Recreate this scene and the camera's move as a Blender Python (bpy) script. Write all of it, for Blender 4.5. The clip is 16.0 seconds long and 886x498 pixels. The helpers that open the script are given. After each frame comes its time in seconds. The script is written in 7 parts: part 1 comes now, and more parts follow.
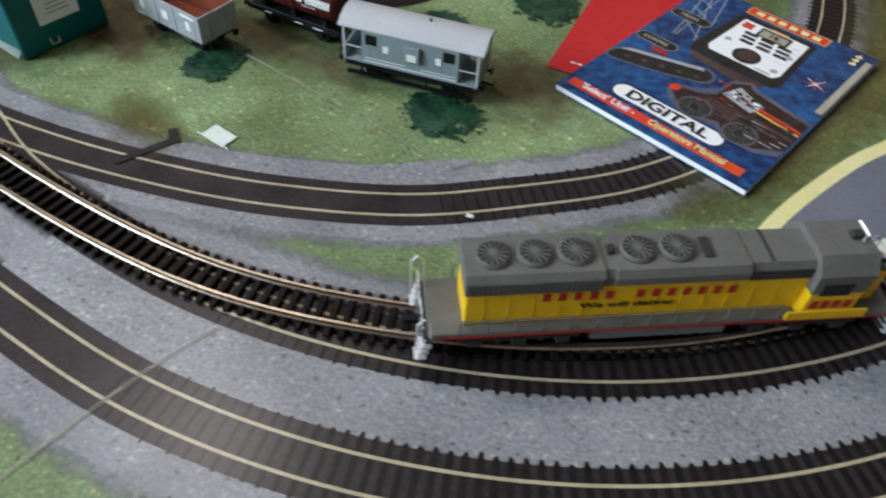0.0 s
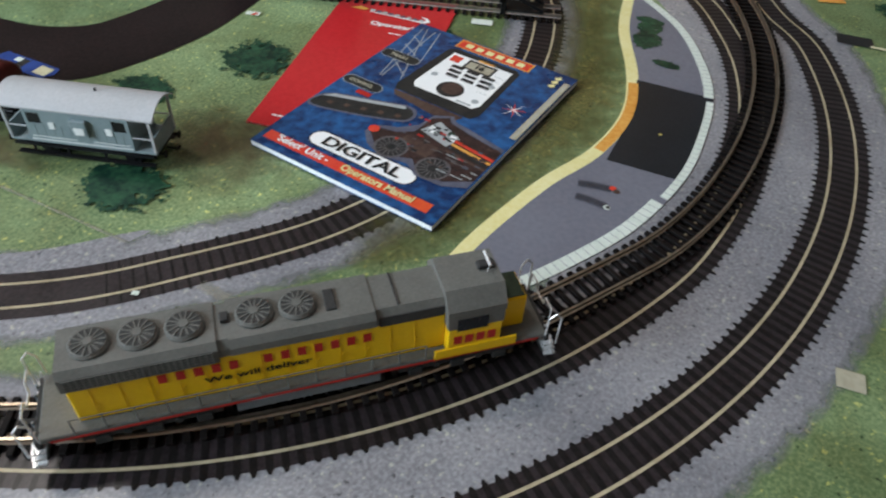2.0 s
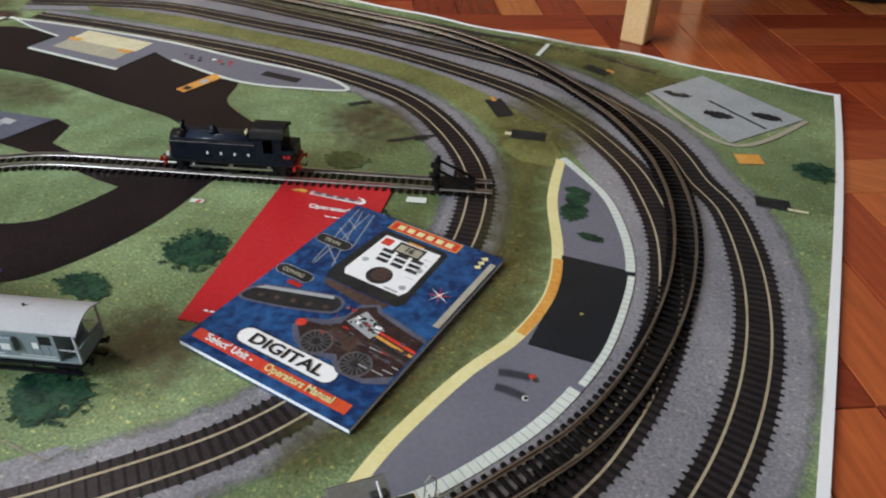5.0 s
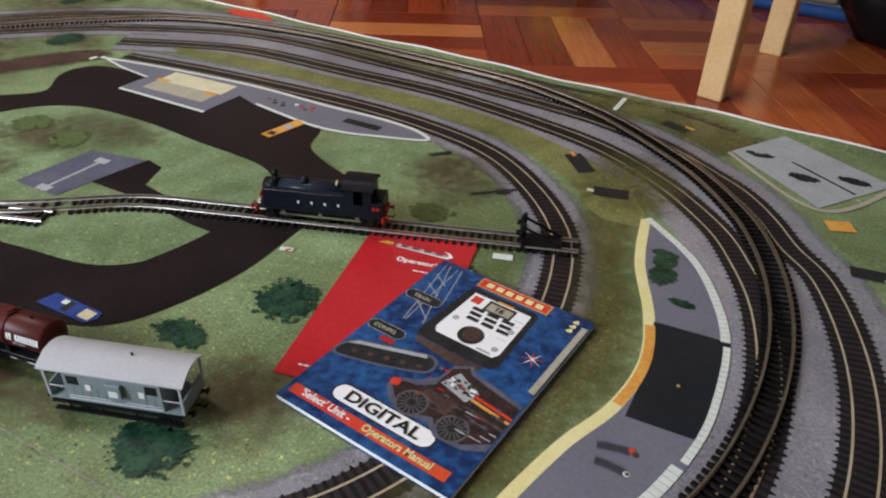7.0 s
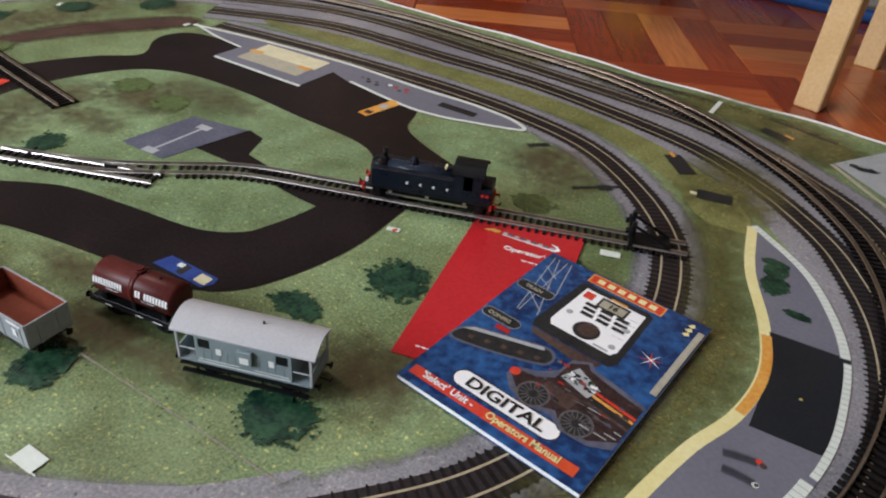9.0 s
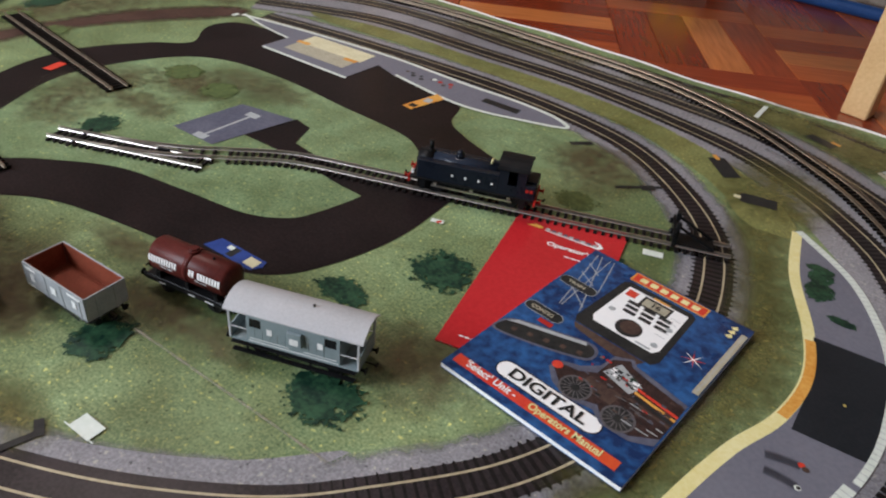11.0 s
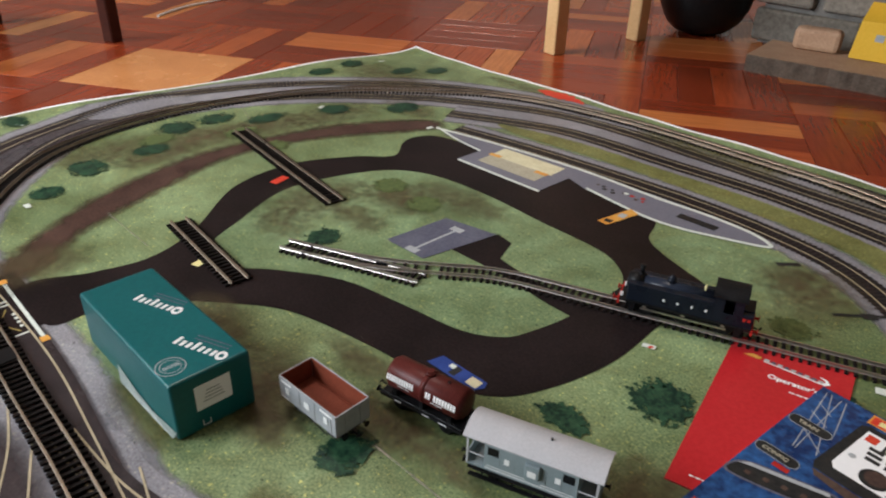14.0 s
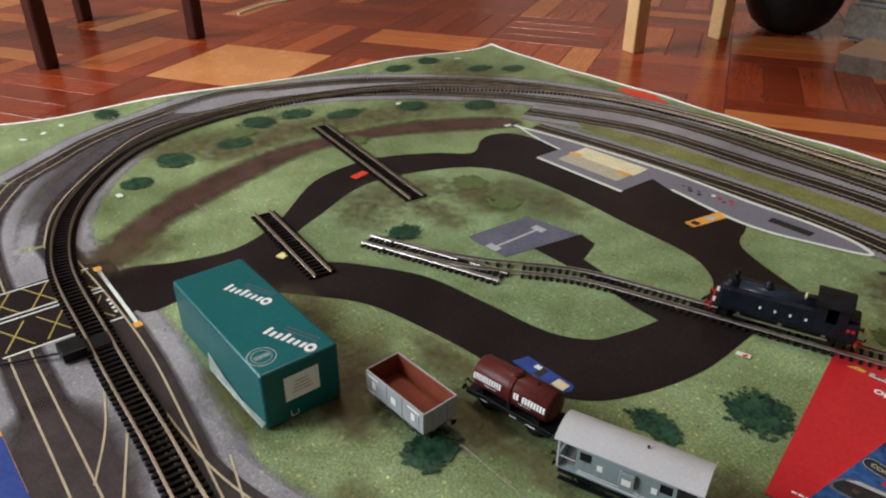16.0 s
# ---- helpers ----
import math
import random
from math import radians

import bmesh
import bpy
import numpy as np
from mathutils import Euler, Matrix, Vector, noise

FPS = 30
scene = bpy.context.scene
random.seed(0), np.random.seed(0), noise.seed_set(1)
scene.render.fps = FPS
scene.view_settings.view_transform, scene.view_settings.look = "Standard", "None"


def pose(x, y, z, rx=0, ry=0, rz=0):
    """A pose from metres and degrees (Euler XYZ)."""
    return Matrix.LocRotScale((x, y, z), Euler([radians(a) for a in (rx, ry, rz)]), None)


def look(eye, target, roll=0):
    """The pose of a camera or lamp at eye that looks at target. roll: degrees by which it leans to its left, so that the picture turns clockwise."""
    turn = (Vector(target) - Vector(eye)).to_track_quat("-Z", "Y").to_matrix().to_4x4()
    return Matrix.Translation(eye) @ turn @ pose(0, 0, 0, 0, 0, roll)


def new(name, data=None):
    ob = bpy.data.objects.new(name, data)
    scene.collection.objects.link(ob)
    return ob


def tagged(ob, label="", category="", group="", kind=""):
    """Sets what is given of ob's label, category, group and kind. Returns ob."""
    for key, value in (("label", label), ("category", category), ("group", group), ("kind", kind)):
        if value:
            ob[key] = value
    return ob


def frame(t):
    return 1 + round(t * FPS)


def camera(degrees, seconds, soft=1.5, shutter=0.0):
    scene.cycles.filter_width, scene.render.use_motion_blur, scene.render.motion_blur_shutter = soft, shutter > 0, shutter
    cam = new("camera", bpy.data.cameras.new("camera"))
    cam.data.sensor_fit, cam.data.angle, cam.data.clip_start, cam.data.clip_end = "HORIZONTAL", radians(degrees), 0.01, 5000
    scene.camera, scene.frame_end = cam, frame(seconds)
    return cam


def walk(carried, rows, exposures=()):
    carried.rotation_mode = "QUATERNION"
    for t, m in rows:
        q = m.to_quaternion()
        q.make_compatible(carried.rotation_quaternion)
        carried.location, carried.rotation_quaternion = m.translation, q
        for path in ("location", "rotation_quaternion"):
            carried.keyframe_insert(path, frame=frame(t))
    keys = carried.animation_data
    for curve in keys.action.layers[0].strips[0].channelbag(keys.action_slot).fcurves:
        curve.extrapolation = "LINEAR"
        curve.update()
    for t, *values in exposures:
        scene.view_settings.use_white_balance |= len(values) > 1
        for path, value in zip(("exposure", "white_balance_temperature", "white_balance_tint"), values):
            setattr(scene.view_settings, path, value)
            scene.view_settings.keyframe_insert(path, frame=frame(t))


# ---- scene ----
cam = camera(63.0, 16.0, soft=2.1, shutter=0.4)
PATH = [
    (0, (0.514, -0.081, 0.292), (-0.265, 1.002, -1.198), 4.2),
    (0.5, (0.558, -0.051, 0.287), (-0.208, 1.036, -1.207), 2.4),
    (1, (0.581, -0.028, 0.289), (-0.115, 1.129, -1.187), 2.7),
    (1.5, (0.596, -0.011, 0.296), (-0.035, 1.21, -1.157), 4.0),
    (2, (0.607, 0.002, 0.295), (0.013, 1.295, -1.11), 4.2),
    (2.5, (0.629, 0.02, 0.308), (0.032, 1.335, -1.075), 2.1),
    (3, (0.646, 0.034, 0.322), (0.033, 1.395, -1.01), 0.8),
    (3.5, (0.651, 0.039, 0.329), (0.031, 1.424, -0.974), 0.7),
    (4, (0.648, 0.045, 0.338), (0.017, 1.457, -0.93), 1.1),
    (4.2, (0.646, 0.048, 0.342), (0.01, 1.476, -0.905), 1.4),
    (6.5, (0.605, 0.041, 0.356), (-0.165, 1.504, -0.77), 2.1),
    (7, (0.591, 0.038, 0.364), (-0.2, 1.5, -0.748), 2.3),
    (7.5, (0.577, 0.03, 0.363), (-0.245, 1.484, -0.738), 2.7),
    (8, (0.554, 0.019, 0.36), (-0.299, 1.449, -0.748), 3.3),
    (8.5, (0.538, 0.009, 0.361), (-0.333, 1.417, -0.76), 3.8),
    (9, (0.528, 0.003, 0.356), (-0.312, 1.416, -0.783), 5.4),
    (11.3, (0.517, -0.016, 0.354), (-0.397, 1.346, -0.791), 6.3),
    (11.5, (0.51, -0.019, 0.359), (-0.421, 1.34, -0.775), 6.4),
    (12, (0.488, -0.033, 0.372), (-0.528, 1.309, -0.709), 5.9),
    (12.5, (0.478, -0.043, 0.384), (-0.616, 1.267, -0.659), 4.3),
    (13, (0.475, -0.047, 0.388), (-0.69, 1.216, -0.634), 2.6),
    (13.5, (0.471, -0.048, 0.391), (-0.739, 1.186, -0.614), 1.8),
    (14, (0.462, -0.059, 0.392), (-0.79, 1.152, -0.591), 1.4),
    (14.5, (0.455, -0.065, 0.391), (-0.827, 1.109, -0.598), 1.0),
    (15, (0.452, -0.066, 0.389), (-0.864, 1.07, -0.6), 0.3),
    (15.5, (0.445, -0.069, 0.389), (-0.902, 1.037, -0.592), 0.2),
    (16, (0.441, -0.073, 0.386), (-0.917, 1.015, -0.601), 0.3),
]
walk(cam, [(t, look(eye, target, roll)) for t, eye, target, roll in PATH], [(0.0, 0.02, 5590, 4), (1.5, 0.02, 5620, 4), (3.0, 0.06, 5680, 0), (3.5, 0.05, 5690, 0), (4.2, 0.02, 5760, 3), (6.5, -0.06, 5930, 11), (9.0, -0.10, 5980, 12), (12.5, -0.1, 6110, 12), (16.0, -0.17, 6300, 10)])

# ---- world and large lights ----
world = bpy.data.worlds.new("sky")
scene.world = world
world.use_nodes = True
wn = world.node_tree.nodes
sky = wn.new("ShaderNodeTexSky")
sky.sky_type, sky.sun_disc = "NISHITA", False
sky.sun_elevation, sky.sun_rotation = radians(35), radians(240)
world.node_tree.links.new(sky.outputs[0], wn["Background"].inputs[0])
wn["Background"].inputs[1].default_value = 0.1


def area_lamp(name, m, sx, sy, watts, color):
    d = bpy.data.lights.new(name, "AREA")
    d.shape, d.size, d.size_y, d.energy, d.color = "RECTANGLE", sx, sy, watts, color
    ob = new(name, d)
    ob.matrix_world = m
    return ob


area_lamp("window_light", look((-1.5, -2.12, 1.5), (0.0, 0.3, 0.0)), 1.7, 1.3, 142, (0.92, 0.97, 1.0))
area_lamp("ceiling_light_glow", look((-0.98, 0.48, 2.42), (-0.98, 0.48, 0)), 0.45, 0.45, 27, (1.0, 0.83, 0.70))

# ---- materials ----


def material(name, c1, c2=None, rough=0.5, metal=0.0, scale=60.0, fine=400.0, bump=0.0, spec=0.16, contrast=(0.35, 0.65), coat=0.0, by_object=0.0):
    """Two colours mixed by broad and fine noise, roughness that varies, and fine relief."""
    m = bpy.data.materials.new(name)
    m.use_nodes = True
    t = m.node_tree
    n, link = t.nodes, t.links.new
    b = n["Principled BSDF"]
    c2 = c2 or tuple(v * 0.8 for v in c1)
    co = n.new("ShaderNodeTexCoord")
    na, nb = n.new("ShaderNodeTexNoise"), n.new("ShaderNodeTexNoise")
    na.inputs["Scale"].default_value, nb.inputs["Scale"].default_value = scale, fine
    na.inputs["Detail"].default_value, nb.inputs["Detail"].default_value = 4, 3
    for q in (na, nb):
        link(co.outputs["Object"], q.inputs["Vector"])
    add = n.new("ShaderNodeMath")
    add.operation = "MULTIPLY_ADD"
    add.inputs[1].default_value = 0.5
    half = n.new("ShaderNodeMath")
    half.operation = "MULTIPLY"
    half.inputs[1].default_value = 0.5
    link(nb.outputs["Fac"], half.inputs[0])
    link(na.outputs["Fac"], add.inputs[0])
    link(half.outputs[0], add.inputs[2])
    ramp = n.new("ShaderNodeValToRGB")
    ramp.color_ramp.elements[0].position, ramp.color_ramp.elements[1].position = contrast
    ramp.color_ramp.elements[0].color, ramp.color_ramp.elements[1].color = (*c1, 1), (*c2, 1)
    link(add.outputs[0], ramp.inputs[0])
    out = ramp.outputs[0]
    if by_object:
        info = n.new("ShaderNodeObjectInfo")
        hsv = n.new("ShaderNodeHueSaturation")
        mr = n.new("ShaderNodeMapRange")
        mr.inputs["To Min"].default_value, mr.inputs["To Max"].default_value = 1 - by_object, 1 + by_object
        link(info.outputs["Random"], mr.inputs["Value"])
        link(mr.outputs[0], hsv.inputs["Value"])
        link(out, hsv.inputs["Color"])
        out = hsv.outputs[0]
    link(out, b.inputs["Base Color"])
    rr = n.new("ShaderNodeMapRange")
    rr.inputs["To Min"].default_value, rr.inputs["To Max"].default_value = max(rough - 0.08, 0.03), min(rough + 0.1, 1)
    link(na.outputs["Fac"], rr.inputs["Value"])
    link(rr.outputs[0], b.inputs["Roughness"])
    b.inputs["Metallic"].default_value = metal
    b.inputs["Specular IOR Level"].default_value = spec
    if name.startswith("printed_"):  # the mat is sealed under a clear film
        coat = 0.22
    b.inputs["Coat Weight"].default_value = coat
    b.inputs["Coat Roughness"].default_value = 0.25
    if bump:
        bp = n.new("ShaderNodeBump")
        bp.inputs["Strength"].default_value, bp.inputs["Distance"].default_value = bump, 0.001
        link(nb.outputs["Fac"], bp.inputs["Height"])
        link(bp.outputs[0], b.inputs["Normal"])
    return m


def grass_material(name, light, mid, dark, fleck, low=(0.60, 0.61, 0.50), high=(1.32, 1.28, 1.24), worn=(0.62, 0.52, 0.38), dots=250):
    """Printed turf or stones: broad tone changes, worn patches, fine speckle and bright flecks."""
    m = material(name, dark, mid, rough=0.40, scale=9, fine=260, contrast=(0.32, 0.66), spec=0.24)
    t = m.node_tree
    n, link = t.nodes, t.links.new
    b = n["Principled BSDF"]
    base = b.inputs["Base Color"].links[0].from_socket
    co = n["Texture Coordinate"]
    sp = n.new("ShaderNodeTexNoise")
    sp.inputs["Scale"].default_value, sp.inputs["Detail"].default_value = 480, 2
    link(co.outputs["Object"], sp.inputs["Vector"])
    r1 = n.new("ShaderNodeValToRGB")
    r1.color_ramp.elements[0].position, r1.color_ramp.elements[1].position = 0.40, 0.72
    link(sp.outputs["Fac"], r1.inputs[0])
    mix = n.new("ShaderNodeMix")
    mix.data_type = "RGBA"
    link(r1.outputs[0], mix.inputs["Factor"])
    link(base, mix.inputs["A"])
    mix.inputs["B"].default_value = (*light, 1)
    vo = n.new("ShaderNodeTexNoise")
    vo.inputs["Scale"].default_value, vo.inputs["Detail"].default_value = dots, 2
    link(co.outputs["Object"], vo.inputs["Vector"])
    r2 = n.new("ShaderNodeValToRGB")
    r2.color_ramp.elements[0].position, r2.color_ramp.elements[1].position = 0.63, 0.71
    link(vo.outputs["Fac"], r2.inputs[0])
    m2 = n.new("ShaderNodeMix")
    m2.data_type = "RGBA"
    link(r2.outputs[0], m2.inputs["Factor"])
    link(mix.outputs["Result"], m2.inputs["A"])
    m2.inputs["B"].default_value = (*fleck, 1)
    r3 = n.new("ShaderNodeValToRGB")
    r3.color_ramp.elements[0].position, r3.color_ramp.elements[1].position = 0.27, 0.35
    r3.color_ramp.elements[0].color, r3.color_ramp.elements[1].color = (1, 1, 1, 1), (0, 0, 0, 1)
    link(vo.outputs["Fac"], r3.inputs[0])
    m3 = n.new("ShaderNodeMix")
    m3.data_type = "RGBA"
    link(r3.outputs[0], m3.inputs["Factor"])
    link(m2.outputs["Result"], m3.inputs["A"])
    m3.inputs["B"].default_value = (*(v * 0.5 for v in dark), 1)
    broad = n.new("ShaderNodeTexNoise")
    broad.inputs["Scale"].default_value, broad.inputs["Detail"].default_value = 6.5, 5
    link(co.outputs["Object"], broad.inputs["Vector"])
    rb = n.new("ShaderNodeValToRGB")
    rb.color_ramp.elements[0].position, rb.color_ramp.elements[1].position = 0.33, 0.66
    rb.color_ramp.elements[0].color, rb.color_ramp.elements[1].color = (*low, 1), (*high, 1)
    link(broad.outputs["Fac"], rb.inputs[0])
    m4 = n.new("ShaderNodeMix")
    m4.data_type, m4.blend_type = "RGBA", "MULTIPLY"
    m4.inputs["Factor"].default_value = 1
    link(m3.outputs["Result"], m4.inputs["A"])
    link(rb.outputs[0], m4.inputs["B"])
    patch = n.new("ShaderNodeTexNoise")
    patch.inputs["Scale"].default_value, patch.inputs["Detail"].default_value = 27, 6
    patch.inputs["Distortion"].default_value = 0.6
    link(co.outputs["Object"], patch.inputs["Vector"])
    rp = n.new("ShaderNodeValToRGB")
    rp.color_ramp.elements[0].position, rp.color_ramp.elements[1].position = 0.34, 0.62
    rp.color_ramp.elements[0].color, rp.color_ramp.elements[1].color = (*worn, 1), (1.06, 1.06, 1.06, 1)
    link(patch.outputs["Fac"], rp.inputs[0])
    m5 = n.new("ShaderNodeMix")
    m5.data_type, m5.blend_type = "RGBA", "MULTIPLY"
    m5.inputs["Factor"].default_value = 0.5
    link(m4.outputs["Result"], m5.inputs["A"])
    link(rp.outputs[0], m5.inputs["B"])
    link(m5.outputs["Result"], b.inputs["Base Color"])
    return m


GRASS = grass_material("printed_grass", (0.29, 0.37, 0.19), (0.19, 0.265, 0.135), (0.105, 0.17, 0.08), (0.52, 0.55, 0.20))
LAWN = grass_material("printed_lawn", (0.27, 0.36, 0.20), (0.185, 0.28, 0.15), (0.12, 0.20, 0.10), (0.42, 0.49, 0.21))
VERGE = grass_material("printed_verge_grass", (0.27, 0.28, 0.11), (0.19, 0.21, 0.075), (0.12, 0.14, 0.05), (0.40, 0.40, 0.14))
DRY = grass_material("printed_dry_grass", (0.20, 0.19, 0.07), (0.13, 0.13, 0.045), (0.07, 0.075, 0.025), (0.32, 0.30, 0.10))
STONES = ((0.325, 0.32, 0.34), (0.255, 0.25, 0.268), (0.18, 0.176, 0.19), (0.43, 0.42, 0.36), (0.80, 0.80, 0.82), (1.18, 1.17, 1.15), (0.74, 0.74, 0.75), 260)
BALLAST = grass_material("printed_ballast", *STONES)
BED = material("printed_bed", (0.014, 0.0105, 0.0115), (0.038, 0.029, 0.031), 0.38, scale=40, fine=420, spec=0.16)


def soft_ink(m, ragged=0.5):
    """Lets a print fade out towards its rim through the point attribute "fade", broken up by noise."""
    t = m.node_tree
    n, link = t.nodes, t.links.new
    b, out = n["Principled BSDF"], n["Material Output"]
    at = n.new("ShaderNodeAttribute")
    at.attribute_name = "fade"
    co = n["Texture Coordinate"]
    no = n.new("ShaderNodeTexNoise")
    no.inputs["Scale"].default_value, no.inputs["Detail"].default_value = 75, 8
    link(co.outputs["Object"], no.inputs["Vector"])
    off = n.new("ShaderNodeMath")
    off.operation = "MULTIPLY_ADD"
    off.inputs[1].default_value, off.inputs[2].default_value = ragged * 2, -ragged
    link(no.outputs["Fac"], off.inputs[0])
    add = n.new("ShaderNodeMath")
    link(at.outputs["Fac"], add.inputs[0])
    link(off.outputs[0], add.inputs[1])
    keep = n.new("ShaderNodeMath")
    keep.operation, keep.use_clamp = "MULTIPLY", True
    up = n.new("ShaderNodeMapRange")
    up.inputs["From Min"].default_value, up.inputs["From Max"].default_value = 0.0, 0.25
    link(at.outputs["Fac"], up.inputs["Value"])
    link(add.outputs[0], keep.inputs[0])
    link(up.outputs[0], keep.inputs[1])
    clear = n.new("ShaderNodeBsdfTransparent")
    mix = n.new("ShaderNodeMixShader")
    link(keep.outputs[0], mix.inputs["Fac"])
    link(clear.outputs[0], mix.inputs[1])
    link(b.outputs[0], mix.inputs[2])
    link(mix.outputs[0], out.inputs["Surface"])
    return m


SOFT_BALLAST = soft_ink(grass_material("printed_thin_ballast", *STONES), 0.7)
SOFT_DRY = soft_ink(grass_material("printed_dry_turf", (0.20, 0.19, 0.07), (0.13, 0.13, 0.045), (0.07, 0.075, 0.025), (0.32, 0.30, 0.10)))
SOFT_EARTH = soft_ink(material("printed_soft_earth", (0.036, 0.017, 0.014), (0.100, 0.055, 0.040), 0.42, scale=30, fine=300))
STAIN_AND_SHADE = soft_ink(material("printed_brown_stain_and_shade", (0.080, 0.057, 0.030), (0.15, 0.115, 0.058), 0.42, scale=40, fine=420))
SOFT_BED = soft_ink(material("printed_faded_bed", (0.030, 0.022, 0.023), (0.060, 0.045, 0.046), 0.4, scale=50, fine=420), 0.25)
SLEEPER_INK = material("printed_sleeper", (0.007, 0.006, 0.006), (0.018, 0.015, 0.014), 0.4, scale=120, fine=500, spec=0.09)
RAIL_INK = material("printed_rail", (0.36, 0.30, 0.19), (0.52, 0.45, 0.30), 0.38, scale=40, fine=300)
ASPHALT = material("printed_asphalt", (0.0085, 0.006, 0.006), (0.024, 0.0155, 0.0155), 0.45, scale=11, fine=420, spec=0.05, contrast=(0.4, 0.68))
BROWN = material("printed_earth", (0.050, 0.028, 0.025), (0.105, 0.068, 0.050), 0.42, scale=30, fine=300)
PLATFORM = material("printed_platform", (0.15, 0.15, 0.185), (0.19, 0.19, 0.225), 0.4, scale=14, fine=300)
PAD = material("printed_pad", (0.010, 0.012, 0.015), (0.018, 0.020, 0.024), 0.36, scale=20, fine=400)
YELLOW_INK = material("printed_yellow", (0.74, 0.66, 0.27), (0.82, 0.76, 0.40), 0.4, scale=40, fine=300)
ORANGE_INK = material("printed_orange", (0.62, 0.25, 0.03), (0.75, 0.42, 0.10), 0.4, scale=40, fine=300)
WHITE_INK = material("printed_white", (0.62, 0.68, 0.60), (0.74, 0.78, 0.72), 0.4, scale=40, fine=300)
GOLD_INK = material("printed_gold", (0.36, 0.28, 0.07), (0.48, 0.39, 0.13), 0.4, scale=40, fine=300)
CREAM_INK = material("printed_cream", (0.60, 0.55, 0.34), (0.74, 0.70, 0.48), 0.4, scale=50, fine=300)
TAN_INK = material("printed_tan", (0.36, 0.33, 0.24), (0.48, 0.45, 0.34), 0.4, scale=50, fine=300)
BLUE_ROOF = material("printed_blue_roof", (0.075, 0.078, 0.115), (0.135, 0.138, 0.18), 0.4, scale=20, fine=300)
GREY_INK = material("printed_grey", (0.33, 0.35, 0.36), (0.44, 0.46, 0.46), 0.4, scale=30, fine=300)
BUSH = material("printed_bush", (0.005, 0.022, 0.014), (0.034, 0.092, 0.045), 0.42, scale=70, fine=300, contrast=(0.40, 0.64))
BUSH_PALE = material("printed_pale_bush", (0.06, 0.09, 0.03), (0.13, 0.17, 0.06), 0.42, scale=130, fine=600, contrast=(0.4, 0.6))
BLACK_INK = material("printed_black", (0.012, 0.012, 0.013), (0.03, 0.03, 0.028), 0.4, scale=60, fine=300)
BLUE_INK = material("printed_blue", (0.02, 0.045, 0.20), (0.035, 0.07, 0.27), 0.4, scale=60, fine=300)
RED_INK = material("printed_red", (0.55, 0.035, 0.02), (0.66, 0.07, 0.035), 0.4, scale=60, fine=300)
DUSK_INK = material("printed_dusk", (0.075, 0.075, 0.095), (0.10, 0.10, 0.125), 0.4, scale=20, fine=300)
PAPER = material("white_paper", (0.86, 0.86, 0.85), (0.90, 0.90, 0.89), 0.5, scale=30, fine=300)

SLEEPER = material("sleeper_plastic", (0.005, 0.004, 0.004), (0.016, 0.013, 0.012), 0.46, scale=200, fine=900, by_object=0.3, spec=0.07)
RAIL = material("brown_rail", (0.56, 0.48, 0.38), (0.36, 0.285, 0.205), 0.30, 0.95, scale=40, fine=400)
SILVER_RAIL = material("nickel_rail", (0.62, 0.58, 0.53), (0.46, 0.42, 0.37), 0.36, 0.95, scale=30, fine=300)
LOCO_YELLOW = material("loco_yellow", (0.82, 0.52, 0.004), (0.74, 0.45, 0.003), 0.33, scale=45, fine=700, bump=0.04)
LOCO_GREY = material("loco_grey", (0.115, 0.112, 0.10), (0.16, 0.155, 0.14), 0.45, scale=60, fine=700, bump=0.08)
LOCO_DARK = material("loco_dark", (0.03, 0.03, 0.03), (0.055, 0.053, 0.05), 0.5, scale=80, fine=500)
LOCO_UNDER = material("loco_under_grey", (0.16, 0.17, 0.18), (0.23, 0.24, 0.25), 0.4, scale=80, fine=500)
LOCO_RED = material("loco_red", (0.36, 0.02, 0.015), (0.44, 0.03, 0.02), 0.4)
CHROME = material("silver_handrail", (0.80, 0.80, 0.80), (0.68, 0.68, 0.68), 0.3, 0.35, spec=0.5)
NOSE_GREEN = material("anti_glare_green", (0.03, 0.045, 0.03), (0.05, 0.07, 0.045), 0.5)
GLASS_DARK = material("dark_window", (0.008, 0.008, 0.009), (0.014, 0.014, 0.015), 0.12)
BLACK_PLASTIC = material("black_plastic", (0.005, 0.005, 0.0055), (0.011, 0.011, 0.0115), 0.38, scale=100, fine=500)
STEAM_BLUE = material("dark_blue_paint", (0.006, 0.008, 0.013), (0.011, 0.014, 0.022), 0.28, scale=70, fine=500)
# paler copy of dark_blue_paint; puts the boiler's bright reflection into its colour
STEAM_TOP = material("boiler_painted_sheen", (0.012, 0.016, 0.026), (0.02, 0.026, 0.040), 0.2, scale=70, fine=500)
VAN_GREY = material("van_grey", (0.19, 0.235, 0.245), (0.24, 0.285, 0.295), 0.45, scale=50, fine=600, bump=0.05)
ROOF_GREY = material("van_roof_grey", (0.40, 0.40, 0.41), (0.47, 0.47, 0.48), 0.5, scale=40, fine=600, bump=0.05)
WAGON_GREY = material("wagon_grey", (0.27, 0.29, 0.30), (0.36, 0.37, 0.38), 0.5, scale=60, fine=600, bump=0.06)
WAGON_RED = material("wagon_interior", (0.17, 0.042, 0.022), (0.24, 0.062, 0.034), 0.5, scale=70, fine=500, bump=0.06)
TANK_RED = material("tank_maroon", (0.060, 0.011, 0.009), (0.095, 0.019, 0.015), 0.35, scale=50, fine=500)
WHITE_PAINT = material("white_lettering", (0.78, 0.78, 0.76), (0.7, 0.7, 0.68), 0.5)
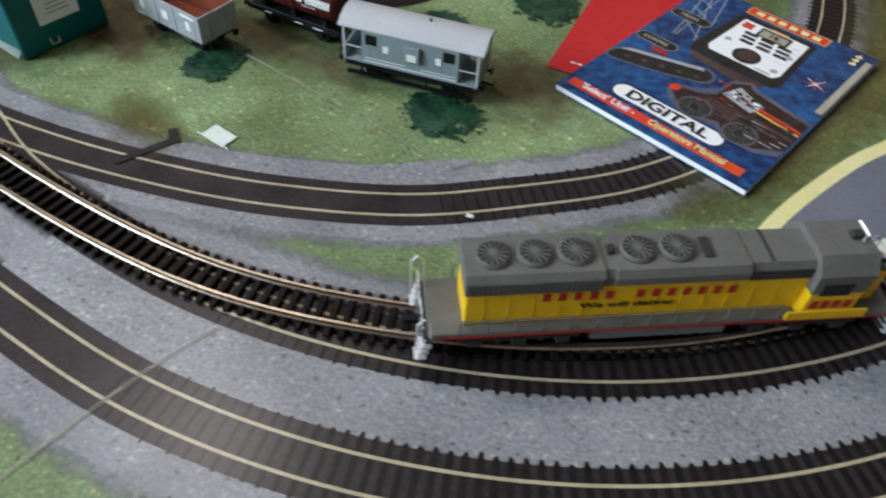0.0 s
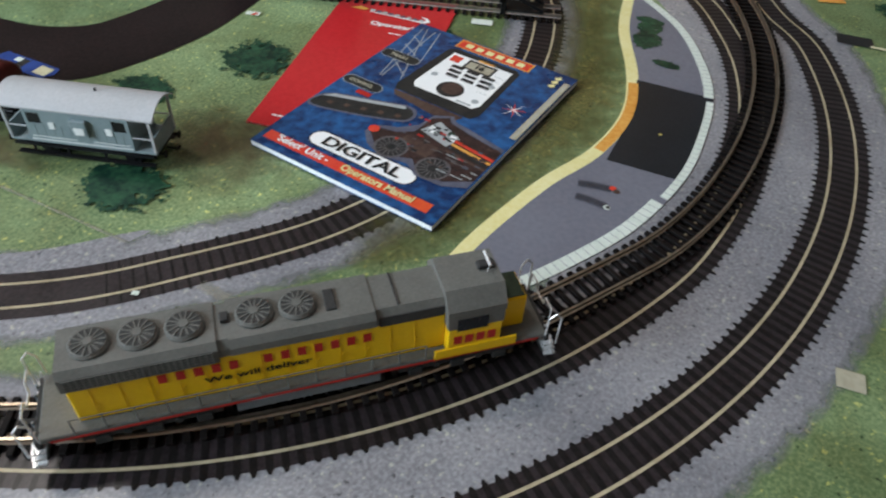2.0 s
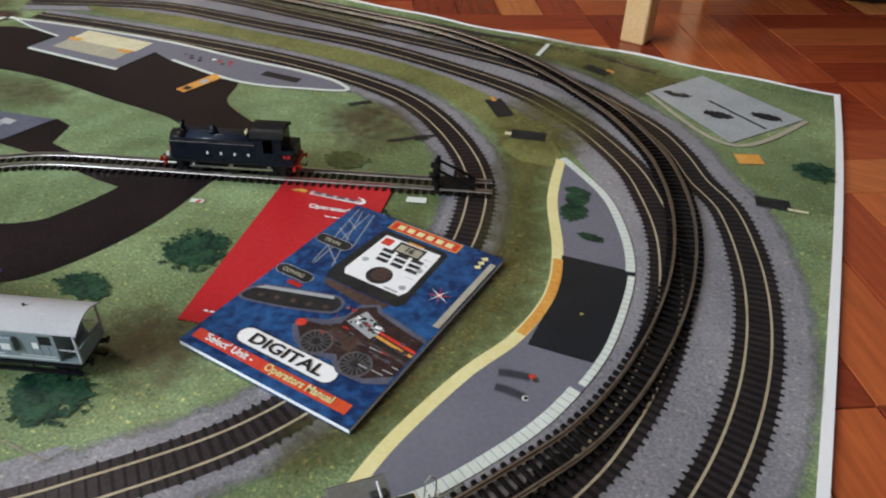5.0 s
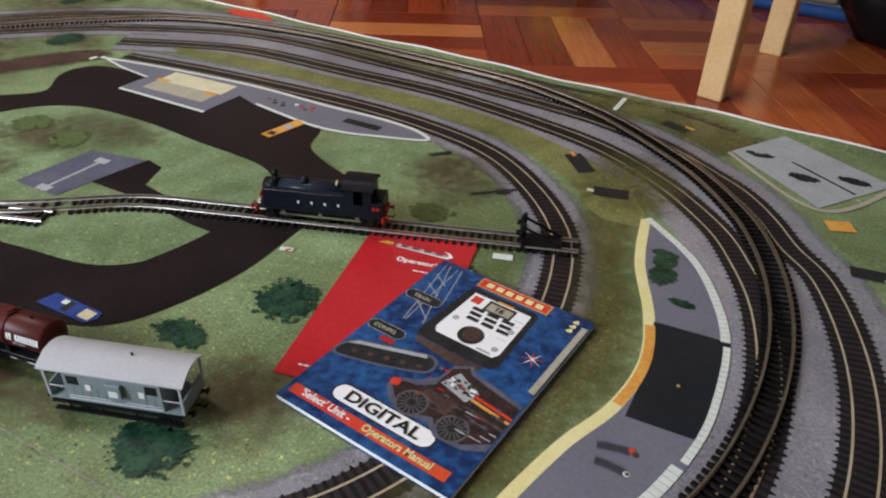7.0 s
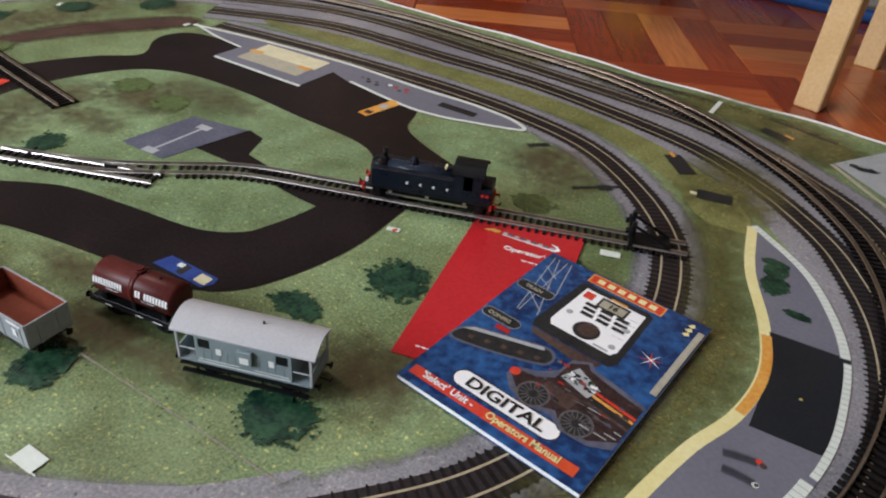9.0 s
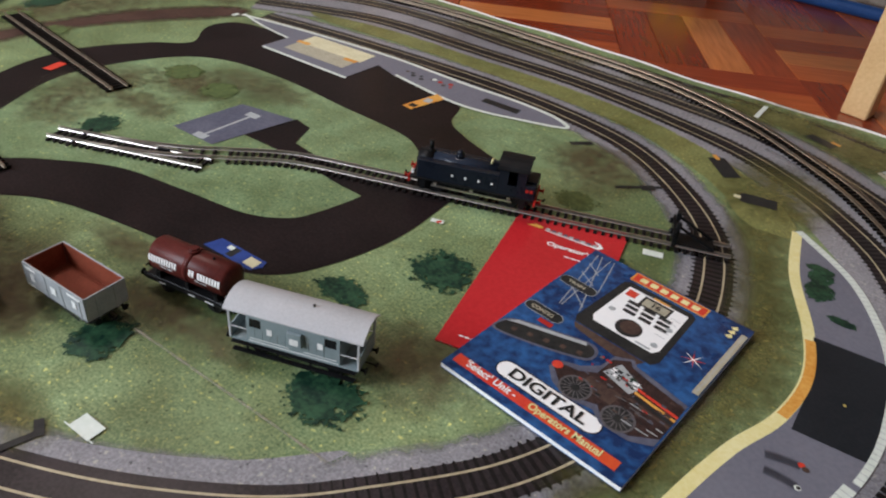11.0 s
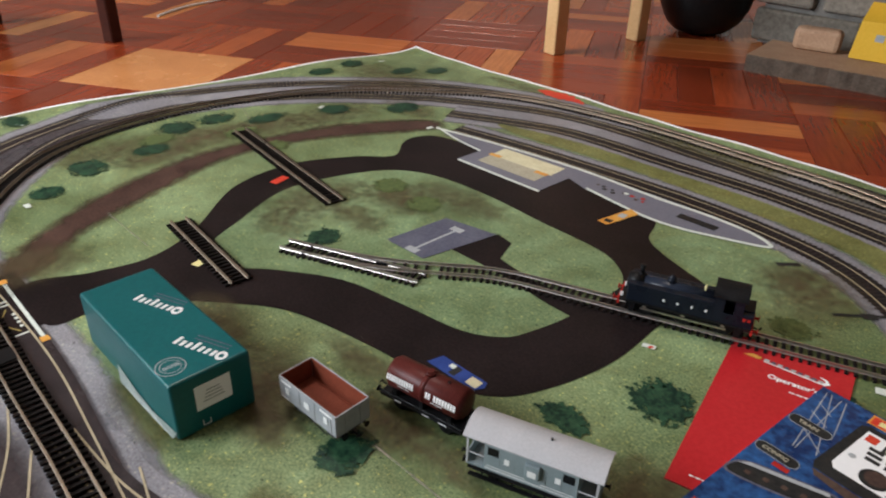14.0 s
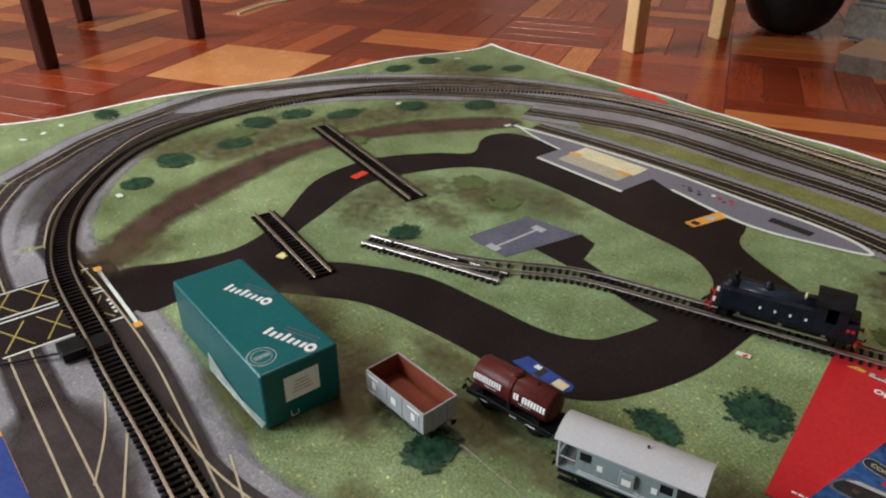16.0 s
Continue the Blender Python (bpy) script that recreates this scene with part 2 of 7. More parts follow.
BOX_GREEN = material("teal_card", (0.003, 0.088, 0.093), (0.005, 0.110, 0.114), 0.34, scale=14, fine=260, bump=0.03, coat=0.3)
FILM = material("clear_film", (0.45, 0.52, 0.48), (0.6, 0.65, 0.6), 0.2)
BOOK_RED = material("red_cover", (0.43, 0.014, 0.018), (0.53, 0.026, 0.030), 0.3, scale=12, fine=300, coat=0.25)
BOOK_BLUE = material("blue_cover", (0.010, 0.028, 0.10), (0.03, 0.11, 0.30), 0.28, scale=17, fine=150, contrast=(0.42, 0.62), coat=0.3)
PINE = material("pine_wood", (0.58, 0.36, 0.16), (0.70, 0.48, 0.24), 0.4, scale=18, fine=220, bump=0.05)
DARK_WOOD = material("dark_wood", (0.035, 0.012, 0.009), (0.07, 0.022, 0.015), 0.3, scale=20, fine=200)
STONE = material("hearth_stone", (0.115, 0.10, 0.08), (0.25, 0.225, 0.185), 0.8, scale=12, fine=120, bump=0.5, by_object=0.25)
MORTAR = material("mortar", (0.13, 0.12, 0.11), (0.20, 0.19, 0.17), 0.9, scale=30, fine=200, bump=0.4)
SLAB_TOP = material("slab_top", (0.42, 0.25, 0.15), (0.55, 0.36, 0.23), 0.6, scale=25, fine=200, bump=0.2)
SLAB_EDGE = material("slab_edge", (0.075, 0.056, 0.042), (0.145, 0.108, 0.08), 0.75, scale=35, fine=200, bump=0.4)
YELLOW_CARD = material("yellow_card", (0.75, 0.43, 0.03), (0.82, 0.50, 0.05), 0.5, scale=20, fine=200)
BLUE_PIPE = material("blue_plastic", (0.012, 0.04, 0.13), (0.02, 0.06, 0.18), 0.4)
PLASTER = material("wall_plaster", (0.30, 0.27, 0.23), (0.36, 0.33, 0.29), 0.8, scale=6, fine=120, bump=0.15)
CEILING = material("ceiling_paint", (0.55, 0.53, 0.50), (0.60, 0.58, 0.55), 0.85, scale=6, fine=120)
LAMP_SHADE = material("lamp_glass", (0.8, 0.78, 0.72), (0.85, 0.83, 0.78), 0.4)
CABLE = material("white_cable", (0.7, 0.7, 0.68), (0.6, 0.6, 0.58), 0.5)


def wood_floor_material(island=False):
    """Glossy parquet strips: grain along the strip's own length, tone from strip to strip."""
    m = bpy.data.materials.new("parquet")
    m.use_nodes = True
    t = m.node_tree
    n, link = t.nodes, t.links.new
    b = n["Principled BSDF"]
    co = n.new("ShaderNodeTexCoord")
    mp = n.new("ShaderNodeMapping")
    mp.inputs["Scale"].default_value = (6, 70, 6)
    link(co.outputs["Object"], mp.inputs["Vector"])
    no = n.new("ShaderNodeTexNoise")
    no.inputs["Scale"].default_value, no.inputs["Detail"].default_value = 2.2, 6
    link(mp.outputs[0], no.inputs["Vector"])
    info = n.new("ShaderNodeNewGeometry" if island else "ShaderNodeObjectInfo")
    tone = n.new("ShaderNodeValToRGB")
    cr = tone.color_ramp
    cr.elements[0].position, cr.elements[0].color = 0.0, (0.20, 0.033, 0.011, 1)
    cr.elements[1].position, cr.elements[1].color = 1.0, (0.62, 0.25, 0.075, 1)
    for p, c in ((0.45, (0.30, 0.051, 0.016, 1)), (0.72, (0.41, 0.087, 0.024, 1)), (0.82, (0.51, 0.138, 0.036, 1))):
        e = cr.elements.new(p)
        e.color = c
    link(info.outputs["Random Per Island" if island else "Random"], tone.inputs[0])
    dark = n.new("ShaderNodeMix")
    dark.data_type, dark.blend_type = "RGBA", "MULTIPLY"
    r = n.new("ShaderNodeValToRGB")
    r.color_ramp.elements[0].position, r.color_ramp.elements[1].position = 0.3, 0.7
    r.color_ramp.elements[0].color, r.color_ramp.elements[1].color = (0.72, 0.68, 0.66, 1), (1.08, 1.05, 1.0, 1)
    link(no.outputs["Fac"], r.inputs[0])
    dark.inputs["Factor"].default_value = 1
    link(tone.outputs[0], dark.inputs["A"])
    link(r.outputs[0], dark.inputs["B"])
    link(dark.outputs["Result"], b.inputs["Base Color"])
    b.inputs["Roughness"].default_value = 0.24
    n2 = n.new("ShaderNodeTexNoise")
    n2.inputs["Scale"].default_value = 14
    link(co.outputs["Object"], n2.inputs["Vector"])
    mr = n.new("ShaderNodeMapRange")
    mr.inputs["To Min"].default_value, mr.inputs["To Max"].default_value = 0.14, 0.31
    link(n2.outputs["Fac"], mr.inputs["Value"])
    link(mr.outputs[0], b.inputs["Roughness"])
    bp = n.new("ShaderNodeBump")
    bp.inputs["Strength"].default_value, bp.inputs["Distance"].default_value = 0.06, 0.002
    link(no.outputs["Fac"], bp.inputs["Height"])
    link(bp.outputs[0], b.inputs["Normal"])
    return m


PARQUET_LIGHT = material("pale_parquet", (0.50, 0.20, 0.07), (0.62, 0.28, 0.10), 0.25, scale=12, fine=160)
PARQUET, PARQUET_FAR = wood_floor_material(), wood_floor_material(True)

# ---- mesh helpers ----


def mesh_of(bm, name, mats):
    me = bpy.data.meshes.new(name)
    bm.to_mesh(me)
    bm.free()
    for m in mats if isinstance(mats, (list, tuple)) else [mats]:
        me.materials.append(m)
    return me


def thing(name, label, category, m=None, group="", kind=""):
    ob = new(name)
    ob.empty_display_size = 0.01
    if m is not None:
        ob.matrix_world = m
    return tagged(ob, label, category, group, kind)


def part(name, bm, mats, parent, label="", m=None):
    ob = new(name, mesh_of(bm, name, mats))
    ob.parent = parent
    if m is not None:
        ob.matrix_basis = m
    return tagged(ob, label)


def shared(name, me, parent, m):
    ob = new(name, me)
    ob.parent = parent
    ob.matrix_basis = m
    return ob


def bx(bm, x0, x1, y0, y1, z0, z1, bev=0.0, seg=1, m=None):
    r = bmesh.ops.create_cube(bm, size=1)
    vs = r["verts"]
    bmesh.ops.scale(bm, vec=(x1 - x0, y1 - y0, z1 - z0), verts=vs)
    bmesh.ops.translate(bm, vec=((x0 + x1) / 2, (y0 + y1) / 2, (z0 + z1) / 2), verts=vs)
    if bev:
        es = list({e for v in vs for e in v.link_edges})
        o = bmesh.ops.bevel(bm, geom=es, offset=bev, segments=seg, affect="EDGES", profile=0.5)
        vs = list({v for f in o["faces"] for v in f.verts} | {v for v in vs if v.is_valid})
    if m is not None:
        bmesh.ops.transform(bm, matrix=m, verts=vs)
    return bm


def box(*a, **k):
    return bx(bmesh.new(), *a, **k)


def cyl(bm, p, axis, r, h, seg=16, r2=None):
    """A capped cylinder or cone from p along axis ('x', 'y' or 'z')."""
    turn = {"x": pose(0, 0, 0, 0, 90, 0), "y": pose(0, 0, 0, -90, 0, 0), "z": Matrix()}[axis]
    o = bmesh.ops.create_cone(bm, cap_ends=True, segments=seg, radius1=r, radius2=r if r2 is None else r2, depth=h)
    bmesh.ops.transform(bm, matrix=Matrix.Translation(p) @ turn @ Matrix.Translation((0, 0, h / 2)), verts=o["verts"])
    for v in o["verts"]:
        for f in v.link_faces:
            f.smooth = len(f.verts) == 4
    return bm


def rod(bm, p, q, r, seg=6):
    p, q = Vector(p), Vector(q)
    d = q - p
    o = bmesh.ops.create_cone(bm, cap_ends=True, segments=seg, radius1=r, radius2=r, depth=d.length)
    bmesh.ops.transform(bm, matrix=Matrix.Translation((p + q) / 2) @ d.to_track_quat("Z", "Y").to_matrix().to_4x4(), verts=o["verts"])
    return bm


def wire(pts, r, seg=6):
    bm = bmesh.new()
    for a, b in zip(pts, pts[1:]):
        rod(bm, a, b, r, seg)
    return bm


def extrude_profile(bm, prof, x0, x1):
    """A solid with the profile (y, z), from x0 to x1."""
    a = [bm.verts.new((x0, y, z)) for y, z in prof]
    b = [bm.verts.new((x1, y, z)) for y, z in prof]
    bm.faces.new(a)
    bm.faces.new(b[::-1])
    for i in range(len(prof)):
        j = (i + 1) % len(prof)
        bm.faces.new((a[j], a[i], b[i], b[j]))
    bmesh.ops.recalc_face_normals(bm, faces=bm.faces[:])
    return bm


def spline(pts, step=0.006, closed=False):
    """Points at even steps along a smooth curve through pts."""
    P = [Vector((*p[:2], 0)) for p in pts]
    n = len(P)
    out = []
    for i in range(n if closed else n - 1):
        if closed:
            a, b, c, d = P[i - 1], P[i], P[(i + 1) % n], P[(i + 2) % n]
        else:
            a, b, c, d = P[max(i - 1, 0)], P[i], P[i + 1], P[min(i + 2, n - 1)]
        for k in range(24):
            t = k / 24
            out.append(0.5 * ((2 * b) + (c - a) * t + (2 * a - 5 * b + 4 * c - d) * t * t + (3 * b - a - 3 * c + d) * t ** 3))
    out.append(P[0] if closed else P[-1])
    dist = [0]
    for a, b in zip(out, out[1:]):
        dist.append(dist[-1] + (b - a).length)
    count = max(2, round(dist[-1] / step))
    res, k = [], 0
    for i in range(count + 1):
        s = dist[-1] * i / count
        while k < len(out) - 2 and dist[k + 1] < s:
            k += 1
        f = (s - dist[k]) / max(dist[k + 1] - dist[k], 1e-9)
        res.append(out[k].lerp(out[k + 1], min(f, 1)))
    return res


def tangents(line):
    return [(line[min(i + 1, len(line) - 1)] - line[max(i - 1, 0)]).normalized() for i in range(len(line))]


def arc_points(cx, cy, r, a0, a1, n):
    return [(cx + r * math.cos(radians(a0 + (a1 - a0) * i / (n - 1))), cy + r * math.sin(radians(a0 + (a1 - a0) * i / (n - 1)))) for i in range(n)]


def text_mesh(body, size, depth=0.0, align="LEFT", stretch=1.0):
    cu = bpy.data.curves.new("words", "FONT")
    cu.body, cu.size, cu.extrude, cu.align_x = body, size, depth, align
    cu.offset = size * 0.022
    ob = bpy.data.objects.new("words", cu)
    scene.collection.objects.link(ob)
    me = bpy.data.meshes.new_from_object(ob.evaluated_get(bpy.context.evaluated_depsgraph_get()))
    bpy.data.objects.remove(ob)
    me.transform(Matrix.Diagonal((stretch, 1, 1, 1)))
    return me


def words(name, body, size, mat, parent, m, align="LEFT", stretch=1.0, label=""):
    me = text_mesh(body, size, 0.00004, align, stretch)
    me.materials.clear()
    me.materials.append(mat)
    ob = new(name, me)
    ob.parent = parent
    ob.matrix_basis = m
    return tagged(ob, label)


# ---- room ----
FLOOR_Z = -0.004
ROOM = (-2.7, 2.4, -2.2, 2.7, 2.5)


def room():
    x0, x1, y0, y1, h = ROOM
    sub = new("floor", mesh_of(box(x0, x1, y0, y1, FLOOR_Z - 0.06, FLOOR_Z - 0.004), "floor", DARK_WOOD))
    tagged(sub, "glossy red-brown wooden parquet floor of a room", "floor", kind="structure")
    # walls and ceiling stand out of view, added to enclose and shape the light
    for nm, a in (("wall_north", (x0 - 0.1, x1 + 0.1, y1, y1 + 0.1)), ("wall_west", (x0 - 0.1, x0, y0, y1)), ("wall_east", (x1, x1 + 0.1, y0, y1))):
        tagged(new(nm, mesh_of(box(*a, FLOOR_Z - 0.06, h), nm, PLASTER)), "unseen plain plaster wall, added to enclose the light", "wall", kind="structure")
    bm = bmesh.new()
    wx0, wx1, wz0, wz1 = -2.4, -0.6, 0.8, 2.15
    bx(bm, x0 - 0.1, wx0, y0 - 0.1, y0, FLOOR_Z - 0.06, h)
    bx(bm, wx1, x1 + 0.1, y0 - 0.1, y0, FLOOR_Z - 0.06, h)
    bx(bm, wx0, wx1, y0 - 0.1, y0, FLOOR_Z - 0.06, wz0)
    bx(bm, wx0, wx1, y0 - 0.1, y0, wz1, h)
    tagged(new("wall_south", mesh_of(bm, "wall_south", PLASTER)), "unseen plain plaster wall with a window opening, added to enclose the light", "wall", kind="structure")
    tagged(new("ceiling", mesh_of(box(x0 - 0.1, x1 + 0.1, y0 - 0.1, y1 + 0.1, h, h + 0.1), "ceiling", CEILING)), "unseen plain off-white painted ceiling, added to enclose the light", "ceiling", kind="structure")
    win = thing("window_1", "white framed window in the plaster wall", "window", kind="structure")
    bm = bmesh.new()
    for a in ((wx0, wx0 + 0.05, wz0, wz1), (wx1 - 0.05, wx1, wz0, wz1), (wx0 + 0.05, wx1 - 0.05, wz0, wz0 + 0.05), (wx0 + 0.05, wx1 - 0.05, wz1 - 0.05, wz1)):
        bx(bm, a[0], a[1], y0 - 0.08, y0 - 0.03, a[2], a[3], bev=0.004)
    part("window_frame", bm, PAPER, win)
    return sub


floor_ob = room()


def parquet():
    """Basket-weave squares, each of four strips, turned against the mat."""
    size, turn, rng = 0.257, radians(31), random.Random(5)
    me = mesh_of(box(-size / 2 + 0.0006, size / 2 - 0.0006, -size / 8 + 0.0006, size / 8 - 0.0006, -0.004, 0, bev=0.0006), "plank", PARQUET)
    wide = mesh_of(box(-size / 2 + 0.0006, size / 2 - 0.0006, -size / 2 + 0.0006, size / 2 - 0.0006, -0.004, 0, bev=0.0006), "plank", PARQUET)
    pale = wide.copy()
    pale.materials[0] = PARQUET_LIGHT
    o = Vector((-0.915, 0.505))
    u, v = Vector((math.cos(turn), math.sin(turn))), Vector((-math.sin(turn), math.cos(turn)))
    cells = []
    for i in range(-16, 17):
        for j in range(-16, 17):
            c = o + u * size * i + v * size * j
            if -2.5 < c.x < 2.2 and -2.0 < c.y < 2.5:
                cells.append((i, j, c))
    near = lambda c: c.y > 0.05 and (c.x < -0.68 or c.y > 0.9 or c.x > 0.7) and c.length < 1.75
    rest = bmesh.new()
    count = 0
    for i, j, c in sorted(cells, key=lambda q: q[2].length):
        across = (i + j) % 2
        solid = (i, j) == (0, 0)
        for k in range(1 if solid else 4):
            d = 0 if solid else (k - 1.5) * size / 4
            p = c + (v if not across else u) * d
            m = pose(p.x, p.y, FLOOR_Z, 0, 0, math.degrees(turn) + (90 if across else 0))
            if near(c) and count < 300:
                q = shared("plank", pale if (i, j) == (0, 0) else wide if solid else me, floor_ob, m)
                count += 1
            else:
                rest.from_mesh(wide if solid else me)
                n = len((wide if solid else me).vertices)
                rest.verts.ensure_lookup_table()
                bmesh.ops.transform(rest, matrix=m, verts=rest.verts[-n:])
    ob = part("planks", rest, PARQUET_FAR, floor_ob)
    tagged(ob, kind="stuff")


parquet()

# ---- the printed mat ----


def edge_left(y):
    return -0.718 - 0.098 * max(0.0, 0.974 - y) + 0.006 * math.sin(y * 21)


def edge_right(y):
    return 0.719 + 0.016 * (1 - math.exp(-max(0.0, 0.98 - y) / 0.2))


def edge_far(x):
    return 0.980 + 0.002 * math.sin(x * 17) + 0.0012 * math.sin(x * 41 + 1)


def lift(x, y):
    """Height of the mat: flat, with soft waves and folds that grow towards its free edges."""
    far = max(0.0, 1 - (edge_far(x) - y) / 0.05)
    left = max(0.0, 1 - (x - edge_left(y)) / 0.09)
    z = far * far * (0.0030 + 0.0008 * math.sin(x * 15 + 0.6) + 0.0005 * math.sin(x * 43))
    z += left * left * (0.004 + 0.004 * math.sin(y * 17 + 2.0))
    z += 0.0003 * math.exp(-((y - 0.186) / 0.012) ** 2) * (x < 0.36)
    return max(z, 0.0)


def ribbon_mesh(bm, line, offs, z):
    """A flat strip along line, between the two offsets (to its left)."""
    tan = tangents(line)
    prev = None
    for p, t in zip(line, tan):
        nrm = Vector((-t.y, t.x, 0))
        row = []
        for o in offs:
            q = p + nrm * o
            q.x = max(q.x, edge_left(q.y) + 0.016)
            q.y = min(q.y, edge_far(q.x) - 0.02)
            row.append(bm.verts.new((q.x, q.y, lift(q.x, q.y) + z)))
        if prev:
            for k in range(len(offs) - 1):
                bm.faces.new((prev[k + 1], prev[k], row[k], row[k + 1]))
        prev = row
    return bm


play_mat = thing("play_mat", "large printed railway mat with green fields and roads on the parquet", "play mat")


def mat_sheet():
    bm = bmesh.new()
    nx, ny, y0 = 150, 118, -0.215
    rows = []
    for j in range(ny + 1):
        row = []
        for i in range(nx + 1):
            f, g = i / nx, j / ny
            f = 1 - 0.005 if i == nx - 1 else 0.0035 if i == 1 else f
            g = 1 - 0.0045 if j == ny - 1 else g
            y = y0 + (0.98 - y0) * g
            x = edge_left(y) + (edge_right(y) - edge_left(y)) * f
            y += (edge_far(x) - 0.98) * g ** 6
            row.append(bm.verts.new((x, y, lift(x, y))))
        rows.append(row)
    for j in range(ny):
        for i in range(nx):
            f = bm.faces.new((rows[j][i], rows[j][i + 1], rows[j + 1][i + 1], rows[j + 1][i]))
            f.smooth = True
            f.material_index = 1 if i >= nx - 1 or j >= ny - 1 or i == 0 else 0
    part("sheet", bm, [GRASS, PAPER], play_mat, "thin laminated sheet printed with green turf")
    bm = bmesh.new()
    for k, (ax, ay, bx_, by_) in enumerate(((0, 0, 1, 0), (1, 0, 1, 1), (1, 1, 0, 1), (0, 1, 0, 0))):
        n = 90
        prev = None
        for q in range(n + 1):
            f, g = ax + (bx_ - ax) * q / n, ay + (by_ - ay) * q / n
            y = y0 + (0.98 - y0) * g
            x = edge_left(y) + (edge_right(y) - edge_left(y)) * f
            y += (edge_far(x) - 0.98) * g ** 6
            z = lift(x, y)
            row = (bm.verts.new((x, y, z)), bm.verts.new((x, y, z - 0.0011)))
            if prev:
                bm.faces.new((prev[0], prev[1], row[1], row[0]))
            prev = row
    part("cut_edge", bm, PAPER, play_mat, "white cut edge")


mat_sheet()
LAYER = [0]


def layer(base):
    """A height for the next printed area, so that no two lie in one plane."""
    LAYER[0] += 1
    return base + LAYER[0] * 0.0000025


def printed_strip(name, line, offs, mat, base):
    return part(name, ribbon_mesh(bmesh.new(), line, offs, layer(base)), mat, play_mat)


def soft_strip(name, line, offs, fades, mat, base):
    """A printed band that fades out across its width."""
    bm = ribbon_mesh(bmesh.new(), line, offs, layer(base))
    fade = bm.verts.layers.float.new("fade")
    for k, v in enumerate(bm.verts):
        v[fade] = fades[k % len(offs)]
    return part(name, bm, mat, play_mat)


def printed_area(name, pts, mat, base, smooth=True, rough=0.0):
    """A flat printed patch inside a closed outline."""
    bm = bmesh.new()
    reach = sum(math.dist(a, b) for a, b in zip(pts, pts[1:] + pts[:1]))
    line = spline(pts, min(0.006, reach / 14), True)[:-1] if smooth else [Vector((*p, 0)) for p in pts]
    z = layer(base)
    vs = []
    for k, p in enumerate(line):
        x, y = p.x, p.y
        if rough:
            x += rough * noise.noise((x * 90, y * 90, 1.3))
            y += rough * noise.noise((x * 90, y * 90, 7.1))
        vs.append(bm.verts.new((x, y, lift(x, y) + z)))
    f = bm.faces.new(vs)
    f.normal_update()
    if f.normal.z < 0:
        f.normal_flip()
    bmesh.ops.triangulate(bm, faces=[f])
    return part(name, bm, mat, play_mat)


def soft_area(name, pts, mat, base, soft=0.018, strength=1.0, cell=0.005):
    """A printed patch whose ink thins out towards its outline."""
    line = [(p.x, p.y) for p in spline(pts, 0.012, True)[:-1]]
    a = np.array(line)
    d = np.roll(a, -1, 0) - a
    lo, hi = a.min(0) - soft, a.max(0) + soft
    nx, ny = int((hi[0] - lo[0]) / cell) + 2, int((hi[1] - lo[1]) / cell) + 2
    z = layer(base)
    bm = bmesh.new()
    fade = bm.verts.layers.float.new("fade")
    made = {}
    for i in range(nx):
        for j in range(ny):
            x, y = lo[0] + i * cell, lo[1] + j * cell
            w = np.array((x, y)) - a
            f = np.clip((w * d).sum(1) / (d * d).sum(1), 0, 1)
            r = float(np.sqrt(((w - d * f[:, None]) ** 2).sum(1).min()))
            up = (a[:, 1] > y) != (np.roll(a[:, 1], -1) > y)
            dy = np.where(np.abs(d[:, 1]) < 1e-9, 1e-9, d[:, 1])
            inside = int((up & (x < a[:, 0] + d[:, 0] * (y - a[:, 1]) / dy)).sum()) % 2
            r = r if inside else -r
            if r > -soft - cell:
                v = bm.verts.new((x, y, lift(x, y) + z))
                v[fade] = strength * min(max(0.5 + 0.5 * r / soft, 0.0), 1.0)
                made[i, j] = v
    for i, j in list(made):
        q = [made.get(k) for k in ((i, j), (i + 1, j), (i + 1, j + 1), (i, j + 1))]
        if all(q):
            bm.faces.new(q)
    return part(name, bm, mat, play_mat)


def stain_and_shade(x, y, rx, ry, mat=None, strength=0.75):
    pts = [(x + rx * math.cos(k * 0.7854) * (1 + 0.25 * noise.noise((x * 9 + k, y * 9, 2))), y + ry * math.sin(k * 0.7854) * (1 + 0.25 * noise.noise((x * 9, y * 9 + k, 5)))) for k in range(8)]
    soft_area("printed_stain", pts, mat or STAIN_AND_SHADE, 0.00042, min(rx, ry) * 0.9, strength, 0.007)


def printed_quad(name, cx, cy, w, h, turn, mat, base):
    a = radians(turn)
    u, v = Vector((math.cos(a), math.sin(a))), Vector((-math.sin(a), math.cos(a)))
    c = Vector((cx, cy))
    return printed_area(name, [tuple(c + u * i * w / 2 + v * j * h / 2) for i, j in ((-1, -1), (1, -1), (1, 1), (-1, 1))], mat, base, smooth=False)


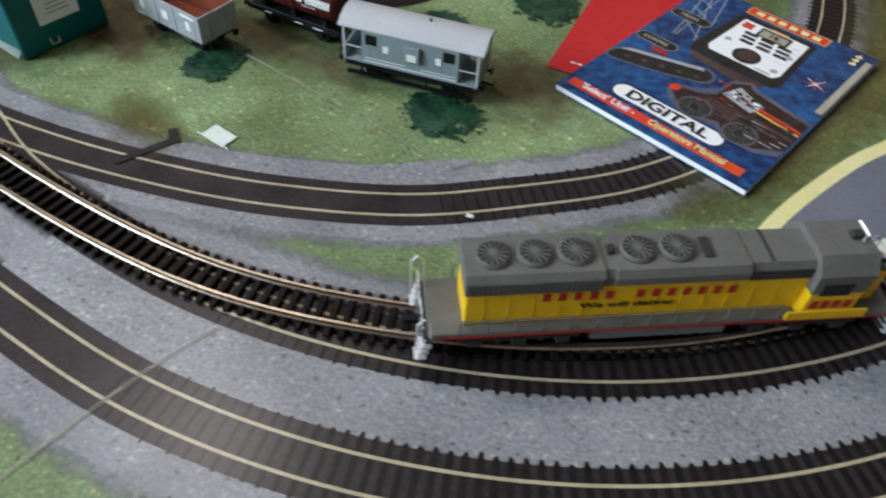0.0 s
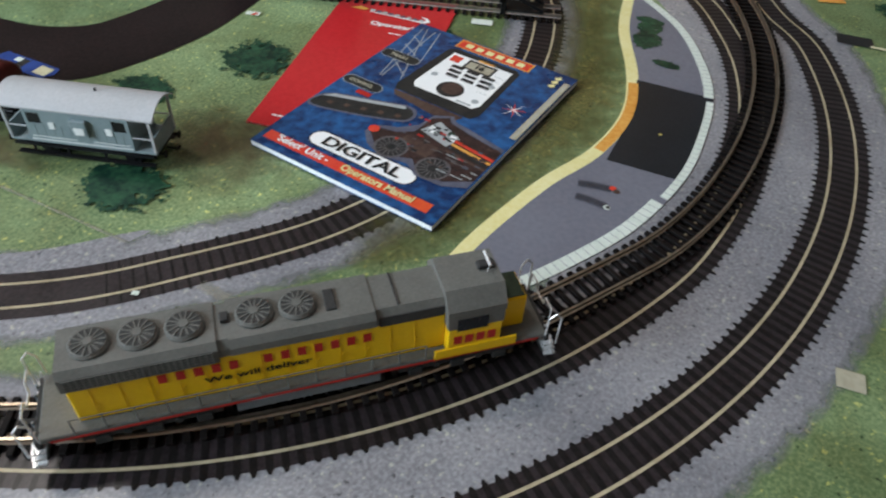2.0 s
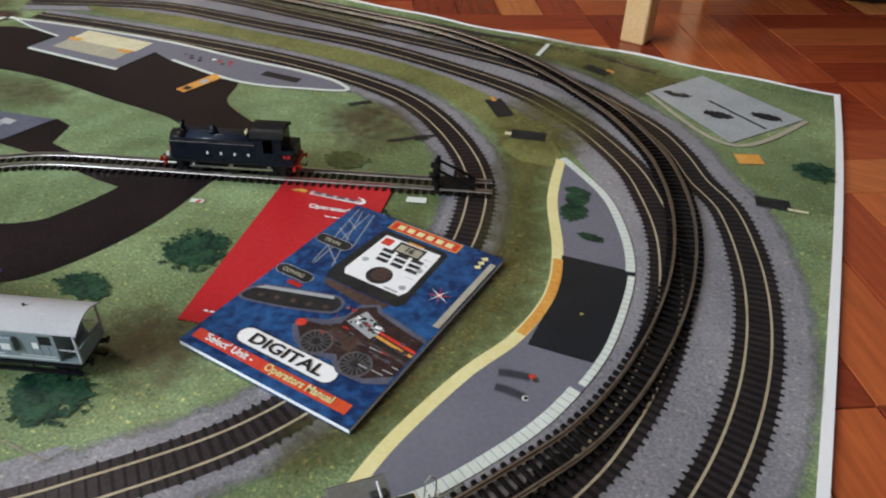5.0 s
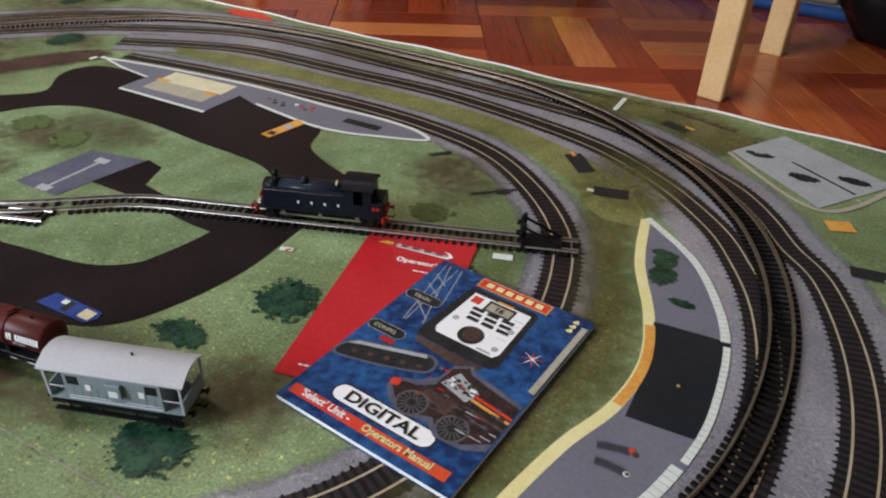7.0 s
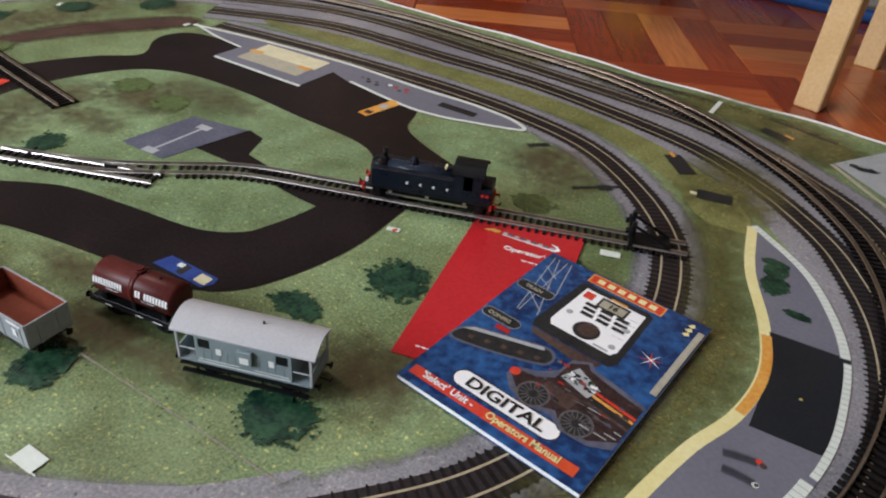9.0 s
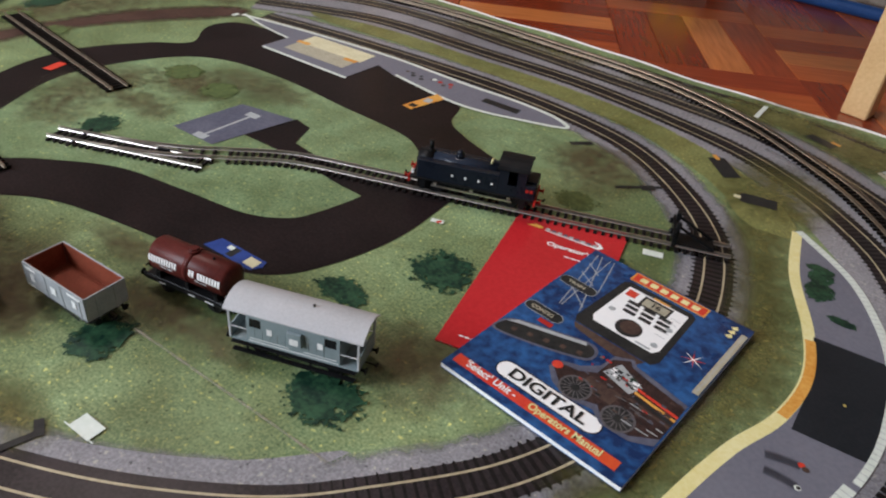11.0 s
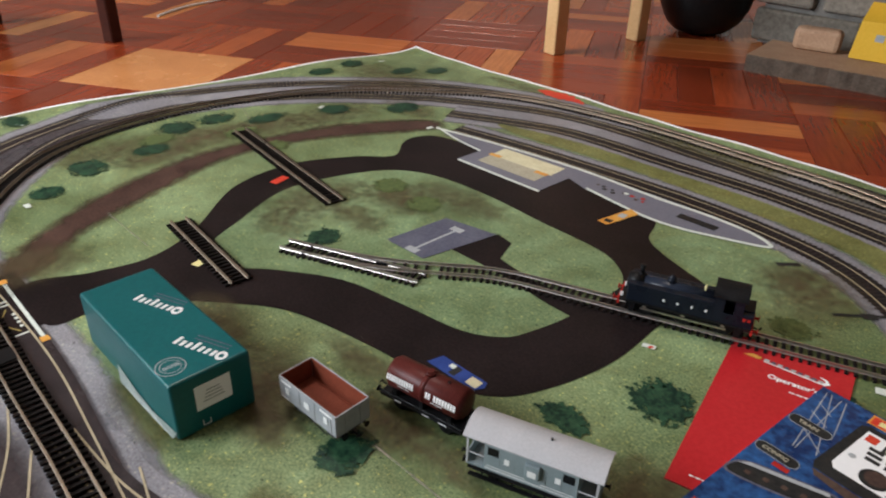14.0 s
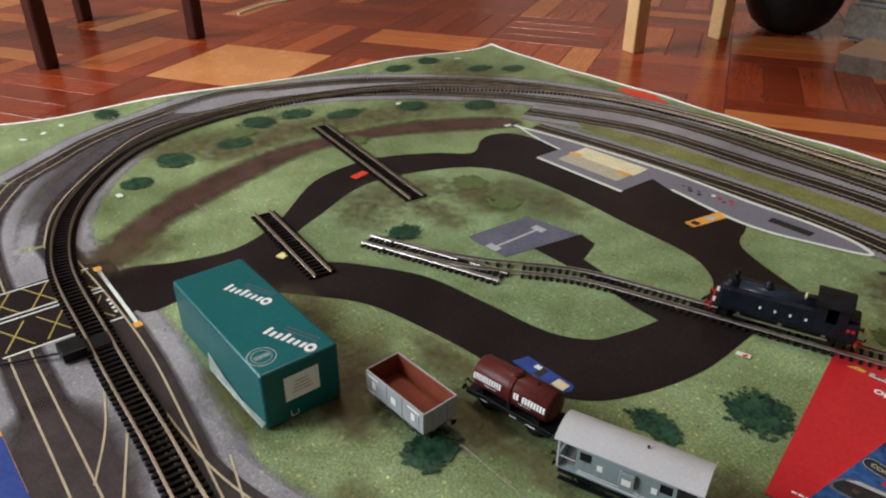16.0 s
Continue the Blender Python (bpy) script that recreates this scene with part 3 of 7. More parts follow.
def printed_bush(cx, cy, rx, ry, mat=None, seed=0, base=0.00045):
    """A tree printed from above: a ragged patch with a fringe of loose leaves."""
    rng = random.Random(seed * 31 + 7)
    bm = bmesh.new()
    z = layer(base)
    ph = [rng.uniform(0, 6.28) for _ in range(4)]
    n = 46
    vs = []
    for k in range(n):
        a = 6.2832 * k / n
        r = 1 + 0.16 * math.sin(3 * a + ph[0]) + 0.12 * math.sin(5 * a + ph[1]) + 0.1 * math.sin(11 * a + ph[2]) + rng.uniform(-0.10, 0.10)
        x, y = cx + rx * r * 0.7 * math.cos(a), cy + ry * r * 0.7 * math.sin(a)
        vs.append(bm.verts.new((x, y, lift(x, y) + z)))
    f = bm.faces.new(vs)
    bmesh.ops.triangulate(bm, faces=[f])
    for _ in range(190):
        a, r = rng.uniform(0, 6.28), 0.62 + abs(rng.gauss(0, 0.17))
        x, y, s = cx + rx * r * math.cos(a), cy + ry * r * math.sin(a), rng.uniform(0.0008, 0.0032)
        t = rng.uniform(0, 6.28)
        up = lift(x, y) + z + rng.uniform(0.000002, 0.00004)
        q = [bm.verts.new((x + s * math.cos(t + d), y + s * math.sin(t + d), up)) for d in (0, 2.0, 4.2)]
        bm.faces.new(q)
    part("printed_bush", bm, mat or BUSH, play_mat)


def printed_track(line, bed=True, sleepers=True, ballast=0.036, gauge=0.0085, rails=True, plain=lambda p: False):
    """Ballast, dark bed with ragged sleeper ends, and pale rails, all printed flat."""
    if ballast:
        printed_strip("printed_ballast", line, (-ballast, 0, ballast), BALLAST, 0.00008)
        for sgn in (-1, 1):
            e = [sgn * (ballast + d) for d in (-0.004, 0.0, 0.005, 0.011)]
            soft_strip("printed_thin_ballast", line, e[::sgn], (1, 0.95, 0.5, 0)[::sgn], SOFT_BALLAST, 0.00007)
    if bed:
        printed_strip("printed_bed", line, (-0.0165, 0, 0.0165), BED, 0.00024)
        # paler, redder ink over the left bed, part of it painted glare
        worn = [p for p in line if plain(p) and p.x < 0.2]
        if len(worn) > 3 and ballast > 0.03:
            soft_strip("printed_faded_bed", worn, (-0.021, -0.0155, 0, 0.0155, 0.021), (0, 0.8, 0.75, 0.8, 0), SOFT_BED, 0.00026)
    if sleepers:
        bm = bmesh.new()
        z = layer(0.00034)
        even = spline([(p.x, p.y) for p in line[::4]] + [(line[-1].x, line[-1].y)], 0.0068)
        run = 0
        for p, t in zip(even, tangents(even)):
            if plain(p):
                run = 1
                continue
            run += run > 0
            grow = min(1.0, run / 24) if run else 1.0
            nrm = Vector((-t.y, t.x, 0))
            w = 0.0160 + 0.0028 * grow + 0.0022 * noise.noise((p.x * 300, p.y * 300, 0))
            h = 0.0004 + 0.0013 * grow
            q = [p + nrm * a + t * b for a, b in ((-w, -h * 0.35), (-w, h * 0.35), (-0.0165, h), (0.0165, h), (w, h * 0.35), (w, -h * 0.35), (0.0165, -h), (-0.0165, -h))]
            bm.faces.new([bm.verts.new((v.x, v.y, lift(v.x, v.y) + z)) for v in q][::-1])
        bmesh.ops.recalc_face_normals(bm, faces=bm.faces[:])
        tagged(part("printed_sleeper_course", bm, SLEEPER_INK, play_mat), kind="stuff")
    if rails:
        for sgn in (-1, 1):
            printed_strip("printed_rail", line, (sgn * gauge - 0.00085, sgn * gauge + 0.00085), RAIL_INK, 0.00044)


# printed loops of track: outer, middle and inner, and the lines through the station
outer = spline([(-0.56, 0.028), (-0.47, -0.02), (-0.37, -0.041), (-0.2, -0.047), (0.0, -0.047), (0.12, -0.047)] + arc_points(0.2, 0.443, 0.4845, -87, 25, 11) + [(0.604, 0.693), (0.578, 0.735), (0.545, 0.775), (0.50, 0.808), (0.44, 0.845), (0.36, 0.872), (0.27, 0.883), (0.15, 0.889), (0.0, 0.894), (-0.13, 0.896), (-0.24, 0.880), (-0.34, 0.835), (-0.44, 0.775)])
outer_far = spline([(-0.2, 0.928), (-0.33, 0.905), (-0.49, 0.83), (-0.62, 0.7), (-0.695, 0.575), (-0.732, 0.447), (-0.724, 0.31), (-0.670, 0.168), (-0.6, 0.075), (-0.56, 0.028)])
middle = spline([(-0.36, 0.024), (-0.2, 0.032), (-0.1, 0.032), (0.0, 0.024), (0.12, 0.014)] + arc_points(0.177, 0.468, 0.4505, -86, -20, 7) + [(0.6145, 0.37), (0.6205, 0.425), (0.619, 0.48), (0.6135, 0.52), (0.604, 0.56), (0.592, 0.595), (0.5735, 0.633), (0.545, 0.680), (0.505, 0.722), (0.463, 0.756), (0.39, 0.797), (0.3, 0.821), (0.15, 0.841), (0.0, 0.835), (-0.16, 0.828), (-0.25, 0.80), (-0.36, 0.745)])
middle_far = spline([(-0.44, 0.775), (-0.55, 0.665), (-0.62, 0.56), (-0.662, 0.45), (-0.668, 0.36), (-0.645, 0.24), (-0.56, 0.142), (-0.45, 0.058), (-0.36, 0.024)])
inner = spline([(-0.02, 0.016), (0.06, 0.022), (0.13, 0.04), (0.2, 0.067), (0.262, 0.099), (0.325, 0.144), (0.372, 0.196), (0.412, 0.25), (0.438, 0.31), (0.452, 0.38), (0.453, 0.45), (0.44, 0.53), (0.412, 0.6), (0.355, 0.665), (0.28, 0.716), (0.19, 0.738), (0.08, 0.744), (-0.05, 0.736), (-0.18, 0.722), (-0.3, 0.702)])
for line in (outer, outer_far, middle, middle_far):
    printed_track(line, ballast=0.033, plain=lambda p: p.x < 0.30 and p.y < 0.1)
printed_track(inner, ballast=0.026, plain=lambda p: p.x < 0.335 and p.y < 0.3)
printed_strip("printed_ballast", spline([(0.1, -0.02), (0.2, -0.012), (0.32, 0.018), (0.43, 0.075), (0.52, 0.15), (0.585, 0.24), (0.63, 0.33), (0.652, 0.43), (0.65, 0.52), (0.63, 0.60), (0.60, 0.67), (0.56, 0.735), (0.49, 0.80)]), (-0.026, 0, 0.026), BALLAST, 0.00006)
printed_strip("printed_ballast", spline([(0.488, 0.705), (0.535, 0.65), (0.57, 0.59), (0.592, 0.53), (0.602, 0.46), (0.600, 0.40), (0.585, 0.345), (0.55, 0.28)]), (-0.018, 0, 0.018), BALLAST, 0.000065)
soft_strip("printed_far_line", spline([(0.16, 0.946), (0.26, 0.955), (0.36, 0.958), (0.44, 0.950), (0.51, 0.935)]), (-0.012, -0.006, 0.006, 0.012), (0, 0.8, 0.8, 0), SOFT_BED, 0.0003)
printed_strip("printed_ballast", spline([(-0.62, 0.16), (-0.68, 0.25), (-0.71, 0.37), (-0.7, 0.47), (-0.65, 0.6), (-0.56, 0.72), (-0.42, 0.84)]), (-0.03, 0.03), BALLAST, 0.00006)
printed_strip("printed_ballast", spline([(-0.42, 0.82), (-0.3, 0.86), (-0.1, 0.895), (0.1, 0.892), (0.28, 0.88), (0.4, 0.845)]), (-0.045, 0.03), BALLAST, 0.00006)
printed_area("printed_ballast", [(0.0, 0.045), (0.06, 0.052), (0.12, 0.068), (0.2, 0.1), (0.28, 0.15), (0.33, 0.2), (0.27, 0.09), (0.15, 0.02), (0.0, -0.02)], BALLAST, 0.00007)
printed_area("printed_ballast", [(-0.32, 0.0), (-0.1, 0.0), (0.1, 0.0), (0.1, -0.03), (-0.1, -0.03), (-0.32, -0.02)], BALLAST, 0.00007)
# dark bed print, widened and deepened to paint in the corner's shade
soft_area("printed_dark_ground", [(-0.085, -0.04), (-0.06, -0.02), (-0.01, -0.012), (0.05, -0.018), (0.09, -0.03), (0.09, -0.08), (-0.06, -0.08)], SOFT_BED, 0.0003, 0.012, 1.1)
# crossing rails between the loops
for pts in ([(0.05, -0.03), (0.0, -0.012), (-0.05, 0.006)], [(0.205, 0.03), (0.13, 0.029), (0.05, 0.045)], [(0.02, -0.04), (-0.03, -0.018), (-0.08, -0.004)]):
    printed_strip("printed_rail", spline(pts), (-0.0008, 0.0008), RAIL_INK, 0.00048)

# folds of the sheet, their sheen painted on as pale strips
FOLD = soft_ink(material("fold_sheen", (0.29, 0.27, 0.20), (0.38, 0.35, 0.29), 0.5, scale=60, fine=500), 0.6)
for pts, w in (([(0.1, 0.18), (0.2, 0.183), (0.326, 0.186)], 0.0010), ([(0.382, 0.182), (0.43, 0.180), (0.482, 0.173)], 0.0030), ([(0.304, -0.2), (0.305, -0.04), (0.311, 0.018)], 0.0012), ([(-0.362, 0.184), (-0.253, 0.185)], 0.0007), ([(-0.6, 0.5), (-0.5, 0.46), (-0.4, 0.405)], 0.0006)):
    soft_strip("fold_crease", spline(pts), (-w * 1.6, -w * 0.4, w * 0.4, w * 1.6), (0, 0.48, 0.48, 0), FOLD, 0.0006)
# dry verges, earth banks and roads
soft_area("printed_verge", [(0.455, 0.245), (0.49, 0.31), (0.505, 0.38), (0.52, 0.46), (0.5, 0.53), (0.475, 0.6), (0.465, 0.66), (0.48, 0.7), (0.43, 0.72), (0.42, 0.66), (0.455, 0.56), (0.478, 0.45), (0.475, 0.36), (0.445, 0.27)], SOFT_DRY, 0.0003, 0.02, 0.85)
soft_area("printed_verge", [(0.3, 0.92), (0.42, 0.9), (0.5, 0.87), (0.55, 0.9), (0.5, 0.955), (0.36, 0.967)], SOFT_DRY, 0.0003, 0.02, 0.85)
printed_area("printed_verge", [(-0.27, 0.772), (-0.14, 0.802), (0.0, 0.808), (0.13, 0.814), (0.24, 0.806), (0.33, 0.782), (0.41, 0.742), (0.46, 0.695), (0.475, 0.655), (0.43, 0.65), (0.385, 0.698), (0.31, 0.742), (0.22, 0.768), (0.08, 0.773), (-0.08, 0.771), (-0.22, 0.757)], VERGE, 0.0003, rough=0.002)
soft_area("printed_bank", [(-0.301, 0.050), (-0.371, 0.128), (-0.421, 0.215), (-0.458, 0.333), (-0.457, 0.440), (-0.432, 0.569), (-0.363, 0.688), (-0.325, 0.675), (-0.405, 0.513), (-0.424, 0.380), (-0.375, 0.235), (-0.332, 0.143), (-0.275, 0.071)], SOFT_EARTH, 0.0003, 0.012, 1.1)
printed_area("printed_road", [(-0.257, 0.062), (-0.238, 0.12), (-0.229, 0.18), (-0.26, 0.245), (-0.332, 0.335), (-0.348, 0.43), (-0.315, 0.51), (-0.28, 0.556), (-0.31, 0.60), (-0.315, 0.632), (-0.29, 0.66), (-0.2, 0.672), (-0.08, 0.685), (0.0, 0.675), (0.075, 0.668), (0.101, 0.618), (0.133, 0.598), (0.167, 0.585), (0.198, 0.572), (0.205, 0.54), (0.203, 0.482), (0.206, 0.396), (0.19, 0.325), (0.165, 0.285), (0.12, 0.265), (0.045, 0.254), (-0.046, 0.231), (-0.101, 0.190), (-0.155, 0.135), (-0.168, 0.1), (-0.172, 0.055)], ASPHALT, 0.00032)
printed_area("printed_lawn", [(-0.15, 0.235), (-0.185, 0.222), (-0.215, 0.24), (-0.24, 0.285), (-0.282, 0.384), (-0.257, 0.496), (-0.202, 0.548), (-0.107, 0.561), (-0.009, 0.556), (0.079, 0.552), (0.118, 0.535), (0.138, 0.51), (0.14, 0.475), (0.137, 0.42), (0.128, 0.375), (0.117, 0.352), (0.083, 0.331), (0.01, 0.318), (-0.059, 0.302), (-0.12, 0.262)], LAWN, 0.00038)
printed_area("printed_lawn", [(0.107, 0.618), (0.135, 0.603), (0.17, 0.59), (0.2, 0.585), (0.26, 0.62), (0.25, 0.668), (0.225, 0.688), (0.185, 0.674), (0.148, 0.674), (0.125, 0.655)], LAWN, 0.00038)
printed_area("printed_road", [(-0.02, 0.495), (0.005, 0.49), (0.02, 0.455), (0.07, 0.448), (0.15, 0.455), (0.15, 0.425), (0.11, 0.425), (0.04, 0.432), (-0.03, 0.43)], ASPHALT, 0.00042, smooth=False)
printed_quad("printed_road", -0.23, -0.005, 0.115, 0.14, 3, ASPHALT, 0.00033)
printed_quad("printed_road", -0.23, -0.12, 0.115, 0.17, 3, ASPHALT, 0.00033)
# level crossing: gate, road edge lines and yellow hatching
printed_quad("printed_gate", -0.214, 0.047, 0.128, 0.0036, 0, WHITE_INK, 0.0005)
for x in (-0.276, -0.152):
    printed_quad("printed_gate_end", x, 0.047, 0.009, 0.0075, 0, ORANGE_INK, 0.00054)
for x in (-0.283, -0.237, -0.23, -0.172):
    printed_quad("printed_line", x, -0.01, 0.0022, 0.1, 0, WHITE_INK, 0.0005)
for k in range(3):
    for sgn in (-1, 1):
        for x in (-0.26, -0.2):
            printed_quad("printed_hatching", x, -0.045 + k * 0.034, 0.05, 0.0013, sgn * 28, GOLD_INK, 0.0005)
for k in range(4):
    printed_quad("printed_gate_shadow", -0.21 + k * 0.008, 0.038, 0.004, 0.003, 0, WHITE_INK, 0.0005)
printed_quad("printed_roof", -0.1, -0.105, 0.2, 0.05, 2, ORANGE_INK, 0.0005)
printed_quad("printed_roof", -0.02, -0.115, 0.1, 0.075, 2, BLUE_INK, 0.00056)

soft_area("printed_dark_ground", [(-0.7, 0.2), (-0.6, 0.09), (-0.5, 0.03), (-0.42, 0.02), (-0.47, 0.08), (-0.56, 0.17), (-0.62, 0.27), (-0.66, 0.4), (-0.7, 0.4)], SOFT_BED, 0.00023, 0.02, 0.6)
# brown print on the turf, with shade painted in beside the box and wagons
for x, y, rx, ry, k in ((-0.517, 0.389, 0.03, 0.07, 0.8), (-0.49, 0.30, 0.022, 0.05, 0.7), (-0.162, 0.40, 0.045, 0.02, 0.6), (-0.166, 0.474, 0.05, 0.028, 0.8), (0.035, 0.162, 0.05, 0.032, 0.75), (-0.08, 0.172, 0.05, 0.02, 0.7), (-0.292, 0.085, 0.03, 0.04, 0.75), (0.31, 0.285, 0.04, 0.028, 0.75), (0.278, 0.64, 0.035, 0.045, 0.65), (0.13, 0.205, 0.035, 0.02, 0.7), (-0.5, 0.5, 0.035, 0.06, 0.65), (-0.42, 0.71, 0.05, 0.025, 0.6), (0.06, 0.235, 0.05, 0.012, 0.6), (-0.235, 0.40, 0.035, 0.06, 0.62), (-0.115, 0.525, 0.07, 0.025, 0.55), (-0.205, 0.325, 0.04, 0.03, 0.45), (-0.55, 0.26, 0.04, 0.07, 0.55), (-0.48, 0.60, 0.04, 0.06, 0.6), (-0.60, 0.80, 0.10, 0.05, 0.5), (0.055, 0.135, 0.04, 0.02, 0.6), (0.19, 0.21, 0.04, 0.016, 0.55), (0.25, 0.655, 0.03, 0.03, 0.55), (-0.38, 0.95, 0.1, 0.012, 0.5)):
    stain_and_shade(x, y, rx, ry, STAIN_AND_SHADE, k * 0.88)
for x, y, rx, ry in ((0.433, 0.736, 0.04, 0.05), (0.02, 0.92, 0.12, 0.015), (0.25, 0.925, 0.08, 0.015), (0.155, 0.09, 0.03, 0.015), (0.0, 0.075, 0.05, 0.015)):
    stain_and_shade(x, y, rx, ry, SOFT_DRY, 0.8)

# curved platform with a yellow and a white edge
yel_out = [(0.486, 0.234), (0.490, 0.289), (0.506, 0.360), (0.524, 0.411), (0.529, 0.465), (0.516, 0.520), (0.487, 0.591), (0.470, 0.667)]
white_edge = [(0.500, 0.231), (0.529, 0.259), (0.555, 0.302), (0.5765, 0.350), (0.590, 0.409), (0.5915, 0.46), (0.585, 0.521), (0.566, 0.573), (0.533, 0.626), (0.478, 0.674)]
plat_line = spline(yel_out, 0.006)
edge_line = spline(white_edge, 0.006)
printed_area("printed_platform", [(p.x, p.y) for p in plat_line] + [(p.x, p.y) for p in edge_line[::-1]], PLATFORM, 0.00046, smooth=False)
n_y = len(plat_line)
printed_strip("printed_yellow_edge", plat_line, (-0.0095, 0.0), YELLOW_INK, 0.0005)
printed_strip("printed_rusty_edge", plat_line[int(n_y * 0.42):int(n_y * 0.64)], (-0.0092, -0.0015), ORANGE_INK, 0.00054)
n_e = len(edge_line)
printed_area("printed_pad", [(0.538, 0.405), (0.5375, 0.45), (0.533, 0.49), (0.526, 0.516), (0.585, 0.522), (0.5912, 0.46), (0.590, 0.409)], PAD, 0.00052, smooth=False)
for a, b, w in ((0.0, 0.36, 0.0085), (0.62, 1.0, 0.0075), (0.36, 0.62, 0.0055)):
    bit = edge_line[int(n_e * a):max(int(n_e * b), int(n_e * a) + 2)]
    printed_strip("printed_white_edge", bit, (0.0, w), WHITE_INK, 0.00056)
    for p, t in list(zip(bit, tangents(bit)))[::1]:
        nrm = Vector((-t.y, t.x, 0))
        q = p + nrm * w / 2
        printed_quad("printed_joint", q.x, q.y, 0.0006, w, math.degrees(math.atan2(t.y, t.x)), GREY_INK, 0.0006)
for x, y, rx, ry in ((0.511, 0.605, 0.011, 0.012), (0.515, 0.583, 0.013, 0.016), (0.508, 0.617, 0.012, 0.006), (0.54, 0.551, 0.010, 0.004)):
    printed_bush(x, y, rx, ry, BUSH, seed=int(x * 999), base=0.0006)
for x, y, m in ((0.554, 0.3575, WHITE_INK), (0.5545, 0.3578, BLACK_INK), (0.5515, 0.3775, RED_INK), (0.5545, 0.3755, BROWN), (0.562, 0.453, GOLD_INK)):
    printed_area("printed_figure", arc_points(x, y, 0.0014 if m in (BLACK_INK, GOLD_INK) else 0.0023, 0, 330, 9), m, 0.00062)
SOFT_DUSK = soft_ink(material("printed_soft_dusk", (0.035, 0.035, 0.045), (0.065, 0.065, 0.08), 0.4, scale=40, fine=300), 0.3)
for ax, ay, bx_, by_ in ((0.551, 0.376, 0.530, 0.371), (0.553, 0.358, 0.533, 0.358)):
    soft_strip("printed_shadow", spline([(ax, ay), ((ax + bx_) / 2, (ay + by_) / 2 + 0.0008), (bx_, by_)]), (-0.0045, -0.0018, 0.0018, 0.0045), (0, 0.75, 0.75, 0), SOFT_DUSK, 0.00058)

# station: long platform, apron, two-tone roof
stn_top = [(-0.325, 0.682), (-0.257, 0.697), (-0.16, 0.712), (-0.06, 0.722), (0.05, 0.722), (0.115, 0.726), (0.165, 0.724), (0.19, 0.718), (0.206, 0.709)]
stn_bot = [(0.19, 0.692), (0.15, 0.677), (0.11, 0.664), (0.061, 0.660), (-0.031, 0.672), (-0.075, 0.686), (-0.212, 0.661), (-0.27, 0.668)]
printed_area("printed_platform", stn_top + stn_bot, PLATFORM, 0.00044, smooth=False)
printed_strip("printed_white_edge", spline(stn_top + [(0.205, 0.700)]), (-0.0055, 0), WHITE_INK, 0.0005)
printed_strip("printed_white_edge", spline([(0.205, 0.700)] + stn_bot[:4] + [(-0.03, 0.672)]), (-0.005, 0), WHITE_INK, 0.00051)
printed_strip("printed_white_edge", spline([(-0.212, 0.661), (-0.27, 0.668), (-0.325, 0.682)]), (-0.004, 0), WHITE_INK, 0.00051)
printed_area("printed_apron", [(-0.212, 0.616), (-0.212, 0.665), (-0.065, 0.692), (-0.066, 0.620)], PLATFORM, 0.00046, smooth=False)
printed_quad("printed_white_edge", -0.137, 0.618, 0.145, 0.005, 1.5, WHITE_INK, 0.0005)
printed_quad("printed_roof", -0.14, 0.684, 0.105, 0.034, 4, CREAM_INK, 0.00054)
printed_quad("printed_roof", -0.14, 0.652, 0.1, 0.03, 3, TAN_INK, 0.00054)
for x in (-0.185, -0.1):
    printed_quad("printed_rust_stain", x, 0.667, 0.02, 0.008, 5, ORANGE_INK, 0.00058)
rng = random.Random(3)
for k in range(11):
    x, y = -0.025 + 0.007 * k + rng.uniform(-0.003, 0.003), 0.694 + rng.uniform(-0.008, 0.01)
    printed_area("printed_figure", arc_points(x, y, rng.uniform(0.0018, 0.0035), 0, 320, 8), rng.choice((LOCO_RED, BLACK_INK, WHITE_INK, BLACK_INK, BROWN, LOCO_RED)), 0.00058)
printed_quad("printed_bench", 0.117, 0.697, 0.05, 0.013, 2, BLACK_INK, 0.00056)

# blue-grey building and its yard
printed_area("printed_roof", [(-0.094, 0.39), (-0.088, 0.477), (-0.02, 0.492), (-0.035, 0.392)], BLUE_ROOF, 0.00048, smooth=False)
printed_quad("printed_ridge", -0.0575, 0.432, 0.003, 0.075, 0, GREY_INK, 0.00052)
for y in (0.397, 0.466):
    printed_quad("printed_chimney", -0.058, y, 0.016, 0.010, 5, GREY_INK, 0.00054)
# the grey roof with dark vents at the far corner
printed_area("printed_roof", [(0.515, 0.875), (0.563, 0.955), (0.685, 0.885), (0.62, 0.787)], GREY_INK, 0.00046, smooth=False)
printed_strip("printed_ridge", spline([(0.535, 0.915), (0.65, 0.84)]), (-0.0018, 0.0018), BLACK_INK, 0.00052)
printed_strip("printed_tan_wall", spline([(0.515, 0.873), (0.62, 0.786), (0.686, 0.884)]), (-0.006, 0), TAN_INK, 0.00052)
for k, (x, y) in enumerate(((0.578, 0.922), (0.647, 0.872), (0.598, 0.85), (0.545, 0.885))):
    printed_bush(x, y, 0.017, 0.008, BLACK_INK, seed=60 + k, base=0.00055)

# printed cars, huts, signals and small things
car = [(0.098, 0.277), (0.151, 0.279), (0.156, 0.288), (0.153, 0.295), (0.102, 0.293)]
printed_area("printed_car", car, BLUE_INK, 0.0005, smooth=False)
printed_quad("printed_car_window", 0.145, 0.287, 0.012, 0.01, 2, CREAM_INK, 0.00054)
printed_quad("printed_car_window", 0.124, 0.286, 0.007, 0.012, 2, BLACK_INK, 0.00054)
printed_quad("printed_car_window", 0.118, 0.289, 0.006, 0.005, 2, WHITE_INK, 0.00058)
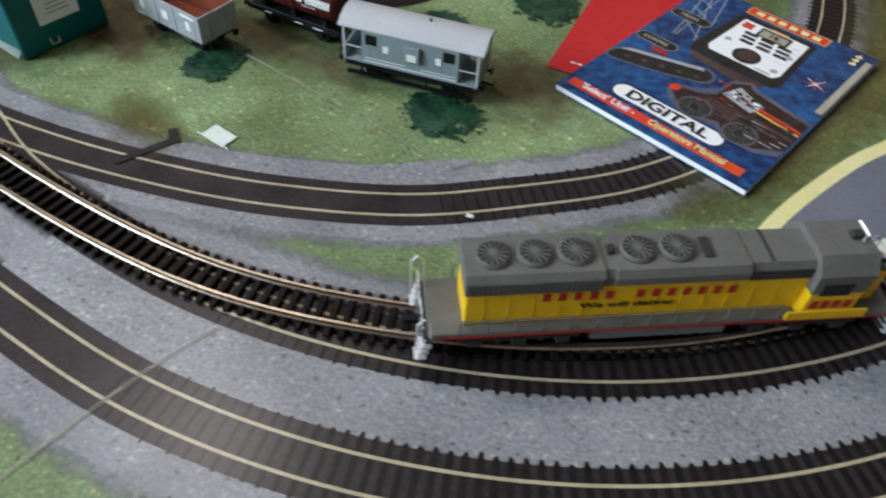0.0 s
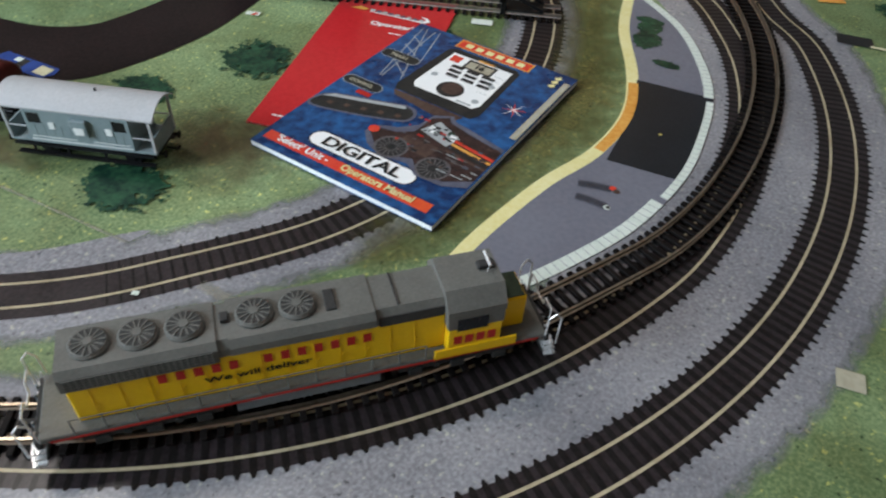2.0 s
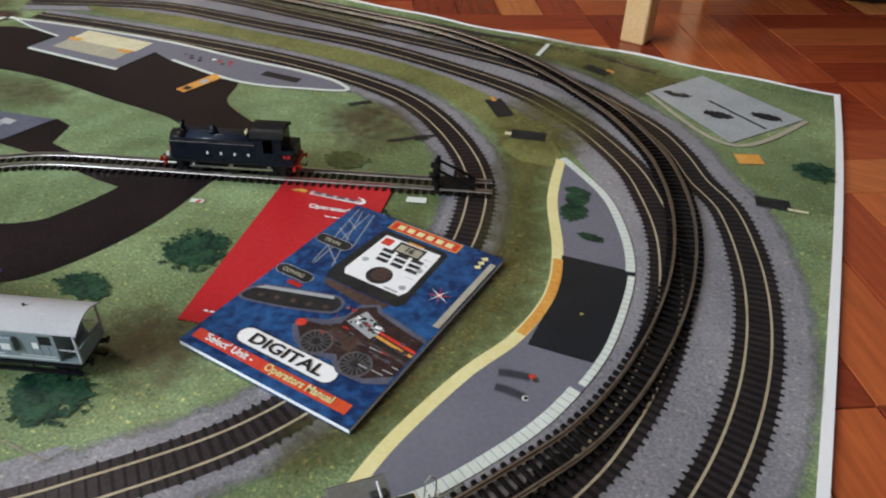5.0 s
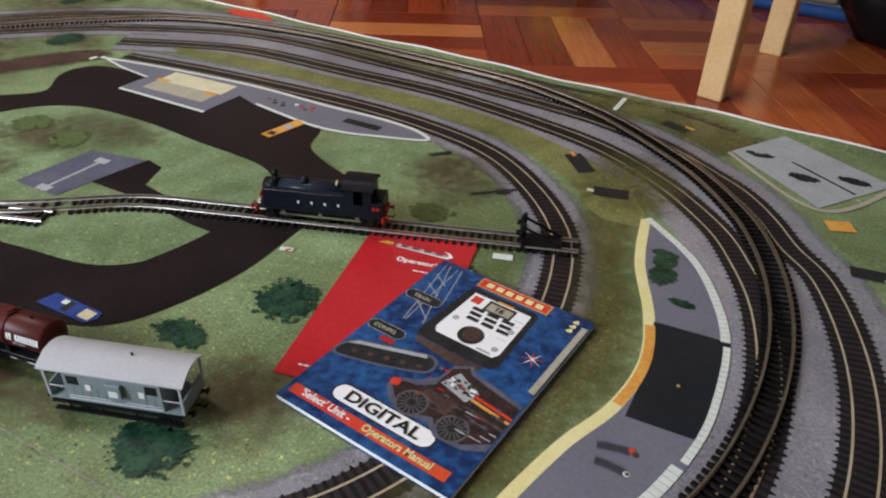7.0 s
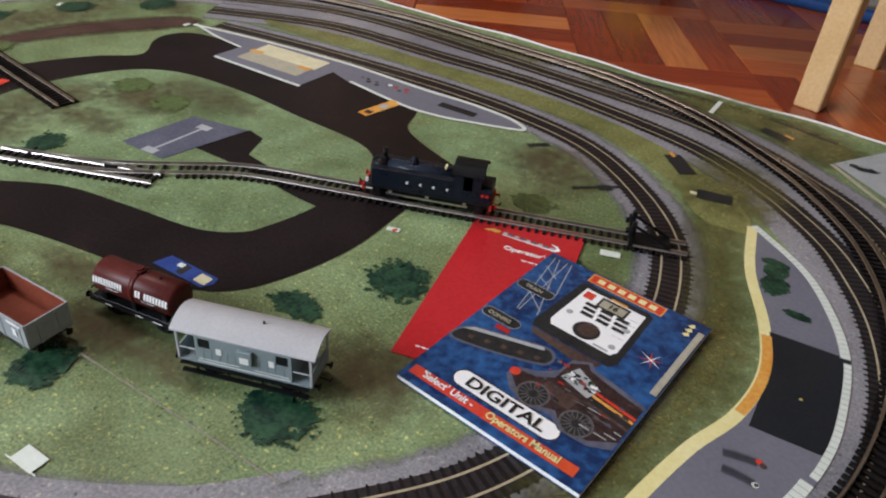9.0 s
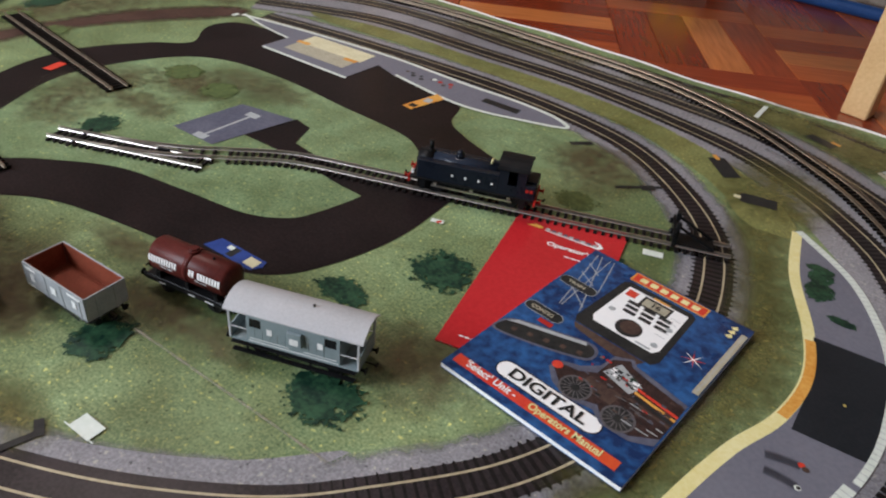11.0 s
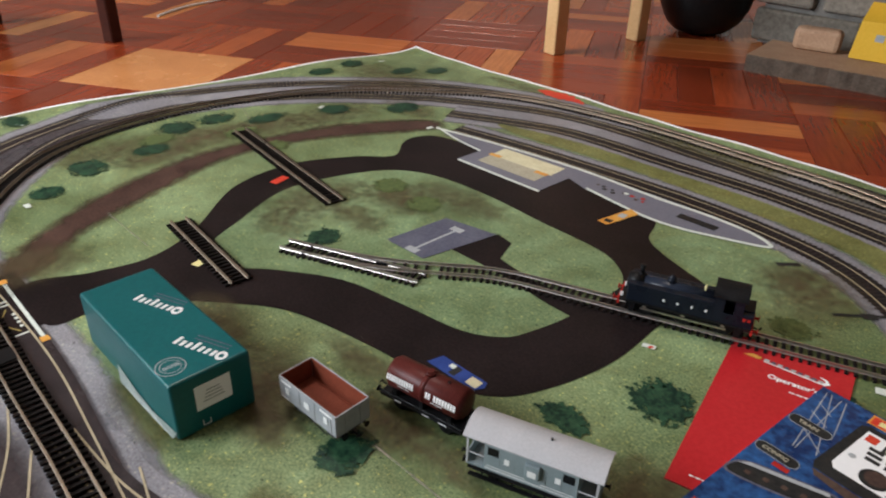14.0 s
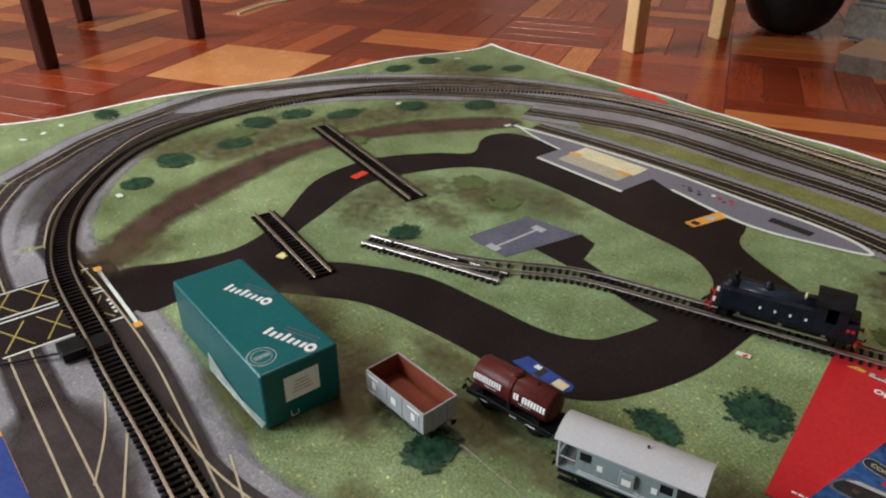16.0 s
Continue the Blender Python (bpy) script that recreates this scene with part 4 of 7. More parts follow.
printed_area("printed_car", [(0.035, 0.61), (0.049, 0.608), (0.059, 0.66), (0.044, 0.667)], ORANGE_INK, 0.0005, smooth=False)
printed_quad("printed_car_window", 0.048, 0.643, 0.009, 0.012, 8, GREY_INK, 0.00054)
printed_quad("printed_car_window", 0.044, 0.619, 0.009, 0.009, 8, BLACK_INK, 0.00054)
printed_quad("printed_car", -0.311, 0.388, 0.012, 0.025, 15, RED_INK, 0.0005)
printed_quad("printed_shed", 0.376, 0.747, 0.045, 0.02, -48, BLACK_INK, 0.0005)
printed_quad("printed_shed_light", 0.361, 0.765, 0.012, 0.005, -48, ORANGE_INK, 0.00054)
printed_quad("printed_shed", 0.428, 0.700, 0.036, 0.02, 15, BLACK_INK, 0.0005)
printed_quad("printed_shed_light", 0.408, 0.694, 0.007, 0.006, 15, CREAM_INK, 0.00054)
printed_quad("printed_shed", 0.442, 0.907, 0.035, 0.016, -20, BLACK_INK, 0.0005)
printed_quad("printed_shed_light", 0.458, 0.912, 0.012, 0.005, -20, ORANGE_INK, 0.00054)
printed_quad("printed_crate", 0.642, 0.76, 0.026, 0.02, 25, ORANGE_INK, 0.0005)
printed_quad("printed_shed", 0.672, 0.683, 0.03, 0.018, 10, BLACK_INK, 0.0005)
printed_quad("printed_shed_light", 0.694, 0.68, 0.018, 0.004, 10, CREAM_INK, 0.00054)
printed_bush(0.703, 0.766, 0.02, 0.02, seed=71)
printed_quad("printed_sign", 0.705, 0.294, 0.0145, 0.0125, 8, TAN_INK, 0.0005)
printed_quad("printed_sign", 0.2, 0.112, 0.019, 0.0125, 2, WHITE_INK, 0.0005)
printed_quad("printed_sign_arm", 0.2, 0.1065, 0.027, 0.0009, 3, WHITE_INK, 0.00051)
printed_quad("printed_signal", 0.325, 0.636, 0.052, 0.004, 43, BLACK_INK, 0.0005)
printed_quad("printed_signal", 0.332, 0.641, 0.014, 0.01, 43, BLACK_INK, 0.00051)
printed_quad("printed_signal", 0.179, 0.075, 0.04, 0.005, 75, BLACK_INK, 0.0005)
printed_quad("printed_signal", 0.180, 0.094, 0.006, 0.014, 60, BLACK_INK, 0.00051)
printed_quad("printed_bench", 0.235, 0.681, 0.026, 0.007, 48, BLACK_INK, 0.0005)
printed_quad("printed_post", 0.36, 0.938, 0.006, 0.045, 0, WHITE_INK, 0.0005)
printed_area("printed_flowers", [(-0.298 + 0.05 * math.cos(radians(a)), 0.957 + 0.013 * math.sin(radians(a))) for a in range(0, 360, 30)], RED_INK, 0.0003, rough=0.01)
printed_quad("printed_litter", 0.215, 0.44, 0.012, 0.006, 20, WHITE_INK, 0.0005)
printed_quad("printed_litter", 0.217, 0.44, 0.005, 0.003, 60, RED_INK, 0.00054)
printed_quad("printed_litter", 0.3575, 0.16, 0.004, 0.003, 20, WHITE_INK, 0.0005)
printed_quad("printed_litter", -0.183, 0.209, 0.01, 0.012, 20, YELLOW_INK, 0.0005)
printed_quad("printed_base", 0.384, 0.533, 0.018, 0.009, 20, WHITE_INK, 0.0005)
for k, (x, y) in enumerate(((-0.44, 0.12), (-0.74, 0.2), (-0.68, 0.86), (-0.33, 0.672), (-0.52, 0.6), (-0.73, 0.1), (-0.75, 0.13), (-0.72, 0.07))):
    printed_quad("printed_litter", x, y, 0.012, 0.007, 30 * k, WHITE_INK, 0.0005)

bushes = ((-0.510, 0.216, 0.034, 0.028), (-0.580, 0.374, 0.03, 0.032), (-0.578, 0.441, 0.026, 0.03), (-0.531, 0.502, 0.022, 0.035), (-0.496, 0.611, 0.026, 0.03), (-0.432, 0.704, 0.026, 0.034),
          (-0.464, 0.150, 0.02, 0.022), (-0.519, 0.308, 0.022, 0.028), (-0.145, 0.341, 0.02, 0.022), (0.264, 0.384, 0.03, 0.03), (0.222, 0.31, 0.026, 0.014), (0.287, 0.222, 0.03, 0.026),
          (0.137, 0.160, 0.02, 0.024), (0.36, 0.49, 0.016, 0.02), (-0.69, 0.72, 0.02, 0.03), (-0.7, 0.8, 0.022, 0.028), (-0.6, 0.85, 0.02, 0.03), (-0.56, 0.9, 0.02, 0.028), (-0.76, 0.2, 0.03, 0.02), (0.2, 0.5, 0.024, 0.02))
for k, (x, y, rx, ry) in enumerate(bushes):
    printed_bush(x, y, rx, ry, seed=k)
for k, (x, y, rx, ry) in enumerate(((-0.203, 0.487, 0.025, 0.025), (-0.134, 0.483, 0.024, 0.025), (-0.55, 0.33, 0.02, 0.03), (-0.5, 0.44, 0.022, 0.03), (0.29, 0.565, 0.022, 0.018), (-0.42, 0.45, 0.02, 0.02))):
    printed_bush(x, y, rx, ry, BUSH_PALE, seed=40 + k)

# ---- real track ----
RAIL_H, TIE_H = 0.0032, 0.0024
TIE_MESH = mesh_of(box(-0.0016, 0.0016, -0.0150, 0.0150, 0, TIE_H, bev=0.0003), "sleeper", SLEEPER)
GAUGE = 0.0088


def rail_mesh(line, off, mat, z0=0.0009 + 0.0024, name="rail"):
    bm = bmesh.new()
    prev = None
    prof = ((-0.0012, 0.0), (0.0012, 0.0), (0.0005, 0.0008), (0.0007, 0.0022), (0.0007, RAIL_H), (-0.0007, RAIL_H), (-0.0007, 0.0022), (-0.0005, 0.0008))
    for p, t in zip(line, tangents(line)):
        nrm = Vector((-t.y, t.x, 0))
        row = [bm.verts.new(p + nrm * (off + a) + Vector((0, 0, z0 + b + lift(p.x, p.y)))) for a, b in prof]
        if prev:
            for k in range(len(prof)):
                j = (k + 1) % len(prof)
                bm.faces.new((prev[k], prev[j], row[j], row[k]))
        else:
            bm.faces.new(row)
        prev = row
    bm.faces.new(prev[::-1])
    bmesh.ops.recalc_face_normals(bm, faces=bm.faces[:])
    return bm


def track_piece(name, label, line, mat, pitch=0.0072, offs=(-GAUGE, GAUGE), skip=0.004):
    """One length of track: two rails on separate sleepers."""
    t = thing(name, label, "track", group="model railway track")
    for o in offs:
        part("rail", rail_mesh(line, o, mat), mat, t)
    total = sum((b - a).length for a, b in zip(line, line[1:]))
    n = max(2, round(total / pitch))
    even = spline([(p.x, p.y) for p in line], total / n)
    for a, b in zip(even, even[1:]):
        p, d = (a + b) / 2, b - a
        shared("sleeper", TIE_MESH, t, Matrix.Translation((p.x, p.y, lift(p.x, p.y) + 0.0009)) @ Matrix.Rotation(math.atan2(d.y, d.x), 4, "Z"))
    return t


loop = spline([(0.0, 0.009), (0.122, 0.0076), (0.272, 0.031), (0.382, 0.081), (0.467, 0.1475), (0.529, 0.222), (0.580, 0.309), (0.600, 0.352), (0.6135, 0.405), (0.6205, 0.47), (0.6195, 0.53), (0.6115, 0.585), (0.598, 0.635), (0.579, 0.681), (0.555, 0.723), (0.509, 0.778), (0.46, 0.820), (0.37, 0.880), (0.29, 0.911), (0.2, 0.931), (0.05, 0.936), (-0.12, 0.935), (-0.26, 0.915), (-0.35, 0.885), (-0.43, 0.832), (-0.565, 0.688), (-0.63, 0.53), (-0.642, 0.36), (-0.59, 0.197), (-0.465, 0.081), (-0.32, 0.023), (-0.145, 0.012)], 0.006, True)
for _ in range(3):
    loop = [loop[0]] + [(a + 2 * b + c) / 4 for a, b, c in zip(loop, loop[1:], loop[2:])] + [loop[-1]]
pieces = 11
for k in range(pieces):
    a, b = round(k * (len(loop) - 1) / pieces), round((k + 1) * (len(loop) - 1) / pieces)
    track_piece("track_section", "curved model railway track with brown rails and black plastic sleepers", loop[a:b + 1], RAIL)
siding = spline([(-0.005, 0.3855), (0.045, 0.425), (0.12, 0.457), (0.2, 0.488), (0.3, 0.527), (0.437, 0.581)])
track_piece("siding_track", "bright-railed siding track with black plastic sleepers ending at a buffer stop", siding, SILVER_RAIL)
track_piece("loose_track", "loose straight length of model track lying across the printed road", spline([(-0.503, 0.440), (-0.205, 0.403)]), RAIL)
track_piece("loose_track", "short loose straight length of model track lying across the printed road", spline([(-0.284, 0.2355), (-0.119, 0.2215)]), RAIL)


def turnout():
    main = spline([(-0.155, 0.2965), (-0.08, 0.329), (-0.003, 0.361)])
    t = track_piece("turnout", "bright-railed model railway turnout with black plastic sleepers", main, SILVER_RAIL)
    side = spline([(-0.125, 0.309), (-0.075, 0.334), (-0.035, 0.360), (-0.005, 0.3855)])
    for o in (-GAUGE, GAUGE):
        part("switch_rail", rail_mesh(side, o, SILVER_RAIL, z0=0.0036), SILVER_RAIL, t)
    for a, b in zip(side[4::2], side[5::2]):
        shared("sleeper", TIE_MESH, t, Matrix.Translation((a.x, a.y, 0.00086)) @ Matrix.Rotation(math.atan2((b - a).y, (b - a).x), 4, "Z"))
    part("frog", box(-0.006, 0.006, -0.002, 0.002, 0.003, 0.006, bev=0.0004), BLACK_PLASTIC, t, m=pose(-0.052, 0.349, 0, 0, 0, 32))
    part("tie_bar", box(-0.0012, 0.0012, -0.02, 0.02, 0.003, 0.0045), BLACK_PLASTIC, t, m=pose(-0.128, 0.308, 0, 0, 0, 23))


turnout()

# ---- rolling stock ----
TOP = 0.0009 + TIE_H + RAIL_H
WHEEL = {}


def wheel_mesh(r):
    if r not in WHEEL:
        bm = bmesh.new()
        cyl(bm, (0, -0.0011, 0), "y", r, 0.0016, 20)
        cyl(bm, (0, 0.0005, 0), "y", r * 1.13, 0.0006, 20)
        cyl(bm, (0, -0.0014, 0), "y", r * 0.3, 0.0004, 10)
        WHEEL[r] = mesh_of(bm, "wheel", BLACK_PLASTIC)
    return WHEEL[r]


def wheels(parent, xs, r, z):
    for x in xs:
        for sy, turn in ((-1, 0), (1, 180)):
            shared("wheel", wheel_mesh(r), parent, pose(x, sy * 0.0088, z + r, 0, 0, turn))
        part("axle", cyl(bmesh.new(), (x, -0.0085, z + r), "y", 0.0009, 0.017, 8), BLACK_PLASTIC, parent)


def letter_bars(parent, name, x0, x1, y, z, h, n, mat, gap=0.35, label="", front=-1, words_=(0,)):
    """A row of plain bars in the place of lettering that is not spelled out, on a face that looks along -y or +y."""
    w = (x1 - x0) / n
    for k in range(n):
        if k in words_:
            continue
        a = x0 + k * w
        part(name, box(a + w * gap / 2, a + w * (1 - gap / 2), y - 0.00012, y + 0.00012, z - h / 2, z + h / 2), mat, parent, label)


def diesel():
    """Six-axle hood unit; x forward, rail top at z = 0."""
    a = radians(-44.5)
    x, y = 0.122 + 0.4885 * math.cos(a), 0.501 + 0.4885 * math.sin(a)
    t = thing("diesel_locomotive", "yellow and grey model diesel locomotive standing on the curved track", "locomotive", pose(x, y, TOP, 0, 0, -44.5 + 89))
    W = 0.0168
    frame_ = part("walkway", box(-0.112, 0.112, -W, W, 0.0150, 0.0185, bev=0.0005), LOCO_GREY, t)
    for sy in (-1, 1):
        part("sill_stripe", box(-0.108, 0.108, sy * W - 0.0002, sy * W + 0.0002, 0.0150, 0.0164), LOCO_RED, t, "thin red stripe along the sill")
    hood = part("hood", box(-0.096, 0.062, -0.0118, 0.0118, 0.0185, 0.0400, bev=0.0006), LOCO_YELLOW, t, "bright yellow engine hood")
    for k in range(13):
        xx = -0.088 + k * 0.0113
        for sy in (-1, 1):
            part("door_seam", box(xx, xx + 0.0003, sy * 0.0119 - 0.0002, sy * 0.0119 + 0.0002, 0.020, 0.0375), LOCO_YELLOW, hood)
            part("door_latch", box(xx + 0.0008, xx + 0.0016, sy * 0.0119 - 0.0003, sy * 0.0119 + 0.0003, 0.0255, 0.0275), LOCO_YELLOW, hood)
    prof = [(-0.0122, 0.0394), (0.0122, 0.0394), (0.0122, 0.0438), (0.0098, 0.0468), (-0.0098, 0.0468), (-0.0122, 0.0438)]
    part("hood_top", extrude_profile(bmesh.new(), prof, -0.0965, 0.062), LOCO_GREY, t, "grey hood top")
    flare = [(-0.0124, 0.0374), (-0.0134, 0.0382), (-0.0134, 0.0448), (-0.0108, 0.0474), (0.0108, 0.0474), (0.0134, 0.0448), (0.0134, 0.0382), (0.0124, 0.0374)]
    part("radiator", extrude_profile(bmesh.new(), flare, -0.0968, -0.036), LOCO_GREY, t, "flared grey radiator section")
    for sy in (-1, 1):
        yb = sy * 0.0135
        grille = part("grille", box(-0.0952, -0.0385, yb - 0.0003, yb + 0.0003, 0.0386, 0.0447), LOCO_DARK, t, "dark radiator grille with a grey mesh")
        bm = bmesh.new()
        for i in range(24):
            bx(bm, -0.0950 + i * 0.00245, -0.0943 + i * 0.00245, yb - 0.0005, yb + 0.0005, 0.0387, 0.0446)
        for j in range(5):
            bx(bm, -0.0950, -0.0387, yb - 0.0005, yb + 0.0005, 0.0387 + j * 0.00138, 0.0391 + j * 0.00138)
        part("mesh", bm, LOCO_GREY, grille)
    blister = [(-0.0124, 0.0396), (-0.0136, 0.0406), (-0.0136, 0.0442), (-0.0112, 0.0472), (0.0112, 0.0472), (0.0136, 0.0442), (0.0136, 0.0406), (0.0124, 0.0396)]
    part("brake_blister", extrude_profile(bmesh.new(), blister, -0.031, 0.030), LOCO_GREY, t)
    for xx in (-0.084, -0.0655, -0.0475, -0.0195, -0.0015):
        fan = bmesh.new()
        cyl(fan, (0, 0, 0), "z", 0.0080, 0.0016, 26)
        cyl(fan, (0, 0, 0.0016), "z", 0.0078, 0.0005, 26, 0.0070)
        f = part("roof_fan", fan, LOCO_GREY, t, "round grey roof fan", pose(xx, 0, 0.0472))
        d = bmesh.new()
        cyl(d, (0, 0, 0.0021), "z", 0.0068, 0.0002, 24)
        part("fan_opening", d, LOCO_DARK, f)
        sp = bmesh.new()
        for k in range(14):
            ang = 6.2832 * k / 14
            bx(sp, 0.0015, 0.0070, -0.00030, 0.00030, 0.0022, 0.0026, m=Matrix.Rotation(ang, 4, "Z"))
        cyl(sp, (0, 0, 0.0022), "z", 0.0020, 0.0007, 12)
        part("fan_grille", sp, LOCO_GREY, f)
    part("roof_hatch", box(0.010, 0.0145, -0.006, 0.006, 0.0468, 0.0480, bev=0.0003), LOCO_DARK, t)
    part("exhaust_stack", box(-0.0335, -0.030, -0.002, 0.003, 0.0470, 0.0490, bev=0.0003), LOCO_DARK, t)
    part("roof_joint", box(0.0400, 0.0409, -0.0095, 0.0095, 0.0467, 0.0473), LOCO_DARK, t)
    part("side_intake", box(0.0315, 0.0610, -0.0125, 0.0125, 0.0385, 0.0440, bev=0.0003), LOCO_DARK, t)
    cab = part("cab", box(0.0620, 0.0880, -W, W, 0.0185, 0.0420, bev=0.0005), LOCO_YELLOW, t, "yellow cab")
    roof = [(-W - 0.0003, 0.0400), (-W - 0.0003, 0.0432), (-0.0105, 0.0500), (0.0105, 0.0500), (W + 0.0003, 0.0432), (W + 0.0003, 0.0400)]
    part("cab_roof", extrude_profile(bmesh.new(), roof, 0.0612, 0.0888), LOCO_GREY, cab, "grey cab roof")
    part("cab_upper", box(0.0616, 0.0884, -W - 0.0002, W + 0.0002, 0.0330, 0.0402), LOCO_GREY, cab, "grey upper cab side")
    for sy in (-1, 1):
        part("cab_window", box(0.0660, 0.0805, sy * (W + 0.0003) - 0.0002, sy * (W + 0.0003) + 0.0002, 0.0318, 0.0385), GLASS_DARK, cab, "dark cab window")
        letter_bars(cab, "number_bar", 0.0640, 0.0858, sy * (W + 0.0003), 0.0262, 0.0046, 4, LOCO_RED, 0.3, "dark red bar", words_=())
        part("cab_step", box(0.0560, 0.0960, sy * (W + 0.0002) - 0.0006, sy * (W + 0.0002) + 0.0006, 0.0168, 0.0218), LOCO_YELLOW, cab)
    part("windscreen", box(0.0880, 0.0884, -0.014, 0.014, 0.0365, 0.0425), GLASS_DARK, cab)
    nose = part("nose", box(0.0880, 0.1030, -0.0088, 0.0088, 0.0185, 0.0360, bev=0.0012, seg=2), LOCO_YELLOW, t, "short yellow nose")
    part("nose_top", box(0.0884, 0.1020, -0.0078, 0.0078, 0.0358, 0.0364), NOSE_GREEN, nose, "dark anti-glare panel")
    part("horn", box(0.0790, 0.0870, -0.0022, 0.0022, 0.0500, 0.0525, bev=0.0006), LOCO_DARK, t)
    bm = bmesh.new()
    rod(bm, (0.0830, -0.004, 0.0505), (0.0835, -0.004, 0.0545), 0.0003)
    rod(bm, (0.0835, -0.005, 0.0545), (0.0835, 0.004, 0.0548), 0.0007)
    part("roof_horns", bm, CHROME, t)
    # lettering
    for sy in (-1, 1):
        yy = sy * 0.0121
        letter_bars(hood, "name_bar", -0.0634, 0.0295, yy, 0.0338, 0.0046, 13, LOCO_RED, 0.5, "red bars in the place of a railway's name", words_=(5,))
        turn = pose(-0.0215, yy + sy * 0.0004, 0.0266, 90, 0, 0 if sy < 0 else 180)
        words("slogan", "We will deliver", 0.0050, BLACK_PLASTIC, hood, turn, align="CENTER", stretch=1.45, label="black slogan lettering")
    # rails along the walkway
    for sy in (-1, 1):
        for k in range(13):
            xx = -0.098 + k * 0.0125
            part("stanchion", rod(bmesh.new(), (xx, sy * (W - 0.0002), 0.0160), (xx, sy * (W - 0.0002), 0.0262), 0.00038), LOCO_GREY, t)
        part("handrail", rod(bmesh.new(), (-0.098, sy * (W - 0.0002), 0.0262), (0.052, sy * (W - 0.0002), 0.0262), 0.0003), LOCO_GREY, t)
    # pilots, steps, end rails and couplers
    for sx in (-1, 1):
        part("pilot", box(sx * 0.113 - 0.0012, sx * 0.113 + 0.0012, -W, W, 0.0035, 0.0175, bev=0.0004), LOCO_DARK, t)
        part("coupler", box(sx * 0.118 - 0.005, sx * 0.118 + 0.005, -0.0018, 0.0018, 0.0075, 0.0105, bev=0.0005), BLACK_PLASTIC, t)
        for sy in (-1, 1):
            st = bmesh.new()
            for zz, dx in ((0.0030, 0.004), (0.0072, 0.003), (0.0114, 0.002)):
                bx(st, sx * (0.1115 + dx) - 0.0028, sx * (0.1115 + dx) + 0.0028, sy * 0.0155 - 0.0034, sy * 0.0155 + 0.0034, zz, zz + 0.0008)
            for o in (-0.0034, 0.0034):
                rod(st, (sx * 0.1165, sy * 0.0155 + o, 0.003), (sx * 0.1135, sy * 0.0155 + o, 0.0185), 0.0004)
            part("step_ladder", st, CHROME, t, "silver footsteps")
            hoop = wire([(sx * 0.1175, sy * 0.0182, 0.010), (sx * 0.1175, sy * 0.0185, 0.0280), (sx * 0.1145, sy * 0.0185, 0.0312), (sx * 0.1115, sy * 0.0180, 0.0285), (sx * 0.1110, sy * 0.0180, 0.0185)], 0.00045)
            part("grab_rail", hoop, CHROME, t, "silver grab rail")
        bow = wire([(sx * 0.1145, -0.0125, 0.0185), (sx * 0.1150, -0.0120, 0.0280), (sx * 0.1150, -0.0050, 0.0285), (sx * 0.1150, -0.0040, 0.0240), (sx * 0.1150, 0.0040, 0.0240), (sx * 0.1150, 0.0050, 0.0285), (sx * 0.1150, 0.0120, 0.0280), (sx * 0.1145, 0.0125, 0.0185)], 0.00045)
        part("end_rail", bow, CHROME, t, "bent silver end rail")
        bars = bmesh.new()
        for yy in (-0.012, -0.007, 0.007, 0.012):
            rod(bars, (sx * 0.1148, yy, 0.004), (sx * 0.1148, yy, 0.0185), 0.0006)
        part("hose", bars, LOCO_UNDER, t)
        truck = part("truck", box(sx * 0.069 - 0.031, sx * 0.069 + 0.031, -0.0075, 0.0075, 0.0045, 0.0140, bev=0.0005), LOCO_DARK, t)
        for sy in (-1, 1):
            fr = bmesh.new()
            bx(fr, sx * 0.069 - 0.029, sx * 0.069 + 0.029, sy * 0.0128 - 0.0010, sy * 0.0128 + 0.0010, 0.0070, 0.0105, bev=0.0003)
            for xx in (-0.021, 0, 0.021):
                bx(fr, sx * 0.069 + xx - 0.0034, sx * 0.069 + xx + 0.0034, sy * 0.0136 - 0.0012, sy * 0.0136 + 0.0012, 0.0040, 0.0090, bev=0.0004)
            for xx in (-0.0105, 0.0105):
                cyl(fr, (sx * 0.069 + xx, sy * 0.0136 - 0.001, 0.0085), "y", 0.0018, 0.002, 10)
                bx(fr, sx * 0.069 + xx - 0.004, sx * 0.069 + xx + 0.004, sy * 0.0132 - 0.0008, sy * 0.0132 + 0.0008, 0.0100, 0.0118)
            part("sideframe", fr, LOCO_DARK, truck, "dark truck sideframe")
        wheels(t, [sx * 0.069 + k for k in (-0.021, 0, 0.021)], 0.0058, 0.0)
    tank = [(-0.0140, 0.0050), (-0.0112, 0.0022), (0.0112, 0.0022), (0.0140, 0.0050), (0.0140, 0.0125), (0.0112, 0.0150), (-0.0112, 0.0150), (-0.0140, 0.0125)]
    part("fuel_tank", extrude_profile(bmesh.new(), tank, -0.034, 0.031), LOCO_UNDER, t, "pale grey fuel tank")
    for sy in (-1, 1):
        part("air_tank", cyl(bmesh.new(), (-0.03, sy * 0.0142, 0.0130), "x", 0.0014, 0.052, 12), LOCO_UNDER, t)
    # everything above the walkway is drawn out to the full height of the body
    tall = lambda z: 0.0185 + (z - 0.0185) * 1.16 if z > 0.0185 else z
    for ob in t.children_recursive:
        if abs(ob.location.z) > 0:
            ob.location.z = tall(ob.location.z)
        elif ob.parent.location.z == 0 or ob.parent == t:
            for v in ob.data.vertices:
                v.co.z = tall(v.co.z)


diesel()


